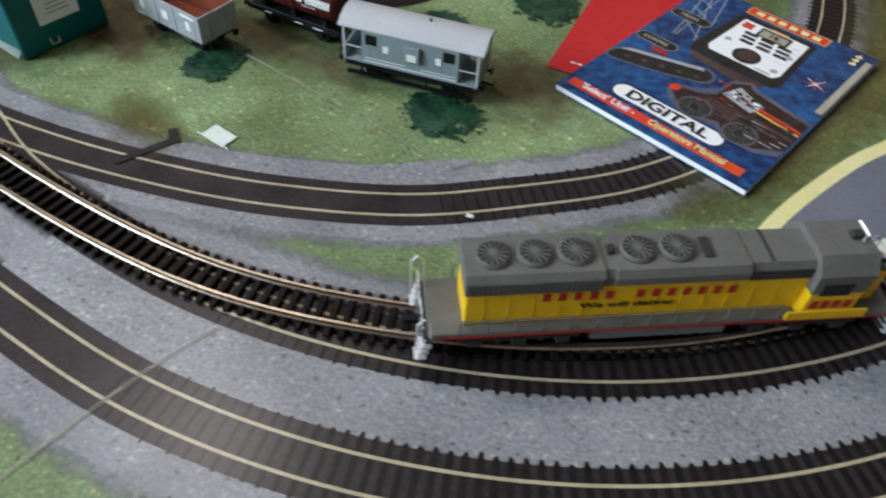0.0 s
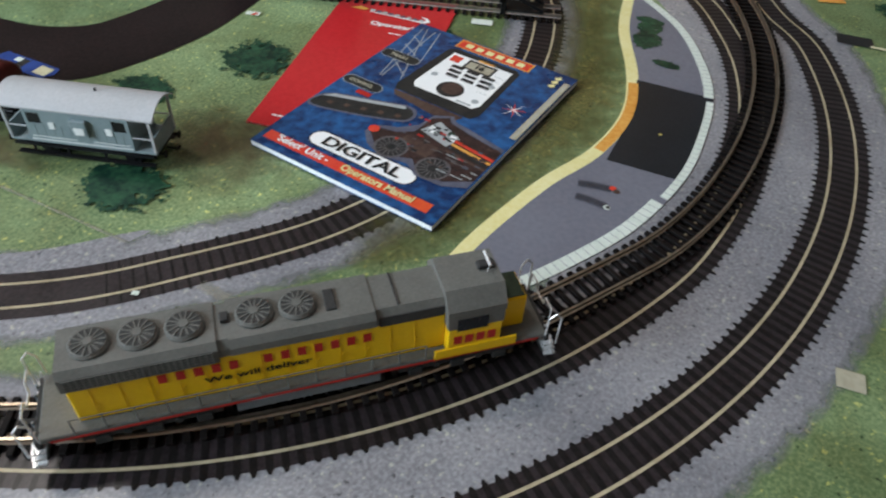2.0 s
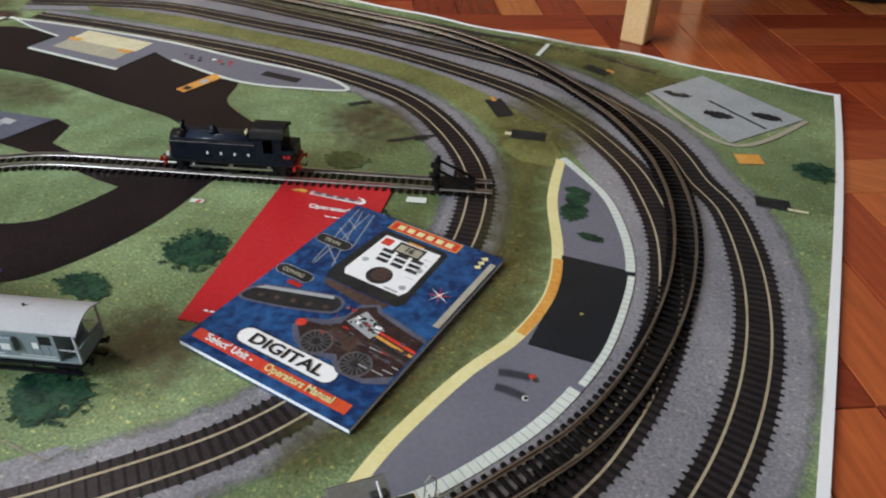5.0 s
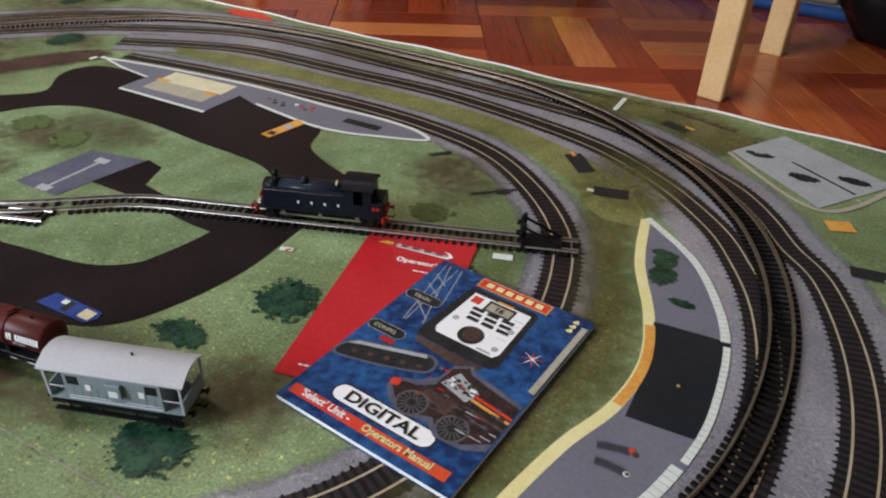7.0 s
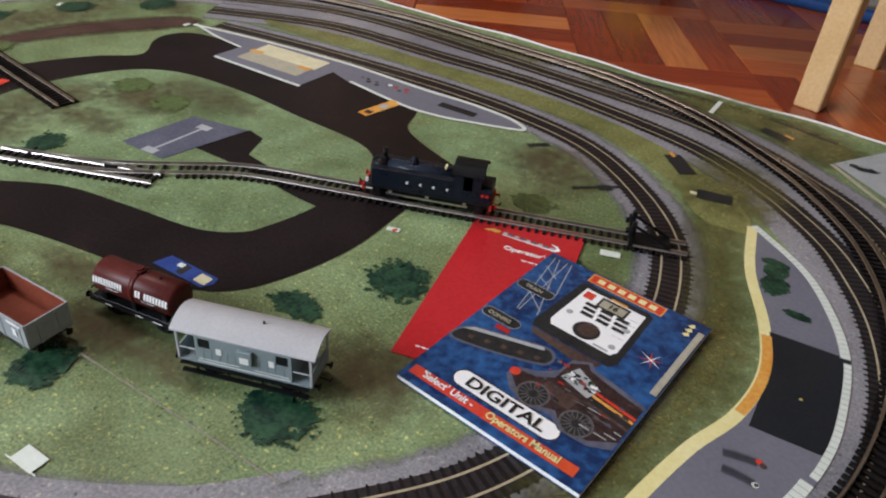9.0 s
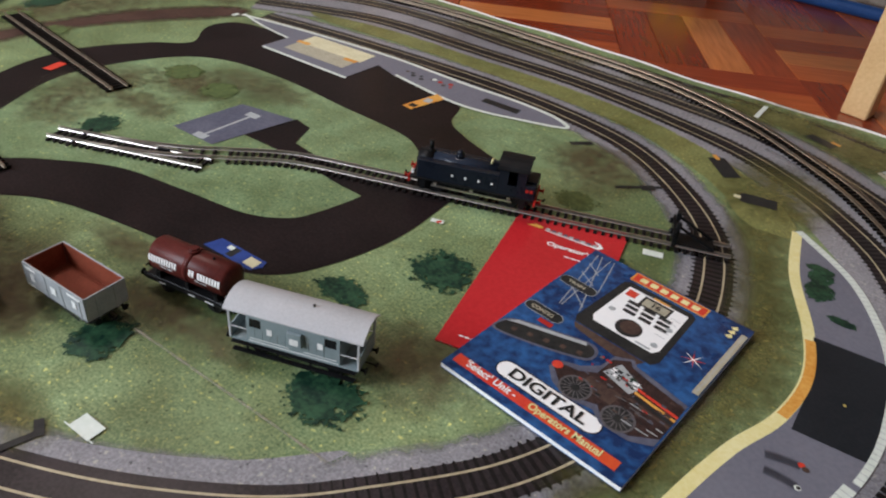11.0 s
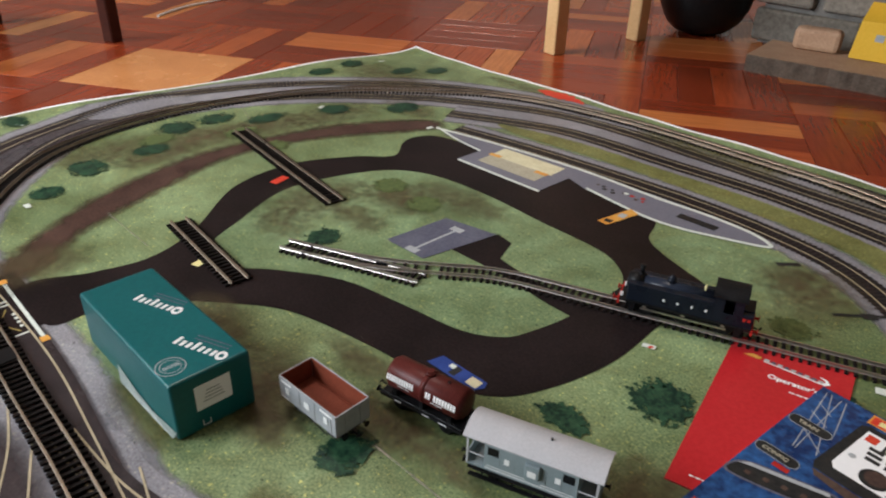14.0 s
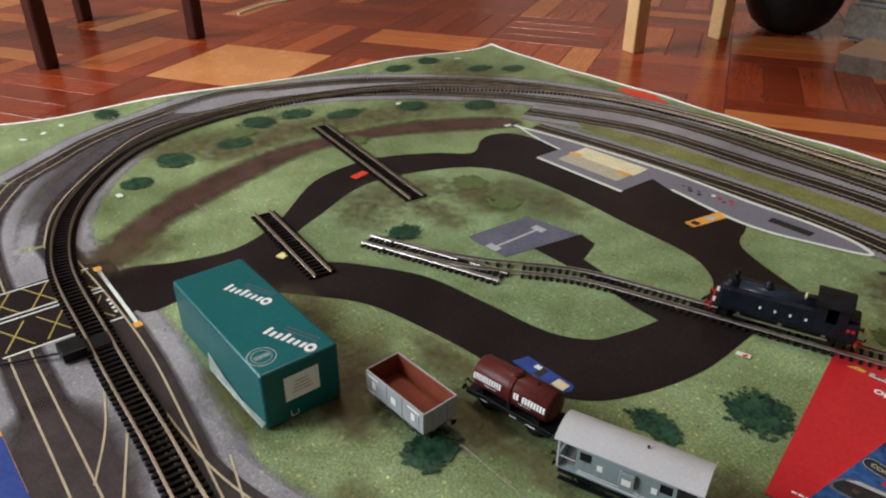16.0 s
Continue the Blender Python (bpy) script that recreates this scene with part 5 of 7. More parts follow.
def buffers(t, xs, z, mat, red=None):
    for sx in (-1, 1):
        for sy in (-1, 1):
            b = bmesh.new()
            x0 = xs * sx
            cyl(b, (min(x0, x0 + sx * 0.004), sy * 0.0105, z), "x", 0.0011, 0.004, 10)
            cyl(b, (x0 + sx * 0.004 - (0.0006 if sx < 0 else 0), sy * 0.0105, z), "x", 0.0026, 0.0006, 14)
            part("buffer", b, red or mat, t, "red buffer" if red else "")


def steam_tank():
    t = thing("tank_locomotive", "dark blue-black model steam tank locomotive on the bright siding", "locomotive", pose(0.2155, 0.4945, TOP, 0, 0, 21.6) @ Matrix.Diagonal((1.13, 1.06, 1.13, 1)))
    L = 0.0525
    part("footplate", box(-L, L, -0.0150, 0.0150, 0.0115, 0.0132, bev=0.0003), BLACK_PLASTIC, t)
    part("frames", box(-0.047, 0.047, -0.0072, 0.0072, 0.003, 0.0118), BLACK_PLASTIC, t)
    for sx in (-1, 1):
        part("buffer_beam", box(sx * L - 0.0008, sx * L + 0.0008, -0.0150, 0.0150, 0.0080, 0.0132), LOCO_RED, t, "red buffer beam")
        part("coupling_hook", wire([(sx * L, 0, 0.008), (sx * (L + 0.006), 0, 0.007), (sx * (L + 0.007), 0, 0.0095)], 0.0007), BLACK_PLASTIC, t)
    buffers(t, L, 0.0108, BLACK_PLASTIC, LOCO_RED)
    for sy in (-1, 1):
        side = bmesh.new()
        bx(side, -0.0465, 0.022, sy * 0.0104 - 0.0038, sy * 0.0104 + 0.0038, 0.0130, 0.0292, bev=0.0009, seg=2)
        tk = part("side_tank", side, STEAM_BLUE, t, "dark blue side tank")
        letter_bars(tk, "letter_bars", -0.022, 0.022, sy * 0.0143, 0.0205, 0.0022, 4, WHITE_PAINT, 0.85, "small pale lettering bars", words_=())
        bk = bmesh.new()
        bx(bk, 0.0425, 0.0520, sy * 0.0112 - 0.0030, sy * 0.0112 + 0.0030, 0.0130, 0.0250, bev=0.0005)
        bunk = part("bunker_side", bk, STEAM_BLUE, t)
        letter_bars(bunk, "number_bar", 0.0435, 0.0505, sy * 0.0143, 0.0205, 0.0026, 2, LOCO_RED, 0.3, words_=())
        part("connecting_rod", box(-0.034, 0.034, sy * 0.0120 - 0.0005, sy * 0.0120 + 0.0005, 0.0060, 0.0074), SILVER_RAIL, t, "bright coupling rod")
        part("guard_step", box(0.0400, 0.0450, sy * 0.0138 - 0.0008, sy * 0.0138 + 0.0008, 0.0030, 0.0118), BLACK_PLASTIC, t)
        part("guard_step", box(-0.0430, -0.0390, sy * 0.0138 - 0.0008, sy * 0.0138 + 0.0008, 0.0030, 0.0118), BLACK_PLASTIC, t)
        part("lamp", box(-0.0520, -0.0500, sy * 0.009 - 0.001, sy * 0.009 + 0.001, 0.0132, 0.0165), WHITE_PAINT, t)
    b = bmesh.new()
    cyl(b, (-0.0420, 0, 0.0236), "x", 0.0088, 0.066, 28)
    part("boiler", b, STEAM_TOP, t, "glossy dark boiler")
    sb = bmesh.new()
    cyl(sb, (-0.0474, 0, 0.0236), "x", 0.0092, 0.012, 28)
    bx(sb, -0.0470, -0.0350, -0.0085, 0.0085, 0.0130, 0.0240)
    part("smokebox", sb, BLACK_PLASTIC, t)
    door = bmesh.new()
    cyl(door, (-0.0486, 0, 0.0236), "x", 0.0076, 0.0014, 22)
    part("smokebox_door", door, BLACK_PLASTIC, t)
    ch = bmesh.new()
    cyl(ch, (-0.0385, 0, 0.0318), "z", 0.0028, 0.0026, 16, 0.0019)
    cyl(ch, (-0.0385, 0, 0.0344), "z", 0.0018, 0.0064, 16, 0.0020)
    cyl(ch, (-0.0385, 0, 0.0408), "z", 0.0025, 0.0010, 16)
    part("chimney", ch, BLACK_PLASTIC, t, "black chimney")
    dm = bmesh.new()
    cyl(dm, (-0.0140, 0, 0.0318), "z", 0.0040, 0.0032, 18, 0.0032)
    bmesh.ops.create_uvsphere(dm, u_segments=16, v_segments=8, radius=0.0032, matrix=Matrix.Translation((-0.0140, 0, 0.0350)))
    part("dome", dm, STEAM_BLUE, t)
    sv = bmesh.new()
    for yy in (-0.0016, 0.0016):
        cyl(sv, (0.0125, yy, 0.0318), "z", 0.0008, 0.0034, 8)
    part("safety_valve", sv, YELLOW_INK, t, "brass safety valves")
    for xx in (0.0215, 0.0425):
        part("cab_end", box(xx, xx + 0.0010, -0.0142, 0.0142, 0.0130, 0.0362), STEAM_BLUE, t)
    for sy in (-1, 1):
        cab = bmesh.new()
        y0, y1 = sorted((sy * 0.0132, sy * 0.0142))
        bx(cab, 0.0225, 0.0425, y0, y1, 0.0130, 0.0225)
        bx(cab, 0.0225, 0.0290, y0, y1, 0.0225, 0.0358)
        bx(cab, 0.0365, 0.0425, y0, y1, 0.0225, 0.0358)
        part("cab_side", cab, STEAM_BLUE, t, "dark blue cab side with an open doorway")
    rf = [(0.0152 * math.sin(radians(a)), 0.0345 + 0.0080 * math.cos(radians(a)) ** 0.9) for a in range(-80, 81, 16)]
    rf = rf + [(y, z - 0.0010) for y, z in rf[::-1]]
    part("cab_roof", extrude_profile(bmesh.new(), rf, 0.0195, 0.0455), BLACK_PLASTIC, t, "black curved cab roof")
    part("bunker", box(0.0430, 0.0520, -0.0082, 0.0082, 0.0130, 0.0262, bev=0.0004), STEAM_BLUE, t)
    wheels(t, (-0.031, 0.0, 0.031), 0.0085, 0.0)
    for x in (-0.031, 0.0, 0.031):
        for sy in (-1, 1):
            part("splasher", cyl(bmesh.new(), (x, sy * 0.0105 - 0.0006, 0.0085), "y", 0.0016, 0.0012, 10), SILVER_RAIL, t)


steam_tank()


def chassis(t, L, wheelbase, z=0.0):
    """Black underframe with two axles, axle guards, brake gear and couplings."""
    part("underframe", box(-L, L, -0.0118, 0.0118, z + 0.0095, z + 0.0128, bev=0.0003), BLACK_PLASTIC, t)
    wheels(t, (-wheelbase / 2, wheelbase / 2), 0.0062, z)
    part("brake_gear", box(-wheelbase / 2 + 0.008, wheelbase / 2 - 0.008, -0.0085, 0.0085, z + 0.0035, z + 0.0096, bev=0.0008), BLACK_PLASTIC, t)
    for sx in (-1, 1):
        for sy in (-1, 1):
            g = bmesh.new()
            x = sx * wheelbase / 2
            for q in (-0.0045, 0.0045):
                rod(g, (x + q, sy * 0.0112, z + 0.0100), (x + q * 0.4, sy * 0.0112, z + 0.0050), 0.0006)
            bx(g, x - 0.0022, x + 0.0022, sy * 0.0116 - 0.0010, sy * 0.0116 + 0.0010, z + 0.0048, z + 0.0078)
            bx(g, x - 0.0075, x + 0.0075, sy * 0.0116 - 0.0007, sy * 0.0116 + 0.0007, z + 0.0084, z + 0.0094)
            part("axle_guard", g, BLACK_PLASTIC, t)
        part("coupling", wire([(sx * L, 0, z + 0.0085), (sx * (L + 0.008), 0, z + 0.0080), (sx * (L + 0.009), 0, z + 0.0105), (sx * (L + 0.0085), -0.004, z + 0.0105)], 0.0007), BLACK_PLASTIC, t)
    buffers(t, L, z + 0.0112, BLACK_PLASTIC)


def brake_van():
    t = thing("brake_van", "grey model goods brake van standing on the mat", "wagon", pose(0.2495, 0.2410, 0.001, 0, 0, 20.6))
    chassis(t, 0.0455, 0.054)
    H0, H1 = 0.0128, 0.0382
    part("floor_plate", box(-0.0465, 0.0465, -0.0150, 0.0150, H0, H0 + 0.0012), VAN_GREY, t)
    for x in (-0.0330, 0.0318):
        part("cabin_wall", box(x, x + 0.0012, -0.0138, 0.0138, H0 + 0.0012, H1), VAN_GREY, t)
    for sy in (-1, 1):
        body = bmesh.new()
        y0, y1 = sorted((sy * 0.0138, sy * 0.0150))
        bx(body, -0.0330, -0.0308, y0, y1, H0 + 0.0012, H1)
        bx(body, 0.0308, 0.0330, y0, y1, H0 + 0.0012, H1)
        bx(body, -0.0308, 0.0308, y0, y1, H0 + 0.0012, 0.0268)
        bx(body, -0.0225, 0.0225, y0, y1, 0.0268, 0.0345)
        bx(body, -0.0308, 0.0308, y0, y1, 0.0345, H1)
        shell = part("side_wall", body, VAN_GREY, t, "grey planked side with white marks")
        for x in (-0.0266, 0.0266):
            part("window", box(x - 0.0042, x + 0.0042, sy * 0.0142 - 0.0003, sy * 0.0142 + 0.0003, 0.0268, 0.0350), GLASS_DARK, shell, "dark side window")
        part("ducket", box(-0.0030, 0.0075, sy * 0.0164 - 0.0014, sy * 0.0164 + 0.0014, 0.0225, 0.0335, bev=0.0006), VAN_GREY, shell)
        for x, w in ((-0.0165, 0.0038), (0.0022, 0.0062), (0.0195, 0.0038)):
            yy = sy * (0.0180 if w > 0.005 else 0.0152)
            part("letter_bar", box(x - w / 2, x + w / 2, yy - 0.00012, yy + 0.00012, 0.0238, 0.0288), WHITE_PAINT, shell, "white letter-sized bar")
        ln = bmesh.new()
        bx(ln, -0.0320, 0.0320, sy * 0.0151 - 0.0001, sy * 0.0151 + 0.0001, 0.0148, 0.0155)
        bx(ln, -0.0310, -0.0030, sy * 0.0151 - 0.0001, sy * 0.0151 + 0.0001, 0.0172, 0.0177)
        bx(ln, 0.0080, 0.0310, sy * 0.0151 - 0.0001, sy * 0.0151 + 0.0001, 0.0172, 0.0177)
        part("line_marks", ln, WHITE_PAINT, shell, "thin white lines")
        pl = bmesh.new()
        for k in range(11):
            x = -0.0275 + k * 0.0055
            bx(pl, x, x + 0.0003, sy * 0.0150 - 0.0002, sy * 0.0150 + 0.0002, 0.0160, 0.0265)
        part("plank_joints", pl, VAN_GREY, shell)
        for x in (-0.0458, 0.0458):
            part("roof_post", box(x - 0.0007, x + 0.0007, sy * 0.0143 - 0.0007, sy * 0.0143 + 0.0007, H0, H1), ROOF_GREY, t)
            part("balcony_rail", rod(bmesh.new(), (x, sy * 0.0143, 0.0235), (x * 0.73, sy * 0.0143, 0.0235), 0.0005), ROOF_GREY, t)
        part("foot_board", box(-0.0440, 0.0440, sy * 0.0152 - 0.0016, sy * 0.0152 + 0.0016, 0.0040, 0.0052), BLACK_PLASTIC, t, "long black footboard")
        part("step_board", box(-0.0445, 0.0445, sy * 0.0150 - 0.0018, sy * 0.0150 + 0.0018, 0.0108, 0.0118), BLACK_PLASTIC, t, "long black upper step board")
        part("side_frame", box(-0.0440, 0.0440, sy * 0.0122 - 0.0006, sy * 0.0122 + 0.0006, 0.0078, 0.0126), BLACK_PLASTIC, t)
        for x in (-0.034, -0.012, 0.012, 0.034):
            part("board_hanger", box(x - 0.0006, x + 0.0006, sy * 0.0140 - 0.0006, sy * 0.0140 + 0.0006, 0.0045, 0.0110), BLACK_PLASTIC, t)
    for x in (-0.0462, 0.0450):
        part("end_wall", box(x, x + 0.0012, -0.0138, 0.0138, H0 + 0.0012, 0.0238), VAN_GREY, t)
    rf = [(y / 1000, H1 + 0.0062 * (1 - (y / 16.2) ** 2)) for y in range(-16, 17, 2)]
    rf = rf + [(y, z - 0.0011) for y, z in rf[::-1]]
    rm = extrude_profile(bmesh.new(), rf, -0.0492, 0.0492)
    part("roof", rm, ROOF_GREY, t, "pale grey curved roof")
    part("stove_pipe", cyl(bmesh.new(), (0.0085, 0.001, H1 + 0.0055), "z", 0.0009, 0.0022, 10), LOCO_DARK, t)


brake_van()


def open_wagon():
    t = thing("open_wagon", "empty grey model open wagon with red-brown interior, on the mat", "wagon", pose(0.0975, 0.1715, 0.001, 0, 0, 3.4))
    chassis(t, 0.0325, 0.038)
    H0, H1, X, Y = 0.0128, 0.0322, 0.0338, 0.0156
    part("floor_plate", box(-X, X, -Y, Y, H0, H0 + 0.0012), WAGON_RED, t)
    for sy in (-1, 1):
        sd = part("side", box(-X, X, sy * Y - 0.0006, sy * Y + 0.0006, H0, H1, bev=0.0002), WAGON_GREY, t, "grey planked side")
        part("lining", box(-X + 0.001, X - 0.001, sy * (Y - 0.0008) - 0.0002, sy * (Y - 0.0008) + 0.0002, H0 + 0.0012, H1 - 0.0004), WAGON_RED, sd, "red-brown inner face")
        jn = bmesh.new()
        for k in range(1, 5):
            z = H0 + (H1 - H0) * k / 5
            bx(jn, -X, X, sy * (Y + 0.0006) - 0.0001, sy * (Y + 0.0006) + 0.0001, z - 0.0001, z + 0.0001)
        for x in (-0.028, -0.009, 0.009, 0.028):
            bx(jn, x - 0.0008, x + 0.0008, sy * (Y + 0.0007) - 0.0003, sy * (Y + 0.0007) + 0.0003, H0, H1)
        part("strapping", jn, WAGON_GREY, sd)
        for x, z, w, h in ((-0.0235, 0.0225, 0.0042, 0.0062), (0.0, 0.0225, 0.0058, 0.0062), (0.0225, 0.0225, 0.0042, 0.0062), (-0.024, 0.0295, 0.012, 0.002), (0.0235, 0.0295, 0.014, 0.002), (-0.027, 0.0145, 0.008, 0.0012)):
            part("letter_bar", box(x - w / 2, x + w / 2, sy * (Y + 0.0010) - 0.0001, sy * (Y + 0.0010) + 0.0001, z - h / 2, z + h / 2), WHITE_PAINT, sd, "white lettering bar")
        part("brake_lever", rod(bmesh.new(), (-0.003, sy * 0.0140, 0.0090), (0.021, sy * 0.0145, 0.0060), 0.0005), BLACK_PLASTIC, t)
    for sx in (-1, 1):
        en = part("end", box(sx * X - 0.0006, sx * X + 0.0006, -Y + 0.0006, Y - 0.0006, H0, H1, bev=0.0002), WAGON_GREY, t, "grey planked end")
        part("lining", box(sx * (X - 0.0009) - 0.0002, sx * (X - 0.0009) + 0.0002, -Y + 0.0014, Y - 0.0014, H0 + 0.0012, H1 - 0.0004), WAGON_RED, en)
        st = bmesh.new()
        for y in (-0.007, 0.007):
            bx(st, sx * (X + 0.0008) - 0.0005, sx * (X + 0.0008) + 0.0005, y - 0.0009, y + 0.0009, H0, H1 - 0.002)
        part("end_post", st, WAGON_GREY, en)


open_wagon()


def tank_wagon():
    t = thing("tank_wagon", "maroon model tank wagon with white lettering, standing on the mat", "wagon", pose(0.148, 0.2345, 0.001, 0, 0, 10.5))
    chassis(t, 0.0385, 0.044)
    b = bmesh.new()
    prof = [(0.0, -0.0360), (0.0070, -0.0356), (0.0112, -0.0342), (0.0130, -0.0318), (0.0130, 0.0318), (0.0112, 0.0342), (0.0070, 0.0356), (0.0, 0.0360)]
    seg, rings = 36, []
    for r, x in prof:
        rings.append([b.verts.new((x, r * math.cos(6.2832 * k / seg), 0.0272 + r * math.sin(6.2832 * k / seg))) for k in range(seg if r else 1)])
    for ra, rb in zip(rings, rings[1:]):
        for k in range(seg):
            j = (k + 1) % seg
            vs = [ra[k % len(ra)], ra[j % len(ra)], rb[j % len(rb)], rb[k % len(rb)]]
            f = b.faces.new(list(dict.fromkeys(vs)))
            f.smooth = True
    bmesh.ops.recalc_face_normals(b, faces=b.faces[:])
    tank = part("tank", b, TANK_RED, t, "round maroon tank barrel")
    for x in (-0.0015,):
        band = bmesh.new()
        cyl(band, (x, 0, 0.0272), "x", 0.01335, 0.0042, 36)
        part("tank_band", band, TANK_RED, tank, "raised band round the tank")
    lid = bmesh.new()
    cyl(lid, (0.0005, 0, 0.0400), "z", 0.0042, 0.0022, 18)
    cyl(lid, (0.0005, 0, 0.0422), "z", 0.0030, 0.0012, 18)
    part("filler_lid", lid, TANK_RED, tank)
    vent = bmesh.new()
    cyl(vent, (0.0180, 0.0, 0.0400), "z", 0.0010, 0.0015, 10)
    part("vent", vent, BLACK_PLASTIC, tank)

    def on_barrel(me_w, ang_deg, sy):
        """Wraps flat bars (x along the barrel, y up the curve) round the barrel."""
        for v in me_w.verts:
            a = radians(ang_deg) + v.co.y / 0.0132
            v.co = Vector((v.co.x, sy * 0.01318 * math.cos(a), 0.0272 + 0.01318 * math.sin(a)))
        return me_w

    for sy in (-1, 1):
        for x0, x1, n in ((-0.0325, -0.0065, 11), (0.0045, 0.0325, 11)):
            m = bmesh.new()
            w = (x1 - x0) / n
            for k in range(n):
                if x0 > 0 and k == 2:
                    continue
                a, c = x0 + k * w + 0.0003, x0 + (k + 1) * w - 0.0004
                for q in range(3):
                    ys = -0.0026 + q * 0.0017
                    m.faces.new([m.verts.new(v) for v in ((a, ys, 0), (c, ys, 0), (c, ys + 0.0018, 0), (a, ys + 0.0018, 0))])
            part("lettering_bars", on_barrel(m, 14, sy), WHITE_PAINT, tank, "white lettering bars")
        for x0, x1 in ((-0.021, -0.010), (0.010, 0.021)):
            m = bmesh.new()
            n = 6
            for k in range(n):
                a = x0 + (x1 - x0) * k / n
                m.faces.new([m.verts.new(v) for v in ((a, -0.0006, 0), (a + 0.0012, -0.0006, 0), (a + 0.0012, 0.0006, 0), (a, 0.0006, 0))])
            part("lettering_bars", on_barrel(m, -6, sy), WHITE_PAINT, tank, "small white lettering bars")
        for x in (-0.026, 0.0, 0.026):
            part("saddle", box(x - 0.0018, x + 0.0018, sy * 0.0085 - 0.0030, sy * 0.0085 + 0.0030, 0.0125, 0.0190), BLACK_PLASTIC, t)
        part("side_rail", box(-0.0385, 0.0385, sy * 0.0132 - 0.0006, sy * 0.0132 + 0.0006, 0.0100, 0.0125), BLACK_PLASTIC, t)
        for x, w in ((-0.021, 0.006), (0.006, 0.006), (0.022, 0.008)):
            part("white_mark", box(x - w / 2, x + w / 2, sy * 0.0139 - 0.0001, sy * 0.0139 + 0.0001, 0.0108, 0.0117), WHITE_PAINT, t)
        for x in (-0.034, 0.034):
            part("stay_rod", rod(bmesh.new(), (x, sy * 0.0115, 0.0128), (x * 0.3, sy * 0.0133, 0.0290), 0.0003), BLACK_PLASTIC, t)


tank_wagon()


def buffer_stop():
    t = thing("buffer_stop", "black plastic buffer stop at the end of the siding", "buffer stop", pose(0.391, 0.563, TOP, 0, 0, 21.5))
    bm = bmesh.new()
    for y in (-0.009, 0.009):
        bx(bm, -0.003, 0.001, y - 0.0022, y + 0.0022, -0.004, 0.0215, bev=0.0003)
    part("posts", bm, BLACK_PLASTIC, t)
    part("beam", box(-0.005, -0.002, -0.0160, 0.0160, 0.0085, 0.0150, bev=0.0004), BLACK_PLASTIC, t)
    for y in (-0.009, 0.009):
        part("strut", rod(bmesh.new(), (0.0, y, 0.0170), (0.0330, y, 0.0005), 0.0015), BLACK_PLASTIC, t)
        part("buffer_pad", cyl(bmesh.new(), (-0.0080, y, 0.0118), "x", 0.0026, 0.003, 12), BLACK_PLASTIC, t)
    part("base", box(0.0, 0.0340, -0.0100, 0.0100, -0.0008, 0.0006), BLACK_PLASTIC, t)
    part("cross_brace", box(0.014, 0.017, -0.009, 0.009, 0.0075, 0.0095), BLACK_PLASTIC, t)


buffer_stop()


def power_clip():
    t = thing("power_clip", "black plastic power clip plugged into the track", "power clip", pose(-0.142, -0.009, 0.001, 0, 0, 2))
    part("body", box(-0.0115, 0.0115, -0.0120, 0.0075, 0, 0.0095, bev=0.0010, seg=2), BLACK_PLASTIC, t)
    part("tongue", box(-0.0095, 0.0095, 0.0075, 0.0300, 0.0020, 0.0034), BLACK_PLASTIC, t)
    part("wire", wire([(-0.002, -0.012, 0.004), (-0.02, -0.05, 0.0015), (-0.06, -0.10, 0.0015), (-0.09, -0.17, 0.0015)], 0.0011), BLACK_PLASTIC, t)


power_clip()

# ---- box and booklets ----


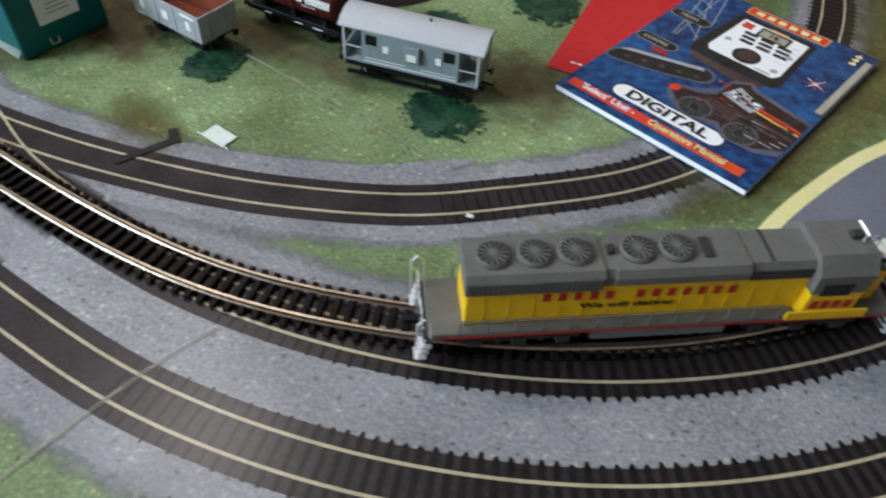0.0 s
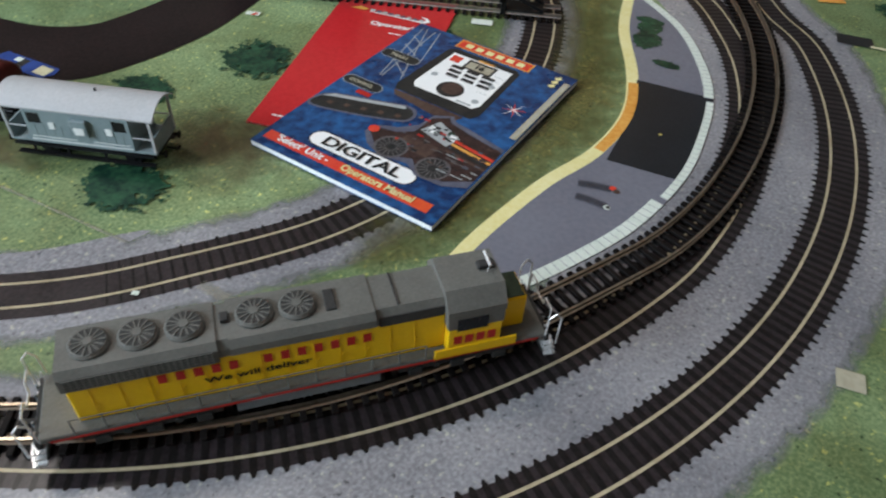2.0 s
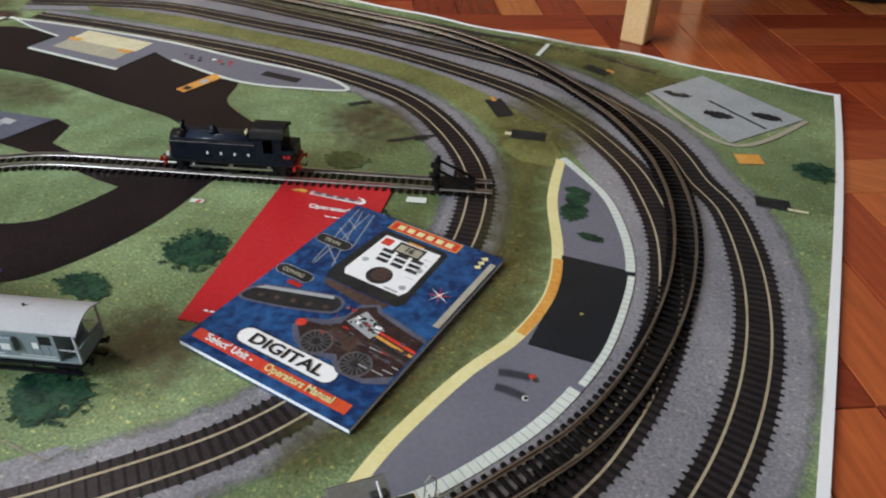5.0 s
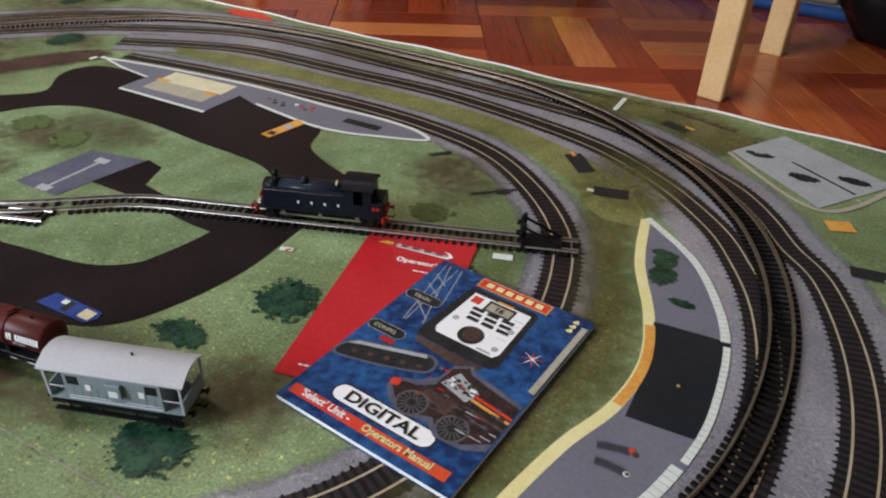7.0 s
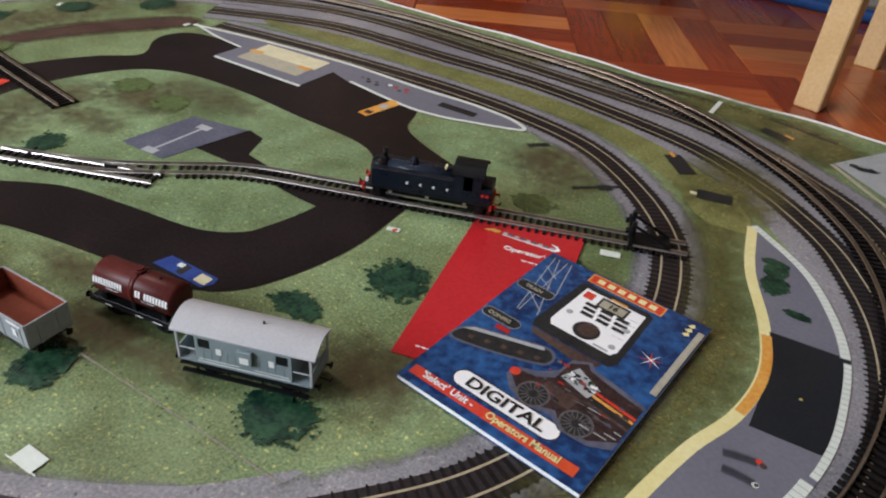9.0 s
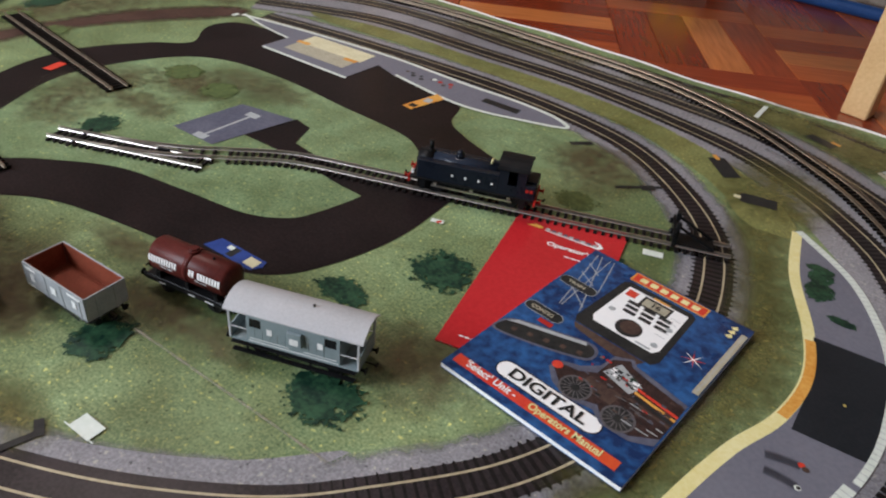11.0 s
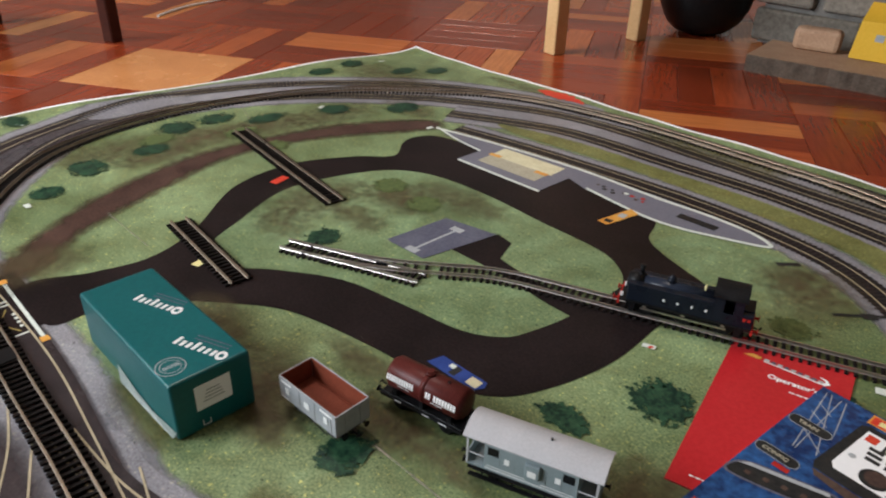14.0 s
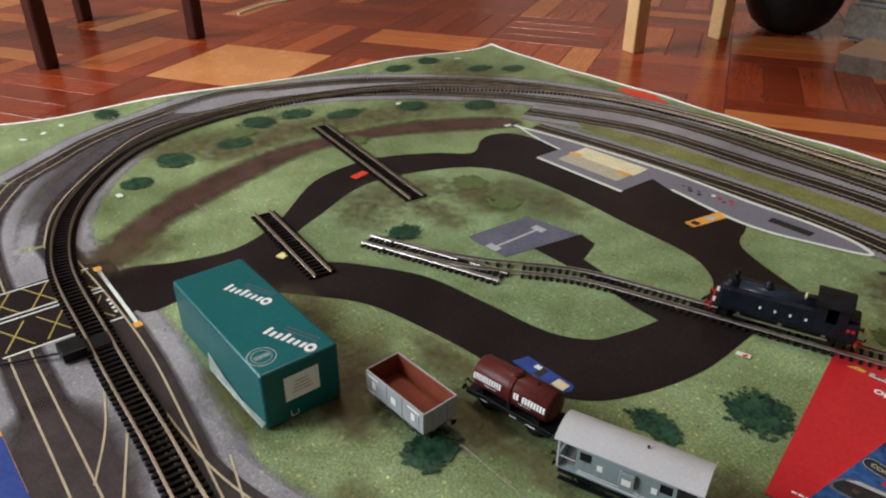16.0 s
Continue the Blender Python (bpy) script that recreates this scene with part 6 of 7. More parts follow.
def card_box():
    t = thing("ball_box", "dark teal card box with silver lettering, standing on the mat", "box", pose(-0.037, 0.1085, 0.0006, 0, 0, 0.5))
    X, Y, Z = 0.083, 0.0325, 0.0515
    part("carton", box(-X, X, -Y, Y, 0, Z, bev=0.0026, seg=3), BOX_GREEN, t, "teal card carton")
    part("end_label", box(X, X + 0.0003, -0.0150, 0.0140, 0.0190, 0.0410), PAPER, t, "crumpled pale paper label", pose(0, 0, 0))
    bm = bmesh.new()
    for k in range(4):
        bx(bm, X + 0.0003, X + 0.0004, -0.009 + 0.001 * k, 0.008 - 0.001 * k, 0.025 + k * 0.003, 0.026 + k * 0.003)
    part("label_print", bm, GREY_INK, t)
    # the maker's name is drawn as a ring and slanted bars, twice across the top
    for x, y in ((0.0, 0.0185), (0.078, 0.0155)):
        # own frame: u runs along the line of lettering towards the ring, v up the letters
        fr = pose(x, y, Z, 0, 0, 22.5)
        for k in range(7):
            u = -0.0085 - 0.0058 * k
            tall = 0.0026 + (0.003 if k in (3, 6) else 0)
            slant = [(u - 0.0042, -0.0040), (u - 0.0012, -0.0040), (u - 0.0004, tall), (u - 0.0034, tall)]
            bar = bmesh.new()
            low = [bar.verts.new((p, q, 0)) for p, q in slant]
            top = [bar.verts.new((p, q, 0.0002)) for p, q in slant]
            bar.faces.new(top)
            for i in range(4):
                bar.faces.new((low[i], low[(i + 1) % 4], top[(i + 1) % 4], top[i]))
            part("name_bar", bar, WHITE_PAINT, t, "silver-white lettering bar", fr)
        ring = bmesh.new()
        prev = None
        for k in range(25):
            a = 6.2832 * k / 24
            row = [ring.verts.new((-0.0035 + r * math.cos(a), -0.0008 + 1.15 * r * math.sin(a), 0.0002)) for r in (0.0020, 0.0046)]
            if prev:
                ring.faces.new((prev[0], prev[1], row[1], row[0]))
            prev = row
        part("ring_mark", ring, WHITE_PAINT, t, "silver-white ring", fr)
        sm = bmesh.new()
        for r in range(2):
            for k in range(11):
                u = -0.004 - 0.003 * k
                bx(sm, u - 0.0018, u, 0.0075 + r * 0.004, 0.0090 + r * 0.004, 0, 0.0002)
        part("small_bars", sm, BLUE_ROOF, t, "faint small lettering bars", fr)
    seal = bmesh.new()
    for ra, rb in ((0.0105, 0.0112), (0.0075, 0.0080)):
        prev = None
        for k in range(31):
            a = 6.2832 * k / 30
            row = [seal.verts.new((0.062 + r * math.cos(a), -0.0205 + r * math.sin(a), Z + 0.0002)) for r in (ra, rb)]
            if prev:
                seal.faces.new((prev[0], prev[1], row[1], row[0]))
            prev = row
    for k in range(9):
        y = -0.026 + 0.0014 * k
        bx(seal, 0.060, 0.064, y, y + 0.0006, Z, Z + 0.0002)
    part("round_seal", seal, GREY_INK, t, "pale round seal")
    part("corner_mark", wire([(X + 0.0003, -0.012, 0.009), (X + 0.0003, -0.012, 0.004), (X + 0.0003, -0.006, 0.004), (X + 0.0003, -0.006, 0.008)], 0.0004), WHITE_PAINT, t)
    fl = bmesh.new()
    pts = [(-0.02, -Y - 0.0005, 0.013), (-0.012, -Y - 0.004, 0.0015), (0.03, -Y - 0.0035, 0.001), (0.078, -Y - 0.002, 0.001), (0.0830, -Y - 0.0006, 0.009), (0.04, -Y - 0.0008, 0.0035), (0.005, -Y - 0.0008, 0.006)]
    vs = [fl.verts.new(p) for p in pts]
    c = fl.verts.new((0.03, -Y - 0.0015, 0.0028))
    for k in range(len(vs)):
        fl.faces.new((vs[k], vs[(k + 1) % len(vs)], c))
    bmesh.ops.solidify(fl, geom=fl.faces[:], thickness=0.0002)
    part("torn_film", fl, FILM, t, "torn strip of clear wrapping film")


card_box()


def booklet(name, label, w, h, m, thick, cover, lift_corner=0.0):
    """A stapled booklet: a block of white pages between two covers, slightly sprung open."""
    t = thing(name, label, "booklet", m)
    for nm, z0, z1, mat, inset in (("back_cover", 0, 0.0003, cover, 0), ("page_block", 0.0003, thick - 0.0003, PAPER, 0.0004), ("front_cover", thick - 0.0003, thick, cover, 0)):
        bm = bmesh.new()
        n = 10
        rows = []
        for k in range(n + 1):
            y = inset + (h - 2 * inset) * k / n
            spring = lift_corner * max(0.0, 1 - k / 6) ** 2 if nm != "back_cover" else 0
            rows.append([[bm.verts.new((x, y, z + (spring if nm == "front_cover" or z > 0.001 else 0))) for z in (z0, z1)] for x in (inset, w - inset)])
        for a, b in zip(rows, rows[1:]):
            for i, j in (((0, 0), (0, 1)), ((0, 1), (1, 1)), ((1, 1), (1, 0)), ((1, 0), (0, 0))):
                bm.faces.new((a[i[0]][i[1]], a[j[0]][j[1]], b[j[0]][j[1]], b[i[0]][i[1]]))
        for e in (rows[0], rows[-1]):
            bm.faces.new((e[0][0], e[1][0], e[1][1], e[0][1]))
        bmesh.ops.recalc_face_normals(bm, faces=bm.faces[:])
        part(nm, bm, mat, t, "white page edges" if nm == "page_block" else "")
    return t


COVER_LAYER = [0]


def cover_shape(t, name, pts, mat, top, label="", smooth=False):
    """A flat printed shape on a cover."""
    COVER_LAYER[0] += 1
    bm = bmesh.new()
    line = [(p.x, p.y) for p in spline(pts, 0.0012, True)[:-1]] if smooth else pts
    f = bm.faces.new([bm.verts.new((x, y, top + 0.00005 + COVER_LAYER[0] * 0.000003)) for x, y in line])
    f.normal_update()
    if f.normal.z < 0:
        f.normal_flip()
    bmesh.ops.triangulate(bm, faces=[f])
    return part(name, bm, mat, t, label)


def rect(x0, x1, y0, y1):
    return [(x0, y0), (x1, y0), (x1, y1), (x0, y1)]


def disc(x, y, rx, ry=None, n=20):
    return [(x + rx * math.cos(6.2832 * k / n), y + (ry or rx) * math.sin(6.2832 * k / n)) for k in range(n)]


def pill(x0, x1, y, r):
    return [(x1 - r + r * math.cos(radians(a)), y + r * math.sin(radians(a))) for a in range(-90, 91, 20)] + [(x0 + r + r * math.cos(radians(a)), y + r * math.sin(radians(a))) for a in range(90, 271, 20)]


DARK_CHASSIS = material("printed_dark_chassis", (0.014, 0.009, 0.009), (0.06, 0.032, 0.028), 0.35, scale=160, fine=600)
VERMILION = material("printed_vermilion", (0.60, 0.055, 0.02), (0.66, 0.10, 0.025), 0.4, scale=40, fine=300)
DULL_METAL = material("printed_dull_metal", (0.07, 0.065, 0.07), (0.14, 0.125, 0.125), 0.35, scale=200, fine=700)


def blue_manual():
    T = 0.0044
    t = booklet("blue_manual", "glossy dark blue instruction manual overlapping a red leaflet on the mat", 0.1435, 0.2015, pose(0.3275, 0.2945, 0.0013, 0, 0, -5.2), T, BOOK_BLUE)
    S = lambda name, pts, mat, label="", smooth=False: cover_shape(t, name, pts, mat, T, label, smooth)
    S("title_strip", rect(0.004, 0.134, 0.0075, 0.0165), RED_INK, "red title strip")
    S("title_strip_end", rect(0.0655, 0.1338, 0.0077, 0.0163), VERMILION, "orange-red end of the title strip")
    words("title", "'Select' Unit -", 0.0086, PAPER, t, pose(0.013, 0.0097, T + 0.0006), stretch=0.92)
    words("title", "Operators Manual", 0.0086, YELLOW_INK, t, pose(0.0665, 0.0097, T + 0.0006), stretch=0.87)
    S("oval_rim", pill(0.028, 0.112, 0.0285, 0.0085), BLACK_INK)
    S("oval", pill(0.029, 0.111, 0.0285, 0.0075), PAPER, "pale oval plate")
    words("oval_word", "DIGITAL", 0.0135, BLACK_INK, t, pose(0.070, 0.0238, T + 0.0006), align="CENTER", stretch=1.22)
    # maker's plate, drawn as bars
    S("plate", rect(0.042, 0.108, 0.1870, 0.2000), ORANGE_INK)
    S("plate_edge", rect(0.0435, 0.1065, 0.1883, 0.1987), RED_INK, "orange-red maker's plate")
    for k in range(6):
        x = 0.049 + k * 0.0092
        S("plate_bar", rect(x, x + 0.0062, 0.1905, 0.1965), YELLOW_INK)
    # hand controller
    S("controller", [(0.037, 0.115), (0.040, 0.108), (0.104, 0.107), (0.108, 0.114), (0.1045, 0.180), (0.100, 0.184), (0.046, 0.184), (0.041, 0.180)], BLACK_INK, "dark controller picture")
    S("controller_face", [(0.0455, 0.125), (0.049, 0.119), (0.099, 0.119), (0.102, 0.125), (0.0995, 0.178), (0.0475, 0.178)], PAPER, "white controller face")
    S("red_key", rect(0.0495, 0.058, 0.166, 0.175), RED_INK)
    S("display_rim", rect(0.063, 0.088, 0.1625, 0.1765), BLACK_INK)
    S("display", rect(0.065, 0.086, 0.1645, 0.1740), TAN_INK)
    words("display_number", "16", 0.0085, BLACK_INK, t, pose(0.0755, 0.1662, T + 0.0006), align="CENTER")
    S("display_tab", rect(0.069, 0.083, 0.1775, 0.1800), ORANGE_INK)
    for i in range(3):
        for j in range(3):
            x, y = 0.056 + i * 0.0135 + j * 0.0012, 0.1585 - j * 0.0062
            S("key", rect(x, x + 0.0105, y, y + 0.0042), BLACK_INK)
    S("dial", disc(0.073, 0.131, 0.0105), BLACK_INK, "black dial")
    S("dial_cap", disc(0.0735, 0.1325, 0.0080), BROWN)
    for x, y in ((0.052, 0.142), (0.096, 0.128), (0.096, 0.152)):
        S("small_key", disc(x, y, 0.0028, n=12), GREY_INK)
    for k in range(5):
        S("face_line", rect(0.090, 0.0985, 0.140 + 0.0065 * k, 0.1405 + 0.0065 * k), GREY_INK)
    S("face_mark", rect(0.084, 0.096, 0.1205, 0.1225), GREY_INK)
    S("stand", [(0.044, 0.101), (0.094, 0.094), (0.100, 0.106), (0.040, 0.107)], BROWN)
    # pylons, word plates
    for a, b in (((0.006, 0.196), (0.020, 0.116)), ((0.010, 0.196), (0.036, 0.120)), ((0.018, 0.196), (0.022, 0.116)), ((0.022, 0.196), (0.034, 0.150)), ((0.007, 0.180), (0.022, 0.170)), ((0.009, 0.165), (0.026, 0.155)), ((0.012, 0.150), (0.030, 0.140)), ((0.004, 0.150), (0.036, 0.125))):
        d = Vector((b[0] - a[0], b[1] - a[1]))
        q = Vector((-d.y, d.x)).normalized() * 0.00035
        S("pylon_line", [(a[0] + q.x, a[1] + q.y), (b[0] + q.x, b[1] + q.y), (b[0] - q.x, b[1] - q.y), (a[0] - q.x, a[1] - q.y)], GREY_INK)
    for y, w in ((0.1465, "TRAIN"), (0.0985, "CONFIG")):
        S("word_plate_rim", pill(-0.0 + 0.0008, 0.0345, y, 0.0058), GREY_INK)
        S("word_plate", pill(0.0012, 0.0340, y, 0.0053), BLACK_INK, "dark word plate")
        words("plate_word", w, 0.0054, TAN_INK, t, pose(0.0165, y - 0.0022, T + 0.0006), align="CENTER")
    # black diesel shell
    S("loco_halo", [(0.003, 0.0545), (0.001, 0.066), (0.010, 0.0765), (0.040, 0.0875), (0.062, 0.0945), (0.0715, 0.0900), (0.0715, 0.0785), (0.060, 0.0715), (0.030, 0.0605)], BLUE_ROOF, smooth=True)
    S("loco_shell", [(0.0045, 0.0565), (0.003, 0.066), (0.011, 0.0745), (0.040, 0.0855), (0.061, 0.0922), (0.0695, 0.0885), (0.0695, 0.0800), (0.059, 0.0735), (0.030, 0.0625)], BLACK_INK, "black locomotive shell picture", True)
    S("loco_roof", [(0.004, 0.069), (0.010, 0.0755), (0.060, 0.0930), (0.062, 0.0900), (0.012, 0.0725)], GREY_INK)
    for k in range(5):
        x = 0.012 + k * 0.012
        y = 0.0635 + k * 0.0036
        S("loco_port", rect(x, x + 0.004, y, y + 0.004), BROWN)
    S("red_mark", rect(0.020, 0.032, 0.086, 0.091), LOCO_RED)
    # open steam chassis
    S("chassis_halo", [(0.054, 0.053), (0.058, 0.064), (0.070, 0.069), (0.080, 0.080), (0.082, 0.096), (0.094, 0.103), (0.099, 0.098), (0.112, 0.096), (0.142, 0.090), (0.142, 0.042), (0.128, 0.034), (0.108, 0.033), (0.098, 0.040), (0.078, 0.036), (0.064, 0.042)], BLUE_ROOF)
    S("chassis", [(0.058, 0.054), (0.062, 0.062), (0.072, 0.064), (0.082, 0.072), (0.083, 0.092), (0.093, 0.100), (0.097, 0.095), (0.110, 0.092), (0.142, 0.086), (0.142, 0.050), (0.126, 0.038), (0.108, 0.036), (0.098, 0.046), (0.080, 0.039), (0.068, 0.045)], DARK_CHASSIS, "open locomotive chassis picture")
    S("chassis_body", [(0.078, 0.052), (0.104, 0.052), (0.106, 0.066), (0.080, 0.066)], BROWN)
    for x, y, r in ((0.079, 0.0485, 0.0118), (0.114, 0.0455, 0.0118)):
        S("drive_wheel_rim", disc(x, y, r), DULL_METAL)
        S("drive_wheel", disc(x, y, r * 0.86), BLACK_INK)
        for k in range(8):
            c, s_ = math.cos(k * 0.3927), math.sin(k * 0.3927)
            S("drive_wheel_spoke", [(x + a * r * 0.84 * c - b * 0.0004 * s_, y + a * r * 0.84 * s_ + b * 0.0004 * c) for a, b in ((-1, -1), (1, -1), (1, 1), (-1, 1))], DULL_METAL)
        S("drive_wheel_hub", disc(x, y, r * 0.28), BLACK_INK)
    S("circuit_board", [(0.084, 0.076), (0.108, 0.070), (0.112, 0.082), (0.090, 0.092)], GREY_INK)
    rng2 = random.Random(9)
    for k in range(22):
        x, y = rng2.uniform(0.086, 0.108), rng2.uniform(0.075, 0.086)
        S("component", rect(x, x + rng2.uniform(0.0015, 0.004), y, y + rng2.uniform(0.001, 0.003)), rng2.choice((BLACK_INK, NOSE_GREEN, PAPER, BUSH, BLACK_INK)))
    for k, mat in enumerate((RED_INK, ORANGE_INK, BLACK_INK, BROWN)):
        S("cable_print", [(0.110, 0.080 - 0.004 * k), (0.142, 0.076 - 0.004 * k), (0.142, 0.0735 - 0.004 * k), (0.110, 0.0775 - 0.004 * k)], mat)
    for k in range(10):
        x, y = rng2.uniform(0.112, 0.137), rng2.uniform(0.045, 0.064)
        S("drive_rod", rect(x, x + rng2.uniform(0.004, 0.012), y, y + 0.0010), DULL_METAL if k % 2 else GREY_INK)
    for k in range(60):
        x, y = rng2.uniform(0.074, 0.136), rng2.uniform(0.048, 0.088)
        S("chassis_detail", rect(x, x + rng2.uniform(0.001, 0.005), y, y + rng2.uniform(0.0006, 0.0026)), rng2.choice((BROWN, BLACK_INK, BROWN, DULL_METAL, DUSK_INK, LOCO_RED)))
    S("front_lamp", disc(0.058, 0.058, 0.004, n=12), RED_INK)
    # gauge bar, spark and small marks at the outer edge
    S("gauge_bar", rect(0.1375, 0.1425, 0.104, 0.190), TAN_INK, "tan bar")
    S("gauge_line", rect(0.1395, 0.1400, 0.106, 0.188), GREY_INK)
    for a in (20, 65, 110, 155):
        c, s_ = math.cos(radians(a)), math.sin(radians(a))
        S("spark", [(0.124 + 0.010 * c, 0.135 + 0.010 * s_), (0.124 - 0.0006 * s_, 0.135 + 0.0006 * c), (0.124 - 0.010 * c, 0.135 - 0.010 * s_), (0.124 + 0.0006 * s_, 0.135 - 0.0006 * c)], PAPER if a % 2 else RED_INK)
    for k in range(3):
        S("small_mark", [(0.128, 0.180 + 0.006 * k), (0.132, 0.184 + 0.006 * k), (0.134, 0.180 + 0.006 * k), (0.131, 0.178 + 0.006 * k)], YELLOW_INK)


blue_manual()


def red_leaflet():
    T = 0.0011
    t = booklet("red_leaflet", "tall glossy red leaflet partly under the blue manual", 0.1, 0.2085, pose(0.3085, 0.3135, 0.0007, 0, 0, 13.6), T, BOOK_RED)
    S = lambda name, pts, mat, label="": cover_shape(t, name, pts, mat, T, label)
    for k in range(9):
        x = 0.030 + 0.0055 * k
        S("brand_bar", [(x, 0.1805 - 0.0006 * k), (x + 0.004, 0.1805 - 0.0006 * k), (x + 0.0045, 0.1840 - 0.0006 * k), (x + 0.0005, 0.1840 - 0.0006 * k)], BLUE_ROOF if k % 2 else GREY_INK)
    S("brand_swoosh", [(0.030, 0.1790), (0.080, 0.1735), (0.084, 0.1775), (0.080, 0.1830), (0.074, 0.1845), (0.080, 0.1795), (0.078, 0.1755), (0.030, 0.1800)], PAPER, "white swoosh")
    S("brand_dot", [(0.012, 0.181), (0.026, 0.180), (0.028, 0.184), (0.020, 0.186)], ORANGE_INK)
    words("title", "Operator's Manual", 0.0085, PAPER, t, pose(0.037, 0.1585, T + 0.0005), stretch=1.05)
    for k in range(5):
        S("small_bar", rect(0.056 + 0.006 * k, 0.061 + 0.006 * k, 0.1475, 0.1490), PAPER)
    for k in range(4):
        S("small_bar", rect(0.014 + 0.0045 * k, 0.0175 + 0.0045 * k, 0.011, 0.0125), PAPER)


red_leaflet()

# ---- furniture and hearth beyond the mat ----


def pine_bench():
    t = thing("pine_bench", "plain pine bench with square legs standing on the parquet", "bench", pose(-0.008, 1.255, FLOOR_Z, 0, 0, -8.9))
    for x in (-0.49, 0.49):
        for y in (-0.128, 0.128):
            part("leg", box(x - 0.017, x + 0.017, y - 0.017, y + 0.017, 0, 0.42, bev=0.002), PINE, t)
        part("rail", box(x - 0.010, x + 0.010, -0.110, 0.110, 0.36, 0.415, bev=0.002), PINE, t)
    for y in (-0.128, 0.128):
        part("apron", box(-0.472, 0.472, y - 0.009, y + 0.009, 0.36, 0.415, bev=0.002), PINE, t)
    for k in range(3):
        y = -0.11 + k * 0.11
        part("seat_board", box(-0.54, 0.54, y - 0.053, y + 0.053, 0.42, 0.442, bev=0.003), PINE, t)


pine_bench()


def dark_chair():
    t = thing("dark_chair", "dark stained wooden chair standing on the parquet", "chair", pose(-1.33, 0.29, FLOOR_Z, 0, 0, 20))
    legs = ((-1.127, 0.200), (-1.187, 0.521), (-1.525, 0.375), (-1.47, 0.06))
    inv = pose(-1.33, 0.29, FLOOR_Z, 0, 0, 20).inverted()
    for p in legs:
        q = inv @ Vector((*p, FLOOR_Z))
        part("leg", bx(bmesh.new(), q.x - 0.015, q.x + 0.015, q.y - 0.015, q.y + 0.015, 0, 0.43, bev=0.003), DARK_WOOD, t)
    part("seat", box(-0.21, 0.22, -0.19, 0.22, 0.43, 0.465, bev=0.006), DARK_WOOD, t)
    part("backrest", box(-0.22, -0.19, -0.19, 0.20, 0.62, 0.85, bev=0.006), DARK_WOOD, t)
    for y in (-0.17, 0.18):
        part("back_post", box(-0.218, -0.192, y - 0.013, y + 0.013, 0.465, 0.62), DARK_WOOD, t)


dark_chair()


def black_pot():
    t = thing("black_pot", "round black bag-like pot standing on the parquet by the hearth", "pot", pose(-0.415, 1.645, FLOOR_Z))
    bm = bmesh.new()
    prof = [(0.0, 0.0), (0.032, 0.0), (0.062, 0.009), (0.086, 0.03), (0.104, 0.066), (0.114, 0.12), (0.116, 0.2), (0.110, 0.30), (0.102, 0.30), (0.105, 0.2)]
    rings = [[bm.verts.new((r * math.cos(6.2832 * k / 40) * (1 + 0.02 * math.sin(k)), r * math.sin(6.2832 * k / 40), z)) for k in range(40 if r else 1)] for r, z in prof]
    for ra, rb in zip(rings, rings[1:]):
        for k in range(40):
            j = (k + 1) % 40
            f = bm.faces.new(list(dict.fromkeys((ra[k % len(ra)], ra[j % len(ra)], rb[j], rb[k]))))
            f.smooth = True
    bmesh.ops.recalc_face_normals(bm, faces=bm.faces[:])
    part("body", bm, BLACK_PLASTIC, t)
    part("rim", cyl(bmesh.new(), (0, 0, 0.30), "z", 0.114, 0.012, 40), BLACK_PLASTIC, t)


black_pot()


def dark_bag():
    t = thing("dark_bag", "soft black bag slumped on the parquet beside the bench", "bag", pose(0.72, 1.50, FLOOR_Z, 0, 0, 15))
    bm = bmesh.new()
    bmesh.ops.create_icosphere(bm, subdivisions=4, radius=1)
    for v in bm.verts:
        c = v.co
        k = 1 + 0.12 * noise.noise(c * 2.1) + 0.05 * noise.noise(c * 6)
        v.co = Vector((c.x * 0.17 * k, c.y * 0.13 * k, max(c.z * 0.15 * k + 0.12, 0)))
    for f in bm.faces:
        f.smooth = True
    part("body", bm, BLACK_PLASTIC, t)
    part("handle", wire([(-0.08, 0, 0.24), (-0.05, 0, 0.31), (0.03, 0, 0.32), (0.08, 0, 0.24)], 0.006, 10), BLACK_PLASTIC, t)


dark_bag()


def hearth():
    wall = tagged(new("wall_hearth", mesh_of(box(-0.28, 1.5, 1.675, 1.86, FLOOR_Z, 2.5), "wall_hearth", MORTAR)), "rough grey stone fireplace wall with wide mortar joints", "wall", kind="structure")
    rng = random.Random(11)
    metas = [mesh_of(box(-w / 2, w / 2, -0.012, 0.012, -0.036, 0.036, bev=0.007, seg=2), "stone", STONE) for w in (0.15, 0.19, 0.23)]
    for row in range(5):
        x = -0.28 - rng.uniform(0, 0.06)
        while x < 1.4:
            k = rng.randrange(3)
            w = (0.15, 0.19, 0.23)[k]
            shared("stone", metas[k], wall, pose(x + w / 2 + 0.012, 1.672 + rng.uniform(-0.004, 0.004), FLOOR_Z + 0.042 + row * 0.084, 0, 0, rng.uniform(-1.5, 1.5)))
            x += w + 0.018


hearth()


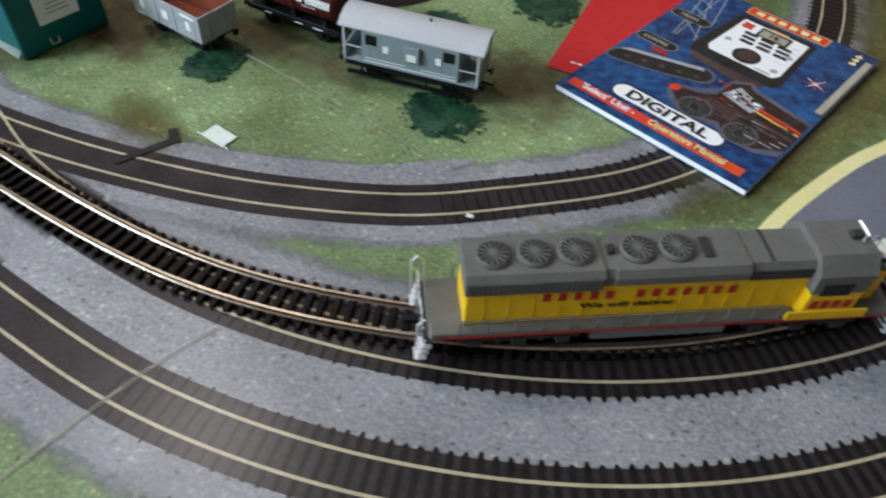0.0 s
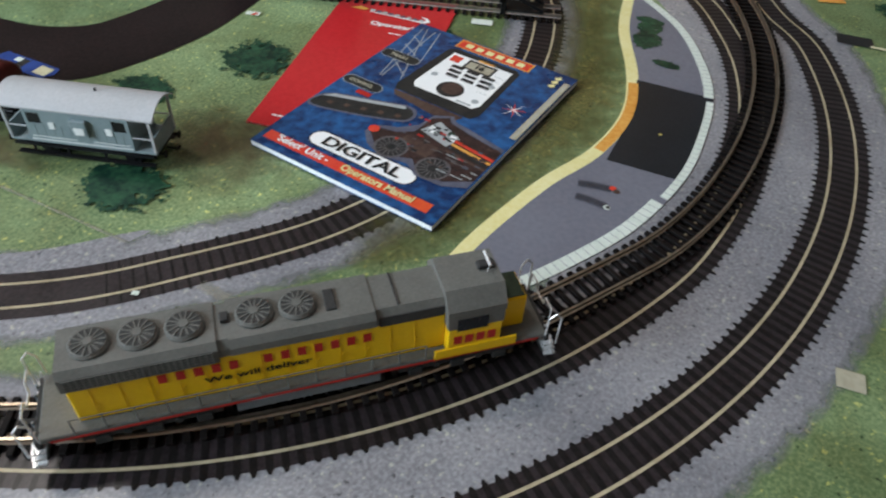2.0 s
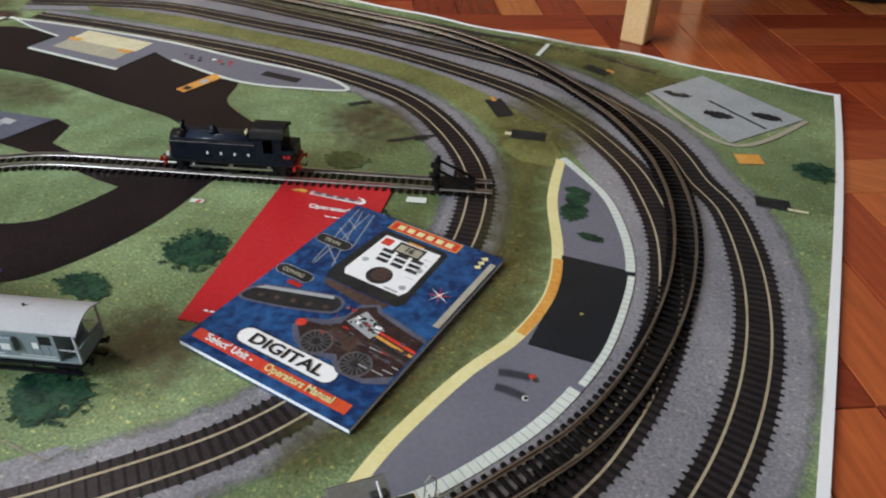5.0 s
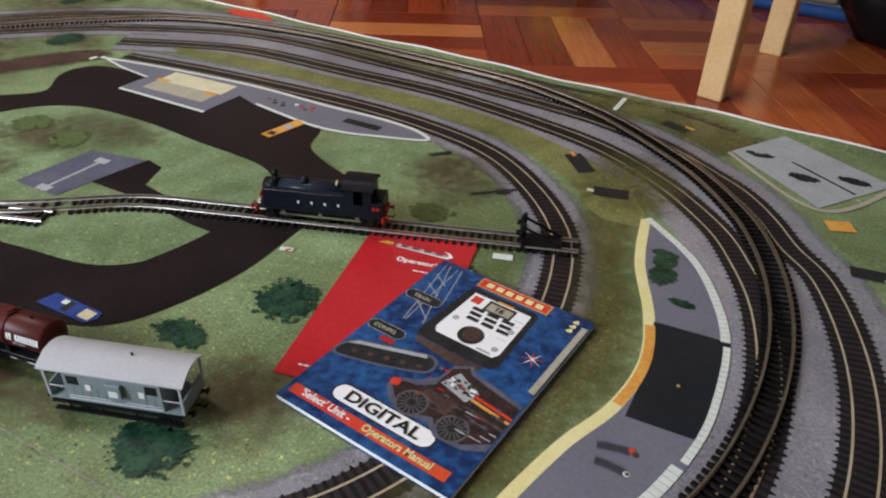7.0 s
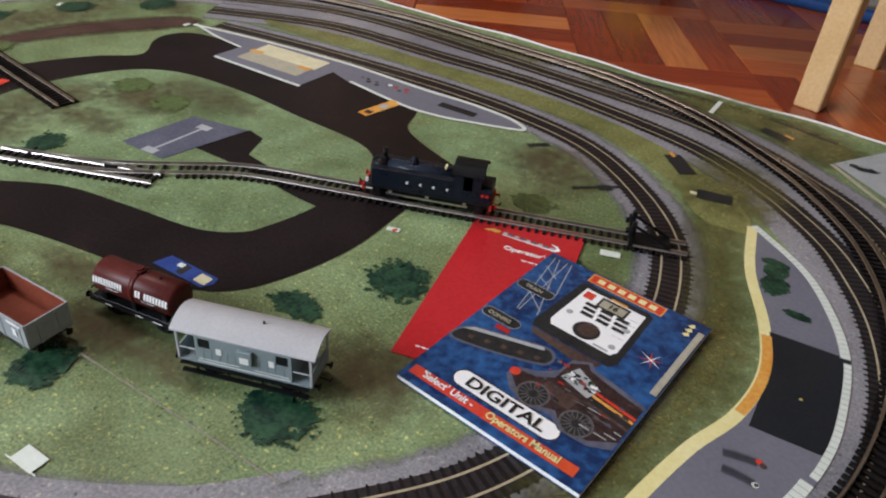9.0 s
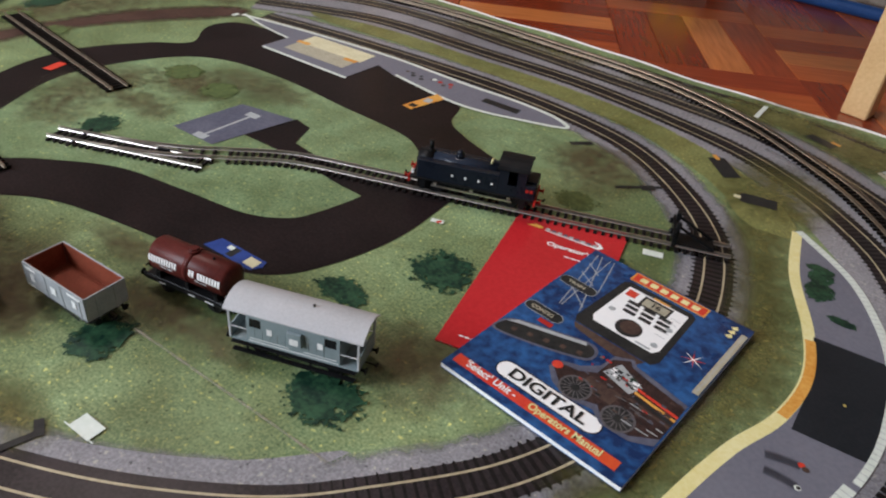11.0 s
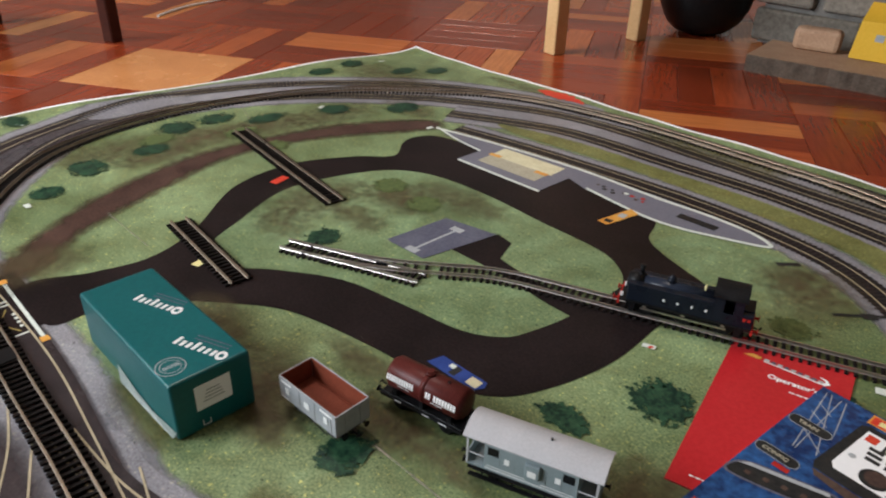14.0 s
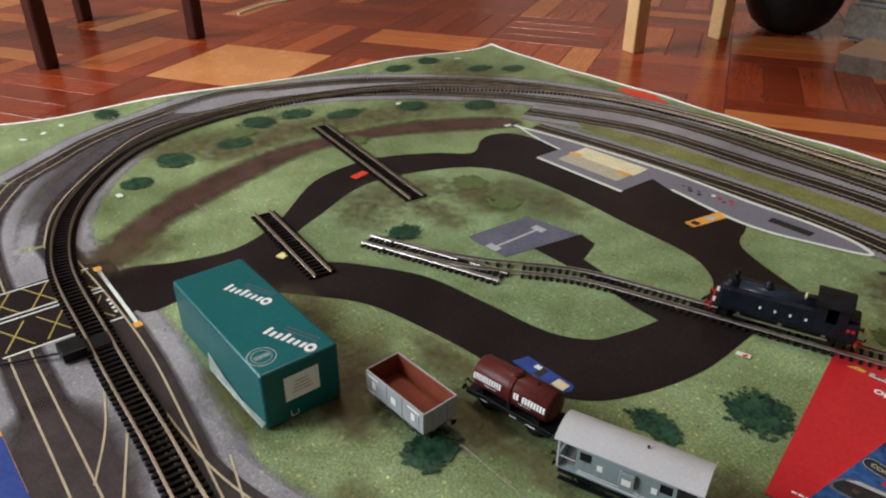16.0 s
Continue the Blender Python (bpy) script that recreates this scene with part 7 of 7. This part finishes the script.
def hearth_slab():
    t = thing("hearth_slab", "low rough brown slab with a grey broken edge on the parquet", "slab", pose(-0.045, 1.505, FLOOR_Z, 0, 0, 8))
    bm = bmesh.new()
    n = 26
    rows = []
    for k in range(n + 1):
        x = -0.145 + 0.29 * k / n
        f = -0.085 + 0.004 * noise.noise((x * 40, 0, 0))
        rows.append([bm.verts.new(p) for p in ((x, f, 0), (x, f - 0.002 + 0.003 * noise.noise((x * 60, 3, 0)), 0.034), (x, 0.085, 0.034), (x, 0.085, 0))])
    for a, b in zip(rows, rows[1:]):
        for i in range(4):
            f = bm.faces.new((a[i], a[(i + 1) % 4], b[(i + 1) % 4], b[i]))
            f.material_index = 0 if i == 1 else 1
    bm.faces.new(rows[0]).material_index = 1
    bm.faces.new(rows[-1][::-1]).material_index = 1
    bmesh.ops.recalc_face_normals(bm, faces=bm.faces[:])
    part("slab", bm, [SLAB_TOP, SLAB_EDGE], t)
    s2 = thing("small_stone", "small pale brown stone resting on the hearth slab", "stone", pose(-0.1, 1.545, FLOOR_Z + 0.0345, 0, 0, 12))
    b2 = box(-0.045, 0.045, -0.02, 0.02, 0, 0.045, bev=0.01, seg=2)
    part("body", b2, SLAB_TOP, s2)
    c = thing("yellow_card", "folded bright yellow card leaning on the hearth slab", "card", pose(0.015, 1.535, FLOOR_Z + 0.035, 0, 0, 6))
    part("lower_panel", box(-0.045, 0.045, -0.0008, 0.0008, 0, 0.075, bev=0.0004), YELLOW_CARD, c, m=pose(0, 0, 0.001, -28, 0, 0))
    part("upper_panel", box(-0.045, 0.045, -0.0008, 0.0008, 0, 0.06, bev=0.0004), YELLOW_CARD, c, m=pose(0, 0.0355, 0.067, -60, 0, 0))
    part("printed_mark", box(-0.010, 0.006, -0.0012, -0.0009, 0.038, 0.052), GREY_INK, c, m=pose(0, 0, 0.001, -28, 0, 0))
    p = thing("blue_pipe", "dark blue plastic pipe lying along the foot of the stone wall", "pipe", pose(0, 0, FLOOR_Z))
    part("tube", wire([(0.09, 1.585, 0.012), (0.4, 1.575, 0.012), (0.75, 1.56, 0.012)], 0.012, 14), BLUE_PIPE, p)
    w = thing("white_cable", "thin white cable lying on the parquet", "cable", pose(0, 0, FLOOR_Z))
    line = spline([(-1.36, 0.70), (-1.40, 0.76), (-1.43, 0.82), (-1.47, 0.95), (-1.6, 1.1), (-1.9, 1.2)], 0.02)
    part("flex", wire([(q.x, q.y, 0.003) for q in line], 0.003, 8), CABLE, w)


hearth_slab()


def ceiling_lamp():
    t = thing("ceiling_lamp", "plain round white ceiling lamp", "lamp", pose(-0.98, 0.48, 2.5))
    part("rose", cyl(bmesh.new(), (0, 0, -0.03), "z", 0.10, 0.03, 32), LAMP_SHADE, t)


ceiling_lamp()
